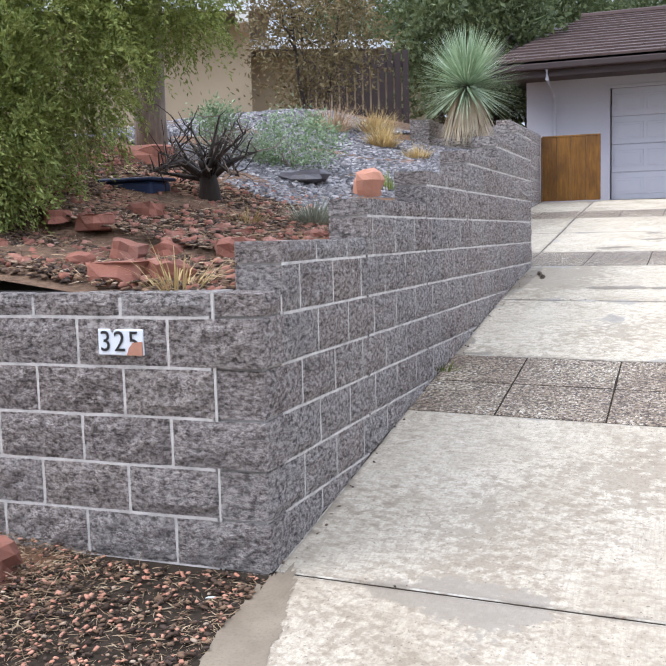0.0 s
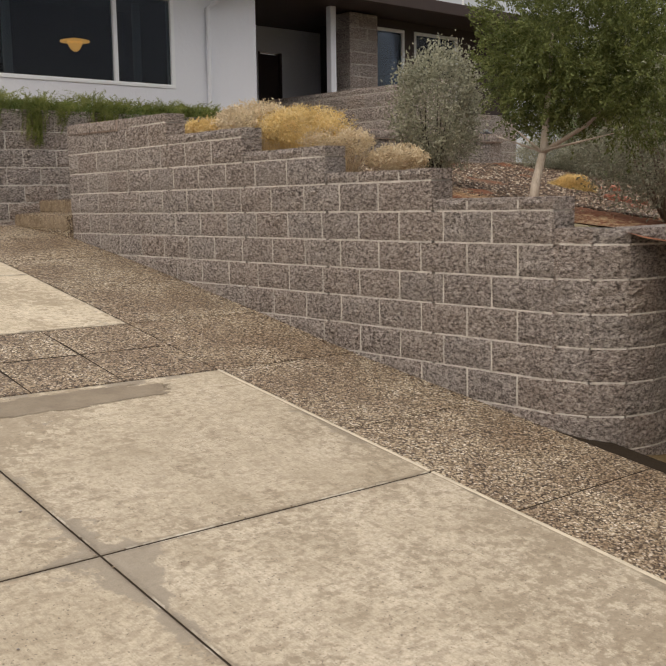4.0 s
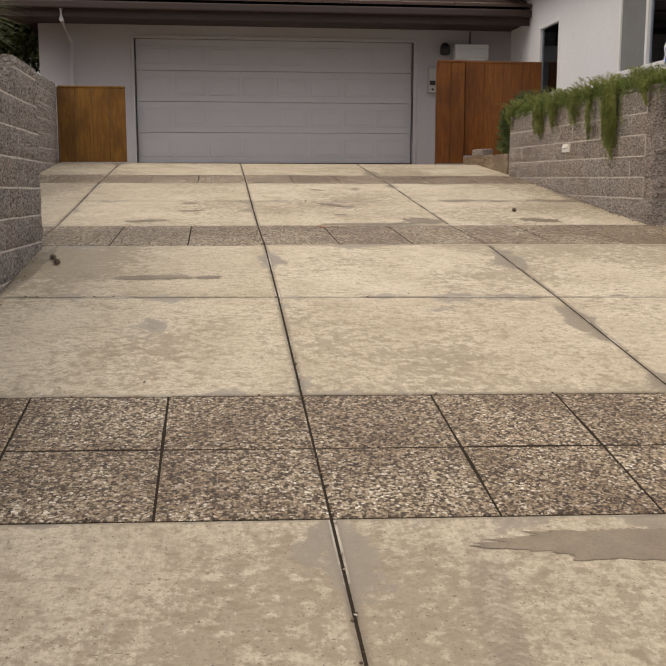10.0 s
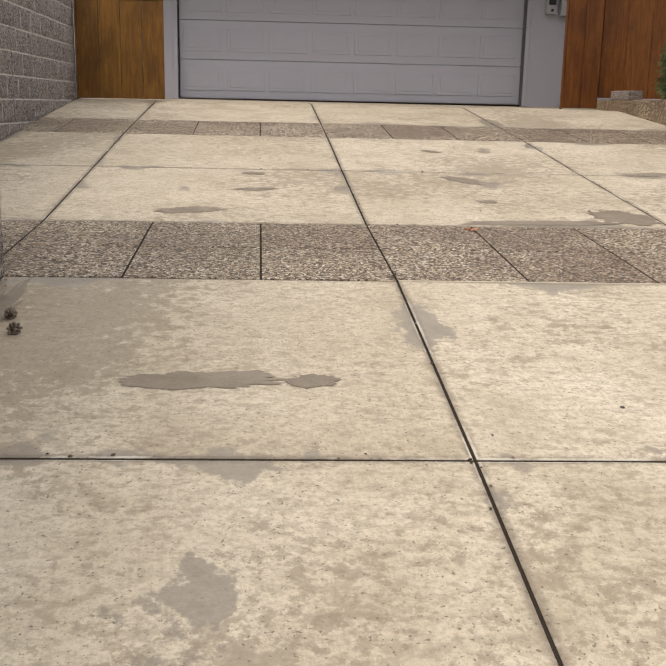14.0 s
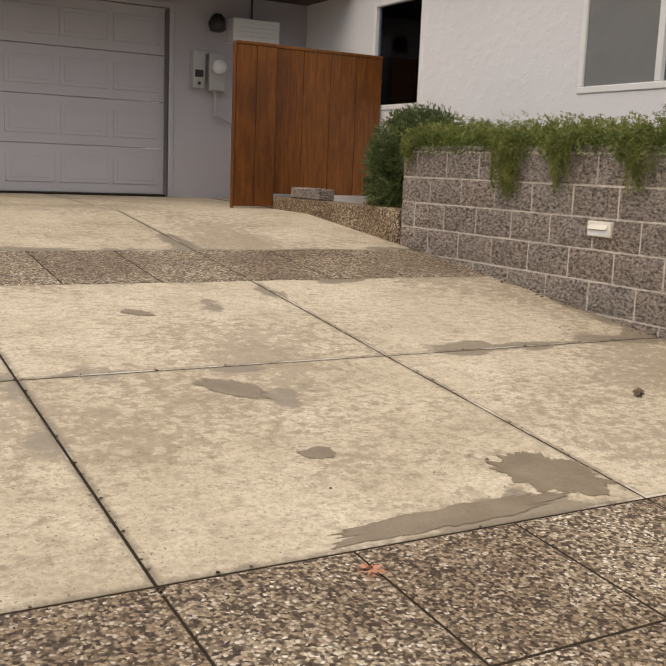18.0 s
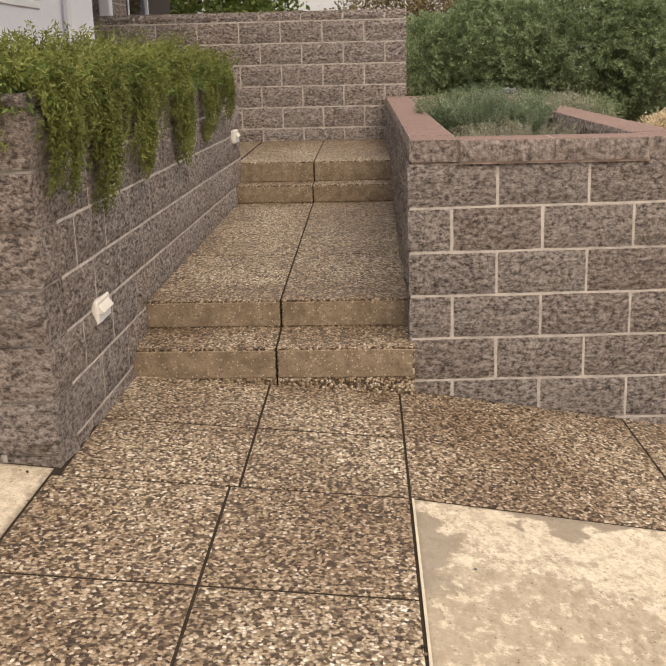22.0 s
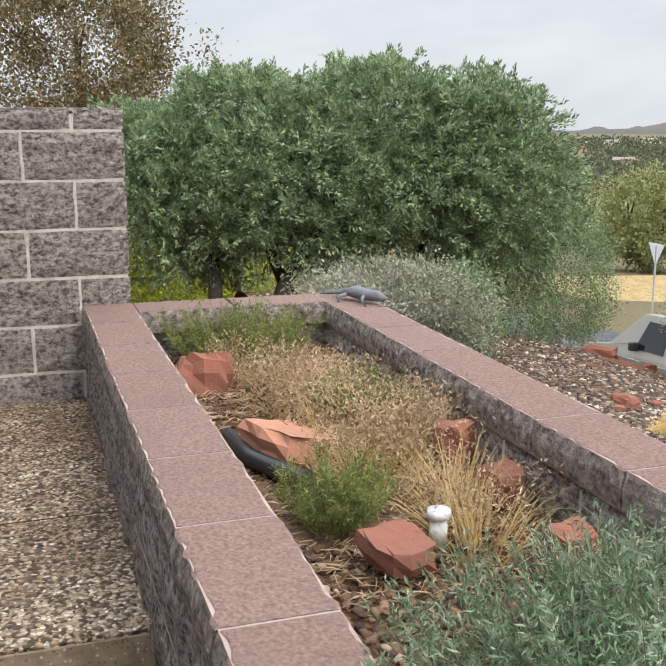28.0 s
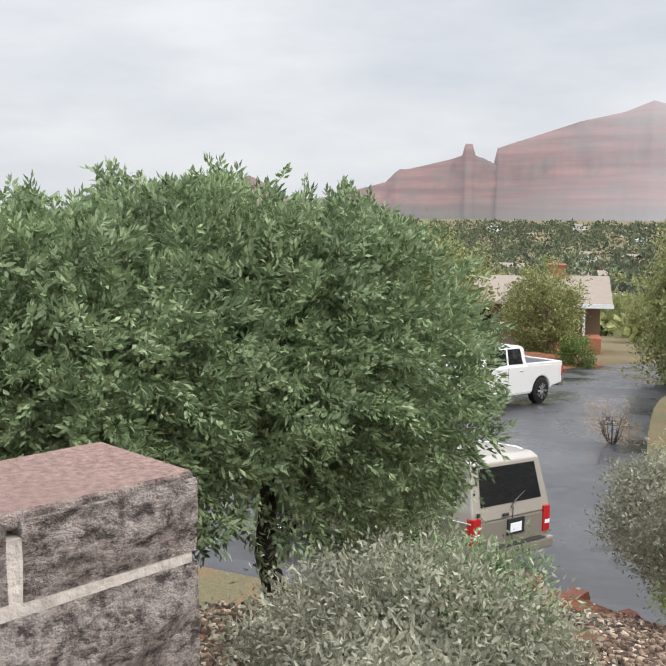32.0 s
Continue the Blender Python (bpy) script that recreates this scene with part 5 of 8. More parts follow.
bank("bank_left_low", "leaf-strewn soil and stones in front of the numbered wall", -9, -1.63, -9, -1.93, lambda x, y: gz(-1.6, y) - 0.03 + max(0, -2.2 - x) * 0.1, "mulch", 0.25, 0.03)
bank("bank_right", "gravel and red soil bank behind the retaining wall", 4.97, 15.2, -5.2, 3.16, right_h, "redsoil", 0.22, 0.04)
bank("bank_bed", "soil in the raised bed", 4.98, 10.2, 3.28, 4.14, lambda x, y: 1.5 + 0.03 * math.sin(x * 2.1), "mulch", 0.12, 0.04)
bank("bank_planter", "soil in the rosemary planter", 3.82, 8.22, 5.78, 10.0, lambda x, y: 1.9, "mulch", 0.3, 0.03)
bank("bank_behind", "ground behind the landing wall", 10.5, 15, 3.0, 14, lambda x, y: 1.25 - 0.12 * (x - 10.5), "mulch", 0.4, 0.05)

slab(drive, "concrete_slab", 3.72, 4.9, 10.2, 14.33, "concrete", 0.0, 0.8)
kerb = thing("kerb", "low pebble-aggregate kerb beside the planter", "kerb", kind="structure")
part("kerb_stone", prism([(3.60, 12.5), (3.64, 10.16), (3.86, 10.16), (3.82, 12.5)], 1.05, 1.47, 2, 0.012), "aggregate", kerb)
part("kerb_stone", cuboid((3.86, 10.9, 1.05), (4.9, 11.1, 1.5), 0.012), "aggregate", kerb)
for k in range(2):
    part("brick", cuboid((3.68, 11.62 + 0.3 * k, 1.47), (3.86, 11.91 + 0.3 * k, 1.58), 0.012), "block", kerb)

# ---- house and garage ----
house = thing("house", "pale grey stucco house with white windows above the planter", "house", kind="structure")
HX, HY = 4.91, 6.85


def wall_with_holes(name, u0, u1, z0, z1, holes, place, thick=0.2):
    """A wall in its own u, z plane cut by (u0, u1, z0, z1) openings; place(u, d, z) sets a point, d into the wall."""
    us = sorted({u0, u1, *[h[0] for h in holes], *[h[1] for h in holes]})
    zs = sorted({z0, z1, *[h[2] for h in holes], *[h[3] for h in holes]})
    bm = bmesh.new()
    solid = lambda u, z: u0 < u < u1 and z0 < z < z1 and not any(h[0] < u < h[1] and h[2] < z < h[3] for h in holes)
    vert = {}

    def v(*p):
        if p not in vert:
            vert[p] = bm.verts.new(place(*p))
        return vert[p]

    for ua, ub in zip(us, us[1:]):
        for za, zb in zip(zs, zs[1:]):
            um, zm = (ua + ub) / 2, (za + zb) / 2
            if not solid(um, zm):
                continue
            bm.faces.new((v(ua, 0, za), v(ub, 0, za), v(ub, 0, zb), v(ua, 0, zb)))
            bm.faces.new((v(ua, thick, za), v(ua, thick, zb), v(ub, thick, zb), v(ub, thick, za)))
            for du, dz, a, b in ((-1, 0, (ua, za), (ua, zb)), (1, 0, (ub, za), (ub, zb)), (0, -1, (ua, za), (ub, za)), (0, 1, (ua, zb), (ub, zb))):
                nu = um + du * (ub - ua) / 2 + du * 1e-4
                nz_ = zm + dz * (zb - za) / 2 + dz * 1e-4
                if not solid(nu, nz_):
                    bm.faces.new((v(a[0], 0, a[1]), v(b[0], 0, b[1]), v(b[0], thick, b[1]), v(a[0], thick, a[1])))
    bmesh.ops.recalc_face_normals(bm, faces=bm.faces[:])
    return bm


# side wall (towards the drive), front wall, porch recess, garage front
W2 = (11.79, 12.76, 2.42, 3.57)
W3 = (6.95, 9.53, 2.455, 3.64)
W1 = (4.99, 7.72, 2.47, 3.72)
part("wall", wall_with_holes("wall", HY, 14.62, 1.0, 5.6, [W2, W3], lambda u, d, z: (HX + d, u, z)), "stucco", house, "pale grey stucco side wall")
part("wall", wall_with_holes("wall", HX + 0.2, 9.15, 1.0, 4.25, [W1], lambda u, d, z: (u, HY + d, z)), "stucco", house, "pale grey stucco front wall")
part("wall", cuboid((8.95, HY + 0.2, 1.3), (9.15, 9.6, 4.25)), "stucco", house)
part("wall", wall_with_holes("wall", 9.15, 16.0, 1.3, 4.25, [(11.12, 11.66, 1.5, 3.55)], lambda u, d, z: (u, 9.4 + d, z)), "stucco", house, "shaded stucco porch wall")
part("porch_floor", cuboid((9.15, HY - 0.1, 1.3), (16, 9.4, 1.52)), "concrete", house)
part("front_roof", cuboid((HX - 0.5, HY - 0.9, 4.25), (9.3, 14.6, 4.42), 0.01), "fascia", house, "dark brown eave")
part("porch_roof", cuboid((9.3, HY - 0.35, 4.0), (16.5, 9.8, 4.2), 0.01), "fascia", house, "dark porch roof")
# room surfaces carry the indoor darkness in their colour
part("room_box", cuboid((HX + 0.2, 10.2, 1.5), (8.9, 10.3, 4.2)), "dark", house, "inner wall coloured near-black for an unlit room")
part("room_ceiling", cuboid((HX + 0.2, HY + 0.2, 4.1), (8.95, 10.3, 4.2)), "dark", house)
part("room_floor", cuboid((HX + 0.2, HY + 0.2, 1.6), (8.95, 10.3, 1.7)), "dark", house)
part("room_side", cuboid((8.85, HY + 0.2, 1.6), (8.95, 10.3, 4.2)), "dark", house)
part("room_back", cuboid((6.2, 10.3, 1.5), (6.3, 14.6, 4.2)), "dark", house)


def window(name, label, u0, u1, z0, z1, mullions, place, screens=()):
    """White vinyl window with panes set into its frame; place(u, d, z)."""
    w = thing(name, label, "window", kind="structure")
    f = 0.055

    def bar(nm, a, b, c, d, deep=(-0.012, 0.07)):
        p, q = place(a, deep[0], c), place(b, deep[1], d)
        part(nm, cuboid([min(i, j) for i, j in zip(p, q)], [max(i, j) for i, j in zip(p, q)], 0.006), "white", w)

    bar("window_frame", u0, u1, z0, z0 + f)
    bar("window_frame", u0, u1, z1 - f, z1)
    bar("window_frame", u0, u0 + f, z0 + f, z1 - f)
    bar("window_frame", u1 - f, u1, z0 + f, z1 - f)
    edges = [u0 + f, *mullions, u1 - f]
    for m in mullions:
        bar("mullion", m - 0.03, m + 0.03, z0 + f, z1 - f)
    for k, (a, b) in enumerate(zip(edges, edges[1:])):
        p, q = place(a, 0.03, z0 + f), place(b, 0.036, z1 - f)
        pane = part("pane", cuboid([min(i, j) for i, j in zip(p, q)], [max(i, j) for i, j in zip(p, q)]), "glass", w, "dark reflecting pane")
        pane.visible_shadow = False
        if k in screens:
            p, q = place(a, 0.012, z0 + f), place(b, 0.015, z1 - f)
            part("insect_screen", cuboid([min(i, j) for i, j in zip(p, q)], [max(i, j) for i, j in zip(p, q)]), "screen", w, "grey insect screen")
    return w


side = lambda u, d, z: (HX + d, u, z)
face = lambda u, d, z: (u, HY + d, z)
window("window_1", "wide white-framed window of two dark panes reflecting the hills", *W1, [6.8], face)
window("window_2", "narrow white-framed side window", *W2, [], side)
window("window_3", "white-framed side window with one screened pane", *W3, [8.69], side, screens=(1,))
WY = 7.5
# dark fascia colour stands in for the shadow on this wall
part("wall", wall_with_holes("wall", 12.1, 16.0, 1.3, 4.2, [(12.15, 12.97, 2.5, 3.85), (13.22, 14.4, 2.5, 3.85)], lambda u, d, z: (u, WY + d, z)), "fascia", house, "porch wing wall coloured dark brown for its shadow")
window("window_4", "white-framed porch window reflecting the sky", 12.15, 12.97, 2.5, 3.85, [], lambda u, d, z: (u, WY + d, z))
window("window_5", "second white-framed porch window", 13.22, 14.4, 2.5, 3.85, [], lambda u, d, z: (u, WY + d, z))
# same near-black backing, in place of real dimness behind the porch windows
part("room_box", cuboid((12.1, 8.7, 1.5), (16, 8.8, 4.1)), "dark", house, "inner wall coloured near-black for an unlit room")
block_wall("wall_porch_base", "low block wall under the porch windows", (11.95, WY - 0.22), 0, [(4.0, 2.45)], lambda s: 1.4, 0.736, CR)
block_wall("wall_porch_pillar", "split-face block pillar at the porch", (11.42, WY - 0.26), 0, [(0.64, 3.98)], lambda s: 1.4, 0.736, CR, depth=0.5)
block_wall("wall_porch_pillar_side", "shaded side of the block porch pillar", (11.41, WY + 0.24), -90, [(0.5, 3.98)], lambda s: 1.4, 0.736, CR, depth=0.03)
door = thing("door_1", "dark front door in the shaded porch", "door", kind="structure")
part("leaf", cuboid((11.16, 9.44, 1.52), (11.62, 9.5, 3.52), 0.01), "fascia", door)
part("door_frame", cuboid((11.12, 9.38, 1.52), (11.16, 9.56, 3.55), 0.005), "fascia", door)
part("door_frame", cuboid((11.62, 9.38, 1.52), (11.66, 9.56, 3.55), 0.005), "fascia", door)
part("handle", tube([(11.56, 9.4, 2.5), (11.56, 9.4, 2.7)], [0.012, 0.012]), "chrome", door)
part("porch_post", cuboid((10.9, 7.14, 1.3), (11.02, 7.26, 4.0), 0.01), "stucco", house, "pale porch post")
part("downspout", tube([(8.27, HY - 0.05, 1.9), (8.27, HY - 0.05, 3.62), (8.75, HY - 0.5, 4.1)], [0.04, 0.04, 0.04], 8), "stucco", house, "painted downspout")

garage = thing("garage", "grey stucco garage with a brown tile roof", "garage", kind="structure")
GD = (-1.72, 3.145, 1.3, 3.5)
GF = 14.34
part("wall", wall_with_holes("wall", -3.3, HX, 1.0, 3.95, [GD], lambda u, d, z: (u, GF + d, z)), "mauve", garage, "lavender-grey stucco front")
part("wall", cuboid((-3.3, GF + 0.2, 1.0), (-3.1, 20.5, 3.95)), "mauve", garage)
part("wall", cuboid((-3.3, 20.5, 1.0), (HX, 20.7, 3.95)), "mauve", garage)
part("soffit", cuboid((-3.75, 13.35, 3.72), (HX - 0.01, 14.34, 3.78)), "fascia", garage, "dark soffit")
part("fascia_board", cuboid((-3.8, 13.27, 3.66), (HX - 0.01, 13.33, 3.92), 0.006), "fascia", garage, "dark brown fascia board")
gut = thing("rain_gutter", "dark brown rain gutter along the garage eave", "gutter")
part("trough", cuboid((-3.8, 13.15, 3.78), (HX - 0.01, 13.265, 3.9), 0.02, 2), "fascia", gut)
part("downspout", tube([(-2.75, 13.2, 3.8), (-2.75, 13.25, 3.62), (-2.75, 14.27, 3.4), (-2.75, 14.27, 1.5)], [0.035] * 4, 8), "mauve", gut, "painted downspout")

roof = thing("garage_roof", "low brown concrete tile roof over the garage", "roof", kind="structure")
ROWS, EAVE, RIDGE = 15, (13.2, 3.93), (17.4, 5.42)
part("roof_deck", prism([(13.25, 3.86), (17.4, 5.36), (21.4, 3.86)], -3.7, HX - 0.005, 0), "fascia", roof)
for r in range(ROWS):
    t0, t1 = r / ROWS, (r + 1) / ROWS
    y0, z0 = EAVE[0] + (RIDGE[0] - EAVE[0]) * t0, EAVE[1] + (RIDGE[1] - EAVE[1]) * t0
    y1, z1 = EAVE[0] + (RIDGE[0] - EAVE[0]) * t1, EAVE[1] + (RIDGE[1] - EAVE[1]) * t1
    xa = -3.85 + 1.35 * t0
    n = int((HX - xa) / 0.42)
    for k in range(n):
        w = (HX - 0.006 - xa) / n
        lift = 0.008 * ((k * 7 + r * 3) % 5) / 5
        bm = prism([(y0 - 0.03, z0 + 0.012), (y0 - 0.03, z0 + 0.055 + lift), (y1 + 0.02, z1 + 0.035), (y1 + 0.02, z1 + 0.005)], xa + k * w + 0.004, xa + (k + 1) * w - 0.004, 0)
        part("roof_tile", bm, "tile", roof)
part("ridge_cap", tube([(-2.6, 17.4, 5.45), (HX, 17.4, 5.45)], [0.09, 0.09], 8), "tile", roof)
part("verge_board", prism([(13.2, 3.85), (13.2, 4.0), (17.4, 5.5), (17.4, 5.35)], -3.9, -3.86, 0), "fascia", roof)

gdoor = thing("door_2", "closed lavender-grey sectional garage door with embossed panels", "garage door", kind="structure")
for s in range(4):
    z0 = 1.4 + s * 0.526
    sec = part("section", cuboid((-1.7, 14.42, z0 + 0.003), (3.125, 14.46, z0 + 0.523), 0.006, 2), "door", gdoor)
    for k in range(8):
        x0 = -1.7 + 0.055 + k * 0.595
        part("embossed_panel", cuboid((x0, 14.41, z0 + 0.11), (x0 + 0.53, 14.43, z0 + 0.41), 0.005, 2), "door", sec)
        part("embossed_panel", cuboid((x0 + 0.05, 14.406, z0 + 0.155), (x0 + 0.48, 14.42, z0 + 0.365), 0.003, 1), "door", sec)
for x in (-1.78, 3.145):
    part("jamb", cuboid((x, 14.32, 1.385), (x + 0.06, 14.4, 3.52), 0.005), "mauve", gdoor)
part("head_trim", cuboid((-1.78, 14.32, 3.5), (3.205, 14.4, 3.56), 0.005), "mauve", gdoor)
part("threshold", cuboid((-1.7, 14.36, 1.375), (3.13, 14.46, 1.4), 0.004), "joint", gdoor)

# ---- gates, fixtures and signs ----
def gate(name, label, x0, x1, y, z0, z1, boards, thick=0.035, wood="wood"):
    g = thing(name, label, "gate")
    w = (x1 - x0) / boards
    for k in range(boards):
        part("board", cuboid((x0 + k * w + 0.002, y, z0), (x0 + (k + 1) * w - 0.002, y + thick, z1), 0.004), wood, g)
    part("top_rail", cuboid((x0, y - 0.008, z1), (x1, y + thick + 0.008, z1 + 0.03), 0.005), wood, g)
    part("edge_stile", cuboid((x0 - 0.02, y - 0.004, z0 - 0.02), (x0 - 0.002, y + thick + 0.02, z1 + 0.01), 0.004), wood, g)
    part("brace", cuboid((x0 + 0.03, y + thick, z0 + 0.2), (x1 - 0.03, y + thick + 0.035, z0 + 0.29), 0.004), wood, g)
    part("brace", cuboid((x0 + 0.03, y + thick, z1 - 0.3), (x1 - 0.03, y + thick + 0.035, z1 - 0.21), 0.004), wood, g)
    return g


gate("small_gate", "low orange-stained cedar gate between the wall and the garage", -2.62, -1.66, 11.71, 1.37, 2.43, 4, wood="goldwood")
gate("tall_gate", "tall orange-stained cedar gate beside the garage", 3.16, 3.6, 12.44, 1.37, 2.95, 2)
gate("tall_fence_panel", "tall orange-stained cedar fence panel meeting the house wall", 3.62, 4.88, 12.5, 1.5, 2.95, 4)

for k, (x, z, s) in enumerate(((3.47, 2.86, 0.12), (3.7, 2.84, 0.17))):
    m = thing("electric_meter" if k else "control_box", "grey utility meter with a round glass dial on the garage wall" if k else "pale grey control box on the garage wall", "meter")
    part("housing", cuboid((x - s * 0.6, 14.22, z - 0.22), (x + s * 0.6, 14.34, z + 0.2), 0.012, 2), "meter", m)
    if k:
        part("dial", tube([(x, 14.22, z + 0.05), (x, 14.14, z + 0.05)], [0.085, 0.08], 16), "white", m, "round glass meter dial", smooth=True)
        part("conduit", tube([(x, 14.28, z - 0.22), (x, 14.28, z - 0.5), (x + 0.25, 14.28, z - 0.6)], [0.02] * 3, 8), "meter", m)
    else:
        part("label_plate", cuboid((x - 0.05, 14.212, z - 0.1), (x + 0.05, 14.22, z - 0.02)), "black", m, "small black display")
        part("knob", tube([(x, 14.22, z - 0.17), (x, 14.2, z - 0.17)], [0.02, 0.018], 10), "black", m)
lamp = thing("wall_lamp", "black round wall lamp under the garage eave", "lamp")
part("back_plate", tube([(3.68, 14.34, 3.38), (3.68, 14.3, 3.38)], [0.06, 0.06], 12), "black", lamp)
part("shade", tube([(3.68, 14.2, 3.48), (3.68, 14.2, 3.43), (3.68, 14.2, 3.31), (3.68, 14.2, 3.28)], [0.045, 0.085, 0.095, 0.07], 14), "black", lamp, smooth=True)
part("arm", tube([(3.68, 14.32, 3.42), (3.68, 14.2, 3.46)], [0.015, 0.015], 6), "black", lamp)
unit_box = thing("vent_box", "white metal vent box above the gate", "vent")
part("casing", cuboid((3.85, 14.14, 3.2), (4.45, 14.34, 3.46), 0.015, 2), "white", unit_box)
for k in range(4):
    part("slat", cuboid((3.9, 14.13, 3.24 + k * 0.05), (4.4, 14.15, 3.26 + k * 0.05), 0.004), "white", unit_box)
part("cable", tube([(4.15, 14.3, 3.46), (4.15, 14.3, 3.7)], [0.012, 0.012], 6), "black", unit_box)

for at, turn in (((3.65, 7.868, 1.47), -90), ((4.28, 5.615, 1.12), 0), ((8.03, 5.538, 1.53), 0)):
    lt = thing("wall_light", "cream louvred step light set in the block wall", "light", "step lights on the planter wall", at=at, rz=turn)
    part("frame", cuboid((-0.1, -0.022, -0.048), (0.1, 0.02, 0.048), 0.008, 2), "fixture", lt)
    part("hood", prism([(-0.022, 0.03), (-0.042, 0.0), (-0.022, -0.005)], -0.078, 0.078, 0), "fixture", lt)
    part("lens", cuboid((-0.085, -0.026, -0.04), (0.085, -0.02, -0.008)), "white", lt)

sg = thing("security_sign", "blue shield-shaped yard sign with white rim on a stake", "sign", at=(3.96, 5.89, 2.25), rz=-40)
shield = [(-0.10, 0.15), (0.10, 0.15), (0.12, 0.10), (0.108, 0.04), (0.12, -0.05), (0.075, -0.12), (0.0, -0.155), (-0.075, -0.12), (-0.12, -0.05), (-0.108, 0.04), (-0.12, 0.10)]
part("rim", prism(shield, -0.006, 0.006, 1), "white", sg, "white rim")
part("panel", prism([(x * 0.88, z * 0.88) for x, z in shield], -0.010, -0.006, 1), "blue", sg, "blue enamel panel")
for z, w in ((0.085, 0.11), (0.045, 0.04), (-0.04, 0.1), (-0.075, 0.08)):
    part("text_bar", cuboid((-w / 2, -0.012, z - 0.006), (w / 2, -0.010, z + 0.006)), "white", sg)
part("text_bar", cuboid((-0.08, -0.012, -0.018), (0.08, -0.010, 0.018)), "white", sg, "white lettering band")
part("stake", tube([(0, 0.01, -0.45), (0, 0.01, -0.1)], [0.008, 0.008], 6), "white", sg)

plaque = thing("house_number", "white tile plaque reading 325 with one chipped terracotta corner", "sign", at=(-2.26, -1.916, 0.645))
part("tile", cuboid((-0.102, 0, -0.052), (0.102, 0.014, 0.052), 0.004), "white", plaque)
for k, ch in enumerate("325"):
    cu = bpy.data.curves.new("digit", "FONT")
    cu.body = ch
    cu.size, cu.extrude, cu.align_x, cu.align_y = 0.115, 0.0012, "CENTER", "CENTER"
    cu.materials.append(M["black"])
    dg = new("digit", cu)
    dg.parent = plaque
    dg.matrix_basis = pose(-0.066 + 0.064 * k, -0.003, 0.0, 90, 0, 0) @ Matrix.Diagonal((0.95, 1, 1, 1))
part("chip", prism([(0.03, -0.05), (0.101, -0.05), (0.101, 0.004), (0.06, 0.0), (0.042, -0.02)], -0.006, -0.0015, 1), "orange", plaque, "chipped terracotta corner")

# things seen behind the window panes
tl = thing("table_lamp", "table lamp with a pale shade behind the side window", "lamp", at=(5.45, 8.78, 1.7))
part("shade", tube([(0, 0, 0.96), (0, 0, 1.17)], [0.15, 0.1], 20), "shade", tl, smooth=True)
part("base", tube([(0, 0, 0.65), (0, 0, 0.7), (0, 0, 0.95)], [0.08, 0.03, 0.02], 10), "black", tl, smooth=True)
sb = thing("side_table", "dark side table under the lamp", "table", at=(5.45, 8.78, 1.7))
part("top", cuboid((-0.3, -0.3, 0.6), (0.3, 0.3, 0.65), 0.01), "fascia", sb)
for sx in (-0.25, 0.25):
    for sy in (-0.25, 0.25):
        part("leg", cuboid((sx - 0.02, sy - 0.02, 0), (sx + 0.02, sy + 0.02, 0.6), 0.004), "fascia", sb)
pl = thing("pendant_lamp", "lit amber glass pendant lamp inside the front window", "lamp", at=(6.9, 8.2, 3.2))
part("glass_bowl", tube([(0, 0, -0.13), (0, 0, -0.1), (0, 0, -0.03), (0, 0, 0)], [0.03, 0.07, 0.1, 0.11], 20), "glow", pl, "glowing amber glass bowl", smooth=True)
part("brim", tube([(0, 0, 0), (0, 0, 0.02), (0, 0, 0.05)], [0.21, 0.21, 0.07], 24), "glow", pl, "amber glass brim", smooth=True)
part("cord", tube([(0, 0, 0.05), (0, 0, 0.9)], [0.008, 0.008], 6), "black", pl)
for x in (5.5, 7.4):
    cur = thing("window_blind", "grey drawn blind inside the window", "blind", at=(x, 7.3, 2.4))
    part("slats", cuboid((-0.06, 0, 0), (0.06, 0.05, 1.25), 0.01), "curtain", cur)


# ---- planting ----
RNG = np.random.default_rng(5)


def trailing_rosemary(name, label, start, along, length, inward, drop, seed, top=1.99, rise=0.24, tails=()):
    """Rosemary that grows along a wall's top in arching sprigs and hangs over its face in separate swags."""
    rng = np.random.default_rng(seed)
    along, inward, zup = np.array([*along, 0.0]), np.array([*inward, 0.0]), np.array([0, 0, 1.0])
    t = thing(name, label, "plant")
    m = int(330 * length)
    s = rng.uniform(0, length, m)
    clump = np.array([noise.noise(Vector((v * 2.6, seed, 0))) + 0.7 * noise.noise(Vector((v * 7.0, seed, 4))) for v in s])
    dep = rng.uniform(-0.05, 0.46, m)
    base = np.array([*start, top]) + along * s[:, None] + inward * dep[:, None] + zup * rng.uniform(-0.05, 0.03, m)[:, None]
    tall = rise * np.clip(0.8 + 0.55 * clump, 0.35, 1.5) * rng.uniform(0.45, 1.1, m)
    lean = along * rng.normal(size=(m, 1)) * 0.45 - inward * (rng.uniform(-0.35, 0.75, m) * np.where(dep < 0.12, 1.3, 0.7))[:, None]
    P, W = [], []
    for k in range(24):
        f = (k + 0.5) / 24
        p = base + lean * (tall * f * (0.6 + 0.5 * f))[:, None] + zup * (tall * (1.35 * f - 0.5 * f * f))[:, None]
        for _ in range(2):
            P.append(p + rng.normal(size=(m, 3)) * 0.004)
            W.append(unit(rng.normal(size=(m, 3)) * 0.75 + lean * 0.7 + zup * (0.75 - 0.5 * f)))
    n = m * 48
    part("foliage", leaves_mesh("foliage", np.concatenate(P), np.concatenate(W), 0.024 * rng.uniform(0.6, 1.3, n), 0.0065, rng), "rosemary", t)
    # inner layer in a darker green paints the shade inside the growth
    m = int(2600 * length)
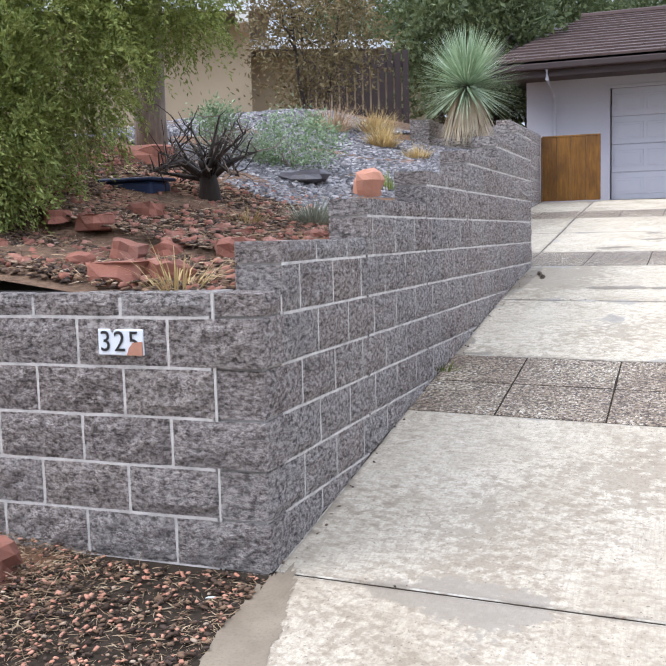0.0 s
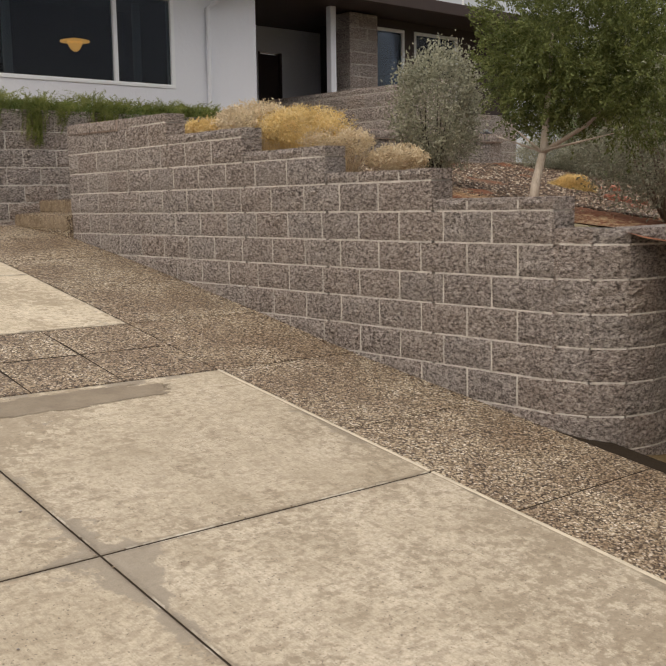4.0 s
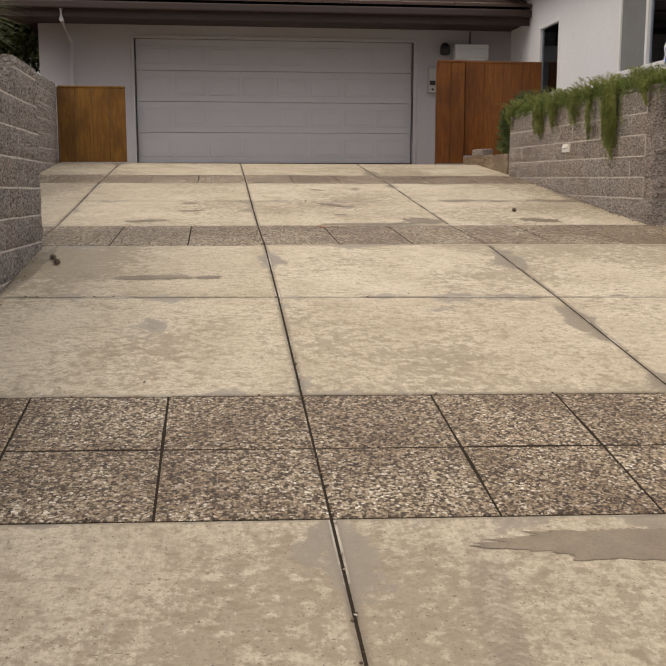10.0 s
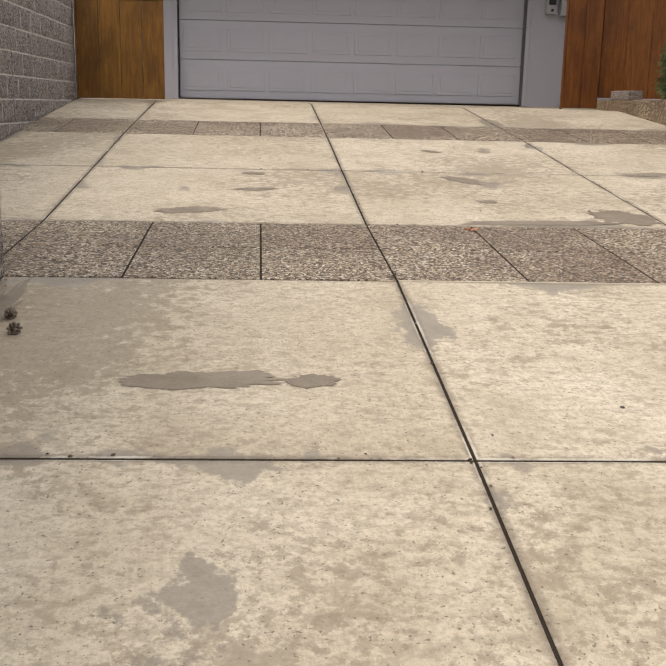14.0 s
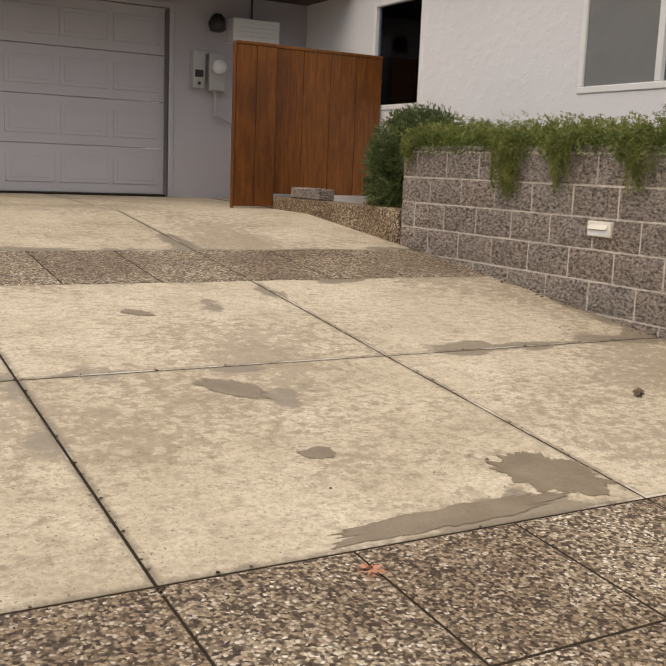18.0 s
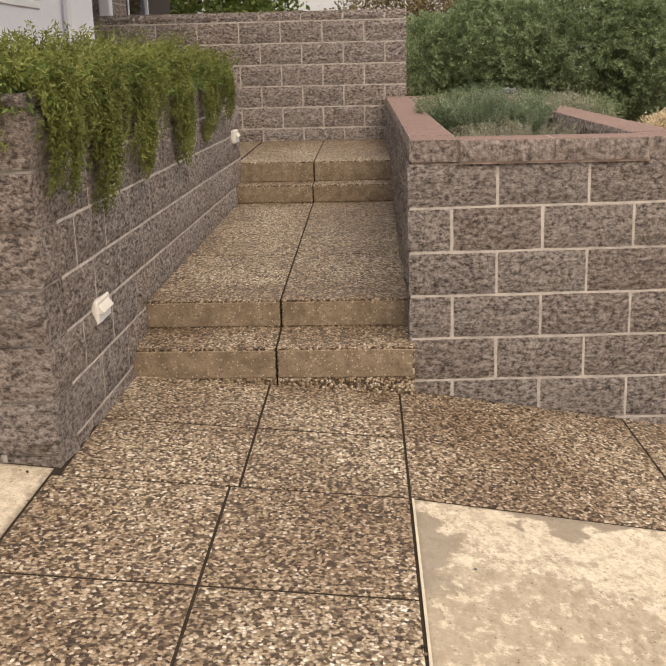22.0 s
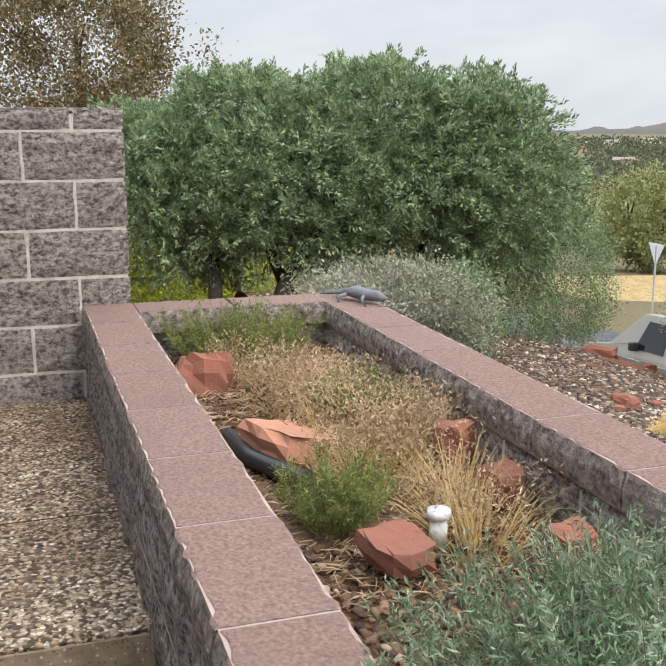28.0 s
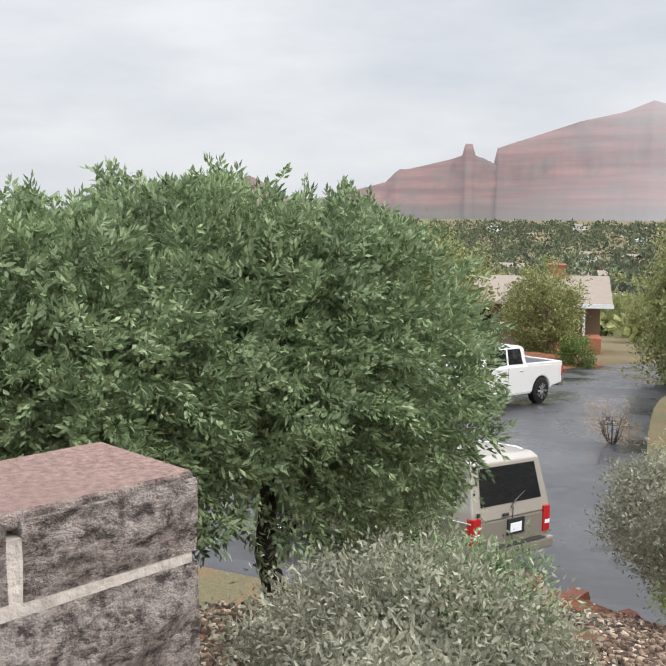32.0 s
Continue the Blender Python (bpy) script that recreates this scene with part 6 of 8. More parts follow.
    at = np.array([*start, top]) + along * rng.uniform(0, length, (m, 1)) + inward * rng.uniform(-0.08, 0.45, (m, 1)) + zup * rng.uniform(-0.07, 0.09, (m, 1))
    part("undergrowth", leaves_mesh("undergrowth", at, unit(rng.normal(size=(m, 3))), 0.032, 0.012, rng), "juniper", t, "inner growth darkened for the shade within")
    spots = [(rng.uniform(0.0, length), rng.uniform(0.05, 0.1), int(rng.integers(9, 18)), drop * rng.uniform(0.35, 1.0)) for _ in range(int(length * 1.5))] + list(tails)
    for mid, wide, count, deep in spots:
        P, W = [], []
        for _ in range(count):
            s0 = mid + rng.normal() * wide * 0.45
            long = deep * rng.uniform(0.35, 1.08) * math.exp(-((s0 - mid) / (wide * 1.1 + 0.02)) ** 2 * 0.5)
            q = max(6, int(long / 0.0055))
            f = np.linspace(0, 1, q)
            p0 = np.array([*start, top + rng.uniform(0.0, 0.08)]) + along * s0 - inward * rng.uniform(0.01, 0.075)
            sway = along * (rng.normal() * 0.02 * f + 0.008 * np.sin(f * rng.uniform(5, 12)))[:, None]
            p = p0 + sway - inward * (0.035 * np.sin(f * 3.1))[:, None] - zup * (long * f)[:, None]
            for _ in range(3):
                P.append(p + rng.normal(size=(q, 3)) * 0.005)
                W.append(unit(rng.normal(size=(q, 3)) * 0.8 + np.array([0, 0, -0.55])))
        at = np.concatenate(P)
        part("hanging_swag", leaves_mesh("swag", at, np.concatenate(W), 0.019 * rng.uniform(0.6, 1.3, len(at)), 0.0058, rng), "rosemary", t)
    return t


trailing_rosemary("trailing_rosemary", "green rosemary trailing over the planter wall towards the drive", (3.66, 5.62), (0, 1), 4.5, (1, 0), 0.26, 2,
                  tails=((0.93, 0.2, 70, 0.66), (1.46, 0.05, 14, 0.5), (1.95, 0.12, 22, 0.3), (2.65, 0.14, 34, 0.32), (3.15, 0.2, 46, 0.36)))
trailing_rosemary("trailing_rosemary", "green rosemary trailing over the planter wall beside the steps", (3.66, 5.62), (0.9998, -0.0175), 3.9, (0.0175, 0.9998), 0.3, 6,
                  tails=((0.22, 0.14, 40, 0.4), (0.72, 0.16, 56, 0.5), (1.35, 0.14, 46, 0.46), (2.25, 0.16, 44, 0.5), (3.1, 0.14, 36, 0.44), (3.75, 0.12, 30, 0.36)))
trailing_rosemary("trailing_rosemary", "low rosemary patch on the planter before the front wall", (7.3, 5.85), (1, 0), 0.95, (0, 1), 0.12, 4, 2.0, 0.2)
for at, r, lab in (((4.17, 10.62, 1.78), (0.5, 0.5, 0.56), "dense green rosemary bush at the planter's end"),):
    rb = thing("rosemary_bush", lab, "bush")
    spray_crown(rb, RNG, at, r, 2600, 0.2, 13, (0.034, 0.011), "rosemarydark", 0.14, 0.6, 0.1, fill=0.4)
    limb_set(rb, RNG, (at[0], at[1], 1.35), at, r, 5, 0.015, "bark")


def grass_clump(name, label, at, count, radius, height, mat, width=0.006, spread=0.6, droop=0.6, category="grass", heads=None):
    t = thing(name, label, category, at=at)
    part("blade_tuft", tuft_mesh("blades", RNG, count, radius, height, width, spread, droop), mat, t)
    if heads:
        c, way = crown_points(RNG, (0, 0, height * 0.85), (radius * 1.5, radius * 1.5, height * 0.35), heads, 14, 0.02, 0.25, 0.75)
        n = len(c)
        part("seed_fluff", leaves_mesh("heads", c, way, 0.02 * RNG.uniform(0.6, 1.4, n), 0.012, RNG), mat, t)
    return t


# golden rabbitbrush along the top of the right wall
for x, y, r, h, m in ((5.45, 2.75, 0.16, 0.26, "gold"), (5.65, 2.4, 0.22, 0.36, "palebrush"), (5.5, 2.0, 0.24, 0.42, "palebrush"), (5.6, 1.6, 0.22, 0.4, "gold"), (5.45, 1.25, 0.24, 0.42, "gold"),
                      (5.5, 0.95, 0.2, 0.3, "palebrush"), (5.8, 0.55, 0.16, 0.24, "palebrush"), (6.5, 2.6, 0.2, 0.32, "palebrush")):
    z = right_h(x, y) if y < 3.2 else 1.52
    grass_clump("rabbitbrush", "golden dry rabbitbrush with fluffy seed heads", (x, y, z), 420, r, h, m, 0.004, 0.8, 0.3, "bush", heads=480)

gb = thing("trimmed_bush", "round grey trimmed bush of dense twigs on the bank", "bush")
shrub_parts(gb, RNG, (6.5, 0.76, 1.72), (0.38, 0.38, 0.55), 620, 22, (0.032, 0.016), "sage", 0.05, 0.15)
limb_set(gb, RNG, (6.5, 0.76, 1.1), (6.5, 0.76, 1.7), (0.38, 0.38, 0.5), 14, 0.014, "darkbark")
gb2 = thing("trimmed_bush", "grey-green bush of fine twigs behind the juniper", "bush")
shrub_parts(gb2, RNG, (7.3, -1.0, 1.55), (0.75, 0.7, 0.7), 800, 24, (0.035, 0.018), "sage", 0.07, 0.2)
limb_set(gb2, RNG, (7.3, -1.0, 0.75), (7.3, -1.0, 1.6), (0.7, 0.7, 0.6), 12, 0.016, "bark")

jt = thing("young_juniper", "young juniper tree with a pale leaning trunk on red soil", "tree")
part("trunk", tube([(5.42, -1.08, 0.8), (5.46, -1.08, 1.05), (5.56, -1.07, 1.3), (5.62, -1.05, 1.6), (5.7, -1.02, 2.1)], [0.034, 0.03, 0.026, 0.02, 0.01], 9), "palebark", jt, smooth=True)
part("limb", tube([(5.54, -1.07, 1.27), (5.72, -1.3, 1.45), (5.85, -1.5, 1.68)], [0.018, 0.013, 0.006], 7), "palebark", jt, smooth=True)
for p in ((5.5, -0.7, 1.4), (5.9, -0.9, 1.35), (5.65, -1.55, 1.38), (5.4, -0.85, 1.5)):
    part("twig", tube([(5.52, -1.08, 1.28), p], [0.01, 0.003], 5), "palebark", jt, smooth=True)
for c, r, n in (((5.75, -1.1, 2.1), (0.6, 0.6, 0.72), 900), ((5.9, -1.55, 1.85), (0.42, 0.44, 0.55), 420), ((5.72, -0.9, 1.8), (0.3, 0.3, 0.42), 260)):
    spray_crown(jt, RNG, c, r, n * 2, 0.16, 12, (0.028, 0.0105), "junipergreen", 0.24, 0.35, 0.1, fill=0.5)

# bushes along the gravel and beyond the bed
hb = thing("round_juniper_bush", "broad dome of bright green juniper beyond the rocks", "bush")
# inner crown takes darker leaves, so shade between the tufts is painted in
spray_crown(hb, RNG, (11.5, -3.5, 0.0), (1.52, 1.3, 1.03), 3000, 0.2, 10, (0.05, 0.02), "junipergreen", 0.12, 0.4, 0.1, low=-0.92)
shrub_parts(hb, RNG, (11.5, -3.5, 0.0), (1.82, 1.56, 1.26), 520, 240, (0.045, 0.016), "brightjuniper", 0.085, 0.16, 0.93, name="tuft_crown")
limb_set(hb, RNG, (11.4, -3.4, -1.2), (11.5, -3.5, 0.0), (1.5, 1.3, 0.8), 9, 0.04, "darkbark")
gs = thing("grey_sage_bush", "grey-leaved bush of upright stems beside a white stake", "bush")
shrub_parts(gs, RNG, (11.72, -0.42, 1.12), (0.56, 0.52, 0.38), 950, 26, (0.03, 0.012), "sage", 0.05, 0.12, 0.6)
for k in range(16):
    q = k * 2.4
    part("stem", tube([(11.5 + 0.05 * math.cos(q), -0.05 + 0.05 * math.sin(q) - 0.1, 0.45), (11.6 + 0.2 * math.cos(q), -0.28 + 0.2 * math.sin(q), 0.8), (11.72 + 0.42 * math.cos(q), -0.42 + 0.4 * math.sin(q), 1.2)], [0.016, 0.012, 0.005], 5), "bark", gs, smooth=True)
big = thing("hedge_tree", "wide grey-green rounded hedge on dark leaning trunks", "tree")
for c, r, n in (((13.5, 2.75, 2.02), (1.1, 0.95, 0.83), 2100), ((13.4, 1.75, 1.98), (1.1, 1.0, 0.93), 2300), ((13.15, 1.06, 2.0), (0.88, 0.68, 0.84), 1700), ((13.6, 3.5, 1.9), (1.0, 0.75, 0.74), 1500)):
    spray_crown(big, RNG, c, r, int(n * 1.25), 0.2, 12, (0.044, 0.016), "bluegreen", 0.25, 0.12, 0.2, low=-0.8)
for k in range(26):
    p = np.array([13.2 + RNG.normal() * 0.3, 1.0 + 2.4 * RNG.random(), 2.6 + RNG.random() * 0.12])
    m = 40
    at = p + np.linspace(0, 1, m)[:, None] * np.array([RNG.normal() * 0.03, RNG.normal() * 0.03, RNG.uniform(0.1, 0.22)])
    part("shoot", leaves_mesh("shoot", at, unit(RNG.normal(size=(m, 3)) + np.array([0, 0, 0.8])), 0.045, 0.014, RNG), "bluegreen", big)
for a, b in (((12.2, 3.2, 0.9), (13.2, 3.2, 1.7)), ((12.5, 3.0, 0.9), (13.0, 2.4, 1.8)), ((12.8, 1.7, 0.6), (13.2, 1.5, 1.7)), ((12.9, 2.3, 0.8), (13.4, 2.8, 1.7))):
    part("trunk", tube([a, tuple((np.array(a) + np.array(b)) / 2 + np.array([0.05, 0.08, -0.03])), b], [0.07, 0.055, 0.03], 8), "darkbark", big, smooth=True)
for c, r, n, m, lab in (((11.5, 2.4, 1.38), (0.56, 0.55, 0.25), 1300, "sage", "low grey sage bush behind the coping"), ((11.5, 2.1, 1.32), (0.34, 0.34, 0.32), 520, "bluegreen", "small grey-green bush behind the coping"),
                        ((14.2, -0.45, 1.0), (0.45, 0.42, 0.7), 900, "bluegreen", "dark twiggy shrub with yellowing top"), ((11.0, 2.95, 1.45), (0.5, 0.24, 0.22), 420, "sage", "low sage bush at the bed's corner"),
                        ((12.95, 0.85, 0.9), (0.36, 0.34, 0.5), 420, "bluegreen", "dark twiggy shrub under the hedge")):
    sbsh = thing("low_shrub", lab, "bush")
    shrub_parts(sbsh, RNG, c, r, n, 22, (0.03, 0.011), m, 0.05, 0.25, 0.5)
    limb_set(sbsh, RNG, (c[0], c[1], right_h(c[0], c[1]) - 0.05), c, r, 10, 0.011, "bark")
for k in range(7):
    c = (15.5 + 0.9 * k * 0.6, 4.6 - 0.5 * k, 0.85 - 0.08 * k)
    lm = thing("lime_shrub", "bright yellow-green low shrub under the hedge", "bush")
    shrub_parts(lm, RNG, c, (0.75, 0.65, 0.6), 380, 18, (0.06, 0.02), "lime", 0.08, 0.25)

# raised bed plants
def sprig_bush(name, label, at, r, n, mat, h=0.3, wide=0.006, seed=1):
    """Upright needle-leaved stems that fan from the base."""
    rng = np.random.default_rng(seed)
    t = thing(name, label, "plant", at=at)
    ang, lean = rng.uniform(0, 6.283, n), rng.random(n) ** 0.6
    way = unit(np.stack([np.cos(ang) * lean * 0.9, np.sin(ang) * lean * 0.9, np.ones(n)], 1))
    base = np.stack([np.cos(ang) * lean * r * 0.55, np.sin(ang) * lean * r * 0.55, np.zeros(n)], 1)
    ln = h * rng.uniform(0.5, 1.1, n)
    P, W = [], []
    for f in np.linspace(0.12, 1, 24):
        for _ in range(4):
            P.append(base + way * (ln * f)[:, None] + rng.normal(size=(n, 3)) * 0.004)
            W.append(unit(rng.normal(size=(n, 3)) + way * 0.9))
    m = n * 96
    part("foliage", leaves_mesh("needles", np.concatenate(P), np.concatenate(W), 0.02 * rng.uniform(0.6, 1.2, m), wide * 0.62, rng), mat, t)
    part("stem_fan", blades_mesh("stems", base, way, ln, 0.005, 0.0, rng), "bark", t)
    return t


sprig_bush("lavender_bush", "blue-green lavender bush in the raised bed", (7.4, 3.5, 1.5), 0.3, 480, "lavender", 0.27, 0.006, 3)
sprig_bush("lavender_bush", "blue-green lavender stems at the bed's front", (7.08, 3.74, 1.5), 0.46, 1000, "lavender", 0.38, 0.006, 4)
sprig_bush("lavender_bush", "grey-green lavender at the bed's near corner", (5.95, 3.7, 1.5), 0.42, 260, "sage", 0.24, 0.005, 8)
sprig_bush("green_herb", "bright green bushy herb at the end of the raised bed", (10.0, 3.72, 1.5), 0.36, 300, "rosemary", 0.26, 0.005, 5)
sprig_bush("green_herb", "small green herb tuft between the rocks", (8.33, 3.86, 1.5), 0.14, 90, "rosemary", 0.17, 0.005, 6)
sprig_bush("green_herb", "small green herb tuft in the dry growth", (9.05, 3.52, 1.5), 0.14, 90, "juniper", 0.2, 0.005, 7)
for k in range(11):
    x, y = 8.2 + 1.6 * RNG.random(), 3.42 + 0.42 * RNG.random()
    db = thing("dry_plant", "brown dried herb growth in the raised bed", "plant", at=(x, y, 1.49))
    part("stalk_tuft", tuft_mesh("stalks", RNG, 160, 0.12, 0.24, 0.003, 1.1, 0.7), "straw", db)
    c, way = crown_points(RNG, (0, 0, 0.12), (0.2, 0.17, 0.1), 90, 12, 0.025, 0.2, 0.2)
    part("seed_fluff", leaves_mesh("seeds", c, way, 0.018, 0.005, RNG), "brownseed", db)
for k in range(5):
    grass_clump("dry_plant", "straw-coloured stalks in the raised bed", (7.0 + 0.35 * k, 3.5 + 0.1 * (k % 2), 1.5), 90, 0.1, 0.2, "straw", 0.004, 0.9, 0.5, "plant")


def rock(label, at, size, mat, seed, rz=0.0, flat=0.0, tilt=0.0, cuts=2):
    rk = part("rock", rock_bm(np.random.default_rng(seed), size, 0.24, cuts, flat), mat)
    rk.matrix_world = pose(*at, tilt, 0, rz)
    return tagged(rk, label, "rock")


rock("orange sandstone slab leaning in the raised bed", (8.8, 3.87, 1.49), (0.24, 0.17, 0.14), "orange", 11, 20, 0.2, 14, 3)
rock("red sandstone rock standing by the coping", (9.5, 3.97, 1.49), (0.18, 0.13, 0.17), "redrock", 12, 80, 0, 24, 3)
rock("small red rock in the dry growth", (8.62, 3.4, 1.5), (0.1, 0.09, 0.12), "redrock", 13, 40)
rock("flat tan and red rock by the coping", (8.04, 3.81, 1.5), (0.17, 0.12, 0.1), "redrock", 14, 10, 0.1)
rock("red rock under the lavender", (7.9, 3.45, 1.5), (0.12, 0.1, 0.1), "redrock", 15)
rock("red rock beside the far coping", (8.35, 3.38, 1.5), (0.13, 0.09, 0.08), "redrock", 16)
hose = thing("drip_pipe", "black plastic drip pipe lying under the orange rock", "pipe")
part("pipe", tube([(9.02, 3.99, 1.525), (8.78, 3.97, 1.53), (8.55, 3.87, 1.53)], [0.028, 0.028, 0.028], 10), "black", hose, smooth=True)
cap = thing("sprinkler_head", "white plastic sprinkler head among the herbs", "sprinkler", at=(8.13, 3.665, 1.5))
part("body", tube([(0, 0, 0), (0, 0, 0.07)], [0.022, 0.022], 12), "white", cap, smooth=True)
part("cap", tube([(0, 0, 0.07), (0, 0, 0.09)], [0.03, 0.028], 12), "white", cap, smooth=True)

# cast lizard on the coping
liz = bmesh.new()
for pts, rad in (([(0, 0, 0.05), (0.1, 0.01, 0.055), (0.2, 0.0, 0.05), (0.26, 0.0, 0.055), (0.32, 0.0, 0.045)], [0.02, 0.042, 0.035, 0.034, 0.014]), ([(0, 0, 0.05), (-0.1, 0.03, 0.03), (-0.2, 0.0, 0.015)], [0.02, 0.014, 0.004]),
                 ([(0.18, 0.03, 0.045), (0.2, 0.08, 0.03), (0.24, 0.09, 0.006)], [0.014, 0.011, 0.009]), ([(0.18, -0.03, 0.045), (0.2, -0.08, 0.03), (0.24, -0.09, 0.006)], [0.014, 0.011, 0.009]),
                 ([(0.04, 0.03, 0.04), (0.01, 0.08, 0.03), (0.04, 0.1, 0.006)], [0.014, 0.011, 0.009]), ([(0.04, -0.03, 0.04), (0.01, -0.08, 0.03), (0.04, -0.1, 0.006)], [0.014, 0.011, 0.009])):
    b = tube(pts, rad, 8)
    tmp = mesh_of(b, "t")
    liz.from_mesh(tmp)
    bpy.data.meshes.remove(tmp)
lz = part("lizard_statue", liz, "lizard", None, smooth=True)
lz.matrix_world = pose(10.14, 3.22, 1.725, 0, 0, -150) @ Matrix.Scale(0.72, 4)
tagged(lz, "grey cast lizard statue lying on the red coping", "statue")

# stakes in the gravel
for b, t_, lab in (((11.2, 0.4, 0.55), (11.26, 0.47, 1.66), "thin white plastic stake leaning in the gravel"), ((9.25, -0.47, 0.45), (9.27, -0.5, 1.28), "white plastic stake at the gravel's edge")):
    sk = thing("marker_stake", lab, "stake", "white stakes in the gravel")
    part("pole", tube([b, t_], [0.014, 0.014], 10), "fixture", sk, smooth=True)
    top = np.array(t_)
    part("cap", tube([tuple(top), tuple(top + np.array([0.0, 0, 0.03]))], [0.017, 0.016], 10), "white", sk, smooth=True)
pole = thing("flag_pole", "thin white pole standing past the porch", "pole")
part("pole", tube([(16.5, 9.2, 1.0), (16.5, 9.2, 5.6)], [0.025, 0.025], 8), "white", pole)

# golden tuft and dry grass by the rocks
gt = thing("golden_tuft", "dense golden dome of dry fluffy growth on the gravel", "plant")
m = 12000
dome = unit(RNG.normal(size=(m, 3)) + np.array([0, 0, 0.3]))
dome[:, 2] = np.abs(dome[:, 2])
bloom = np.array([noise.noise(Vector(v) * 3.0) + 0.6 * noise.noise(Vector(v) * 8.0) for v in dome])
shell = np.array([9.7, 1.6, 0.97]) + dome * np.array([0.27, 0.27, 0.19]) * (0.8 + 0.22 * bloom + 0.16 * RNG.random(m))[:, None]
part("blade_dome", blades_mesh("blades", shell, unit(dome + RNG.normal(size=(m, 3)) * 0.75), 0.06 * RNG.uniform(0.5, 1.3, m), 0.0035, 0.5, RNG), "gold", gt)
part("stalk_tuft", tuft_mesh("stalks", RNG, 900, 0.16, 0.26, 0.004, 1.5, 0.6), "gold", gt, at=Matrix.Translation((9.7, 1.6, 0.92)))
grass_clump("dry_grass", "tan dry grass clump with feathery heads beside the green bush", (10.55, -1.55, 0.1), 900, 0.22, 0.62, "straw", 0.005, 0.7, 0.4, heads=200)
grass_clump("dry_grass", "tan dry grass clump beside the stake", (10.1, -1.5, 0.1), 600, 0.2, 0.5, "straw", 0.005, 0.7, 0.4, heads=120)

# rocks along the gravel's edge
edge_pts = [(12.9, 0.25), (12.6, 0.2), (12.25, 0.1), (11.95, 0.0), (11.05, 0.1), (10.9, 0.0), (10.75, 0.15), (10.62, 0.2), (10.5, -0.35), (10.65, -0.55), (10.4, -0.62), (10.2, -0.6), (10.0, -0.62), (9.8, -0.6), (9.62, -0.58), (9.45, -0.7), (9.2, -0.66), (10.3, -0.45), (9.9, -0.45), (11.4, -0.3), (12.45, 0.35), (10.85, 0.3)]
for k, (x, y) in enumerate(edge_pts):
    s = 0.15 + 0.1 * ((k * 37) % 7) / 7
    rock("broken red sandstone rock edging the gravel", (x, y, right_h(x, y) - 0.06), (s * 1.2, s * 0.8, s * 0.6), "redrock", 40 + k, k * 47, 0.12 if k % 3 == 0 else 0, 6 * (k % 4))
for k, (x, y, s) in enumerate(((9.54, 0.79, 0.13), (9.36, 0.82, 0.14), (9.85, 0.76, 0.12), (10.45, 1.5, 0.13), (10.66, 0.42, 0.13), (10.5, 0.5, 0.11), (10.6, 1.2, 0.08), (9.7, 1.0, 0.06), (9.2, 0.45, 0.1), (10.1, 0.35, 0.09), (10.35, 1.62, 0.07))):
    rock("red sandstone stone lying on the gravel", (x, y, right_h(x, y) - 0.02), (s, s * 0.8, s * 0.65), "redrock", 80 + k, k * 61)
rock("flat red sandstone slab at the gravel's far edge", (12.35, 0.12, right_h(12.35, 0.12) - 0.01), (0.42, 0.16, 0.09), "redrock", 99, 12, 0.05)


def scatter(name, label, x0, x1, y0, y1, n, size, mat, height, keep=None, seed=3, flat=0.6):
    rng = np.random.default_rng(seed)
    xy = np.stack([rng.uniform(x0, x1, n), rng.uniform(y0, y1, n)], 1)
    if keep:
        xy = np.array([p for p in xy if keep(*p)])
    at = np.array([(x, y, height(x, y) + 0.009) for x, y in xy])
    return tagged(part(name, stones_mesh(name, rng, at, size, flat), mat), label, "gravel", kind="stuff")


def edge_y(x):
    return float(np.interp(x, [4.9, 8.0, 9.3, 10.0, 10.7, 11.3, 12.2, 14], [0.2, -0.4, -0.45, -0.5, -0.45, 0.05, 0.2, 0.6]))


scatter("gravel", "pinkish brown and grey river gravel mulch", 7.6, 13.2, -0.7, 3.1, 52000, 0.028, "gravel", right_h, lambda x, y: y > edge_y(x), 3)
scatter("gravel", "pale gravel mulch behind the retaining wall", 5.0, 7.6, 0.0, 3.1, 8000, 0.028, "gravel", right_h, None, 4)
scatter("wood_chips", "wood chip mulch in the raised bed", 5.0, 10.15, 3.33, 4.1, 7000, 0.019, "chips", lambda x, y: 1.505 + 0.03 * math.sin(x * 2.1), None, 5, 0.35)
scatter("gravel", "grey gravel mulch on the upper bank", -5.2, -1.95, 0.4, 5.6, 38000, 0.032, "darkgravel", left_h, lambda x, y: y > 0.2 - 0.9 * (x + 2.1) * 0.5, 6)
scatter("gravel", "red gravel and chips on the lower bank", -4.4, -1.9, -1.75, 0.8, 900, 0.036, "redrock", left_h, None, 7)
scatter("leaf_litter", "brown leaf litter and chips before the numbered wall", -4.2, -1.66, -5.5, -1.93, 8500, 0.017, "chips", lambda x, y: gz(-1.6, y) + 0.004 + max(0, -2.2 - x) * 0.1, None, 8, 0.3)
scatter("leaf_litter", "orange chips and needles before the numbered wall", -4.2, -1.68, -5.5, -1.95, 3400, 0.014, "orange", lambda x, y: gz(-1.6, y) + 0.008 + max(0, -2.2 - x) * 0.1, None, 18, 0.3)
scatter("bark_chips", "dark bark chips and twigs on the lower bank", -4.4, -1.9, -1.75, 0.8, 9000, 0.026, "chips", left_h, None, 19, 0.3)

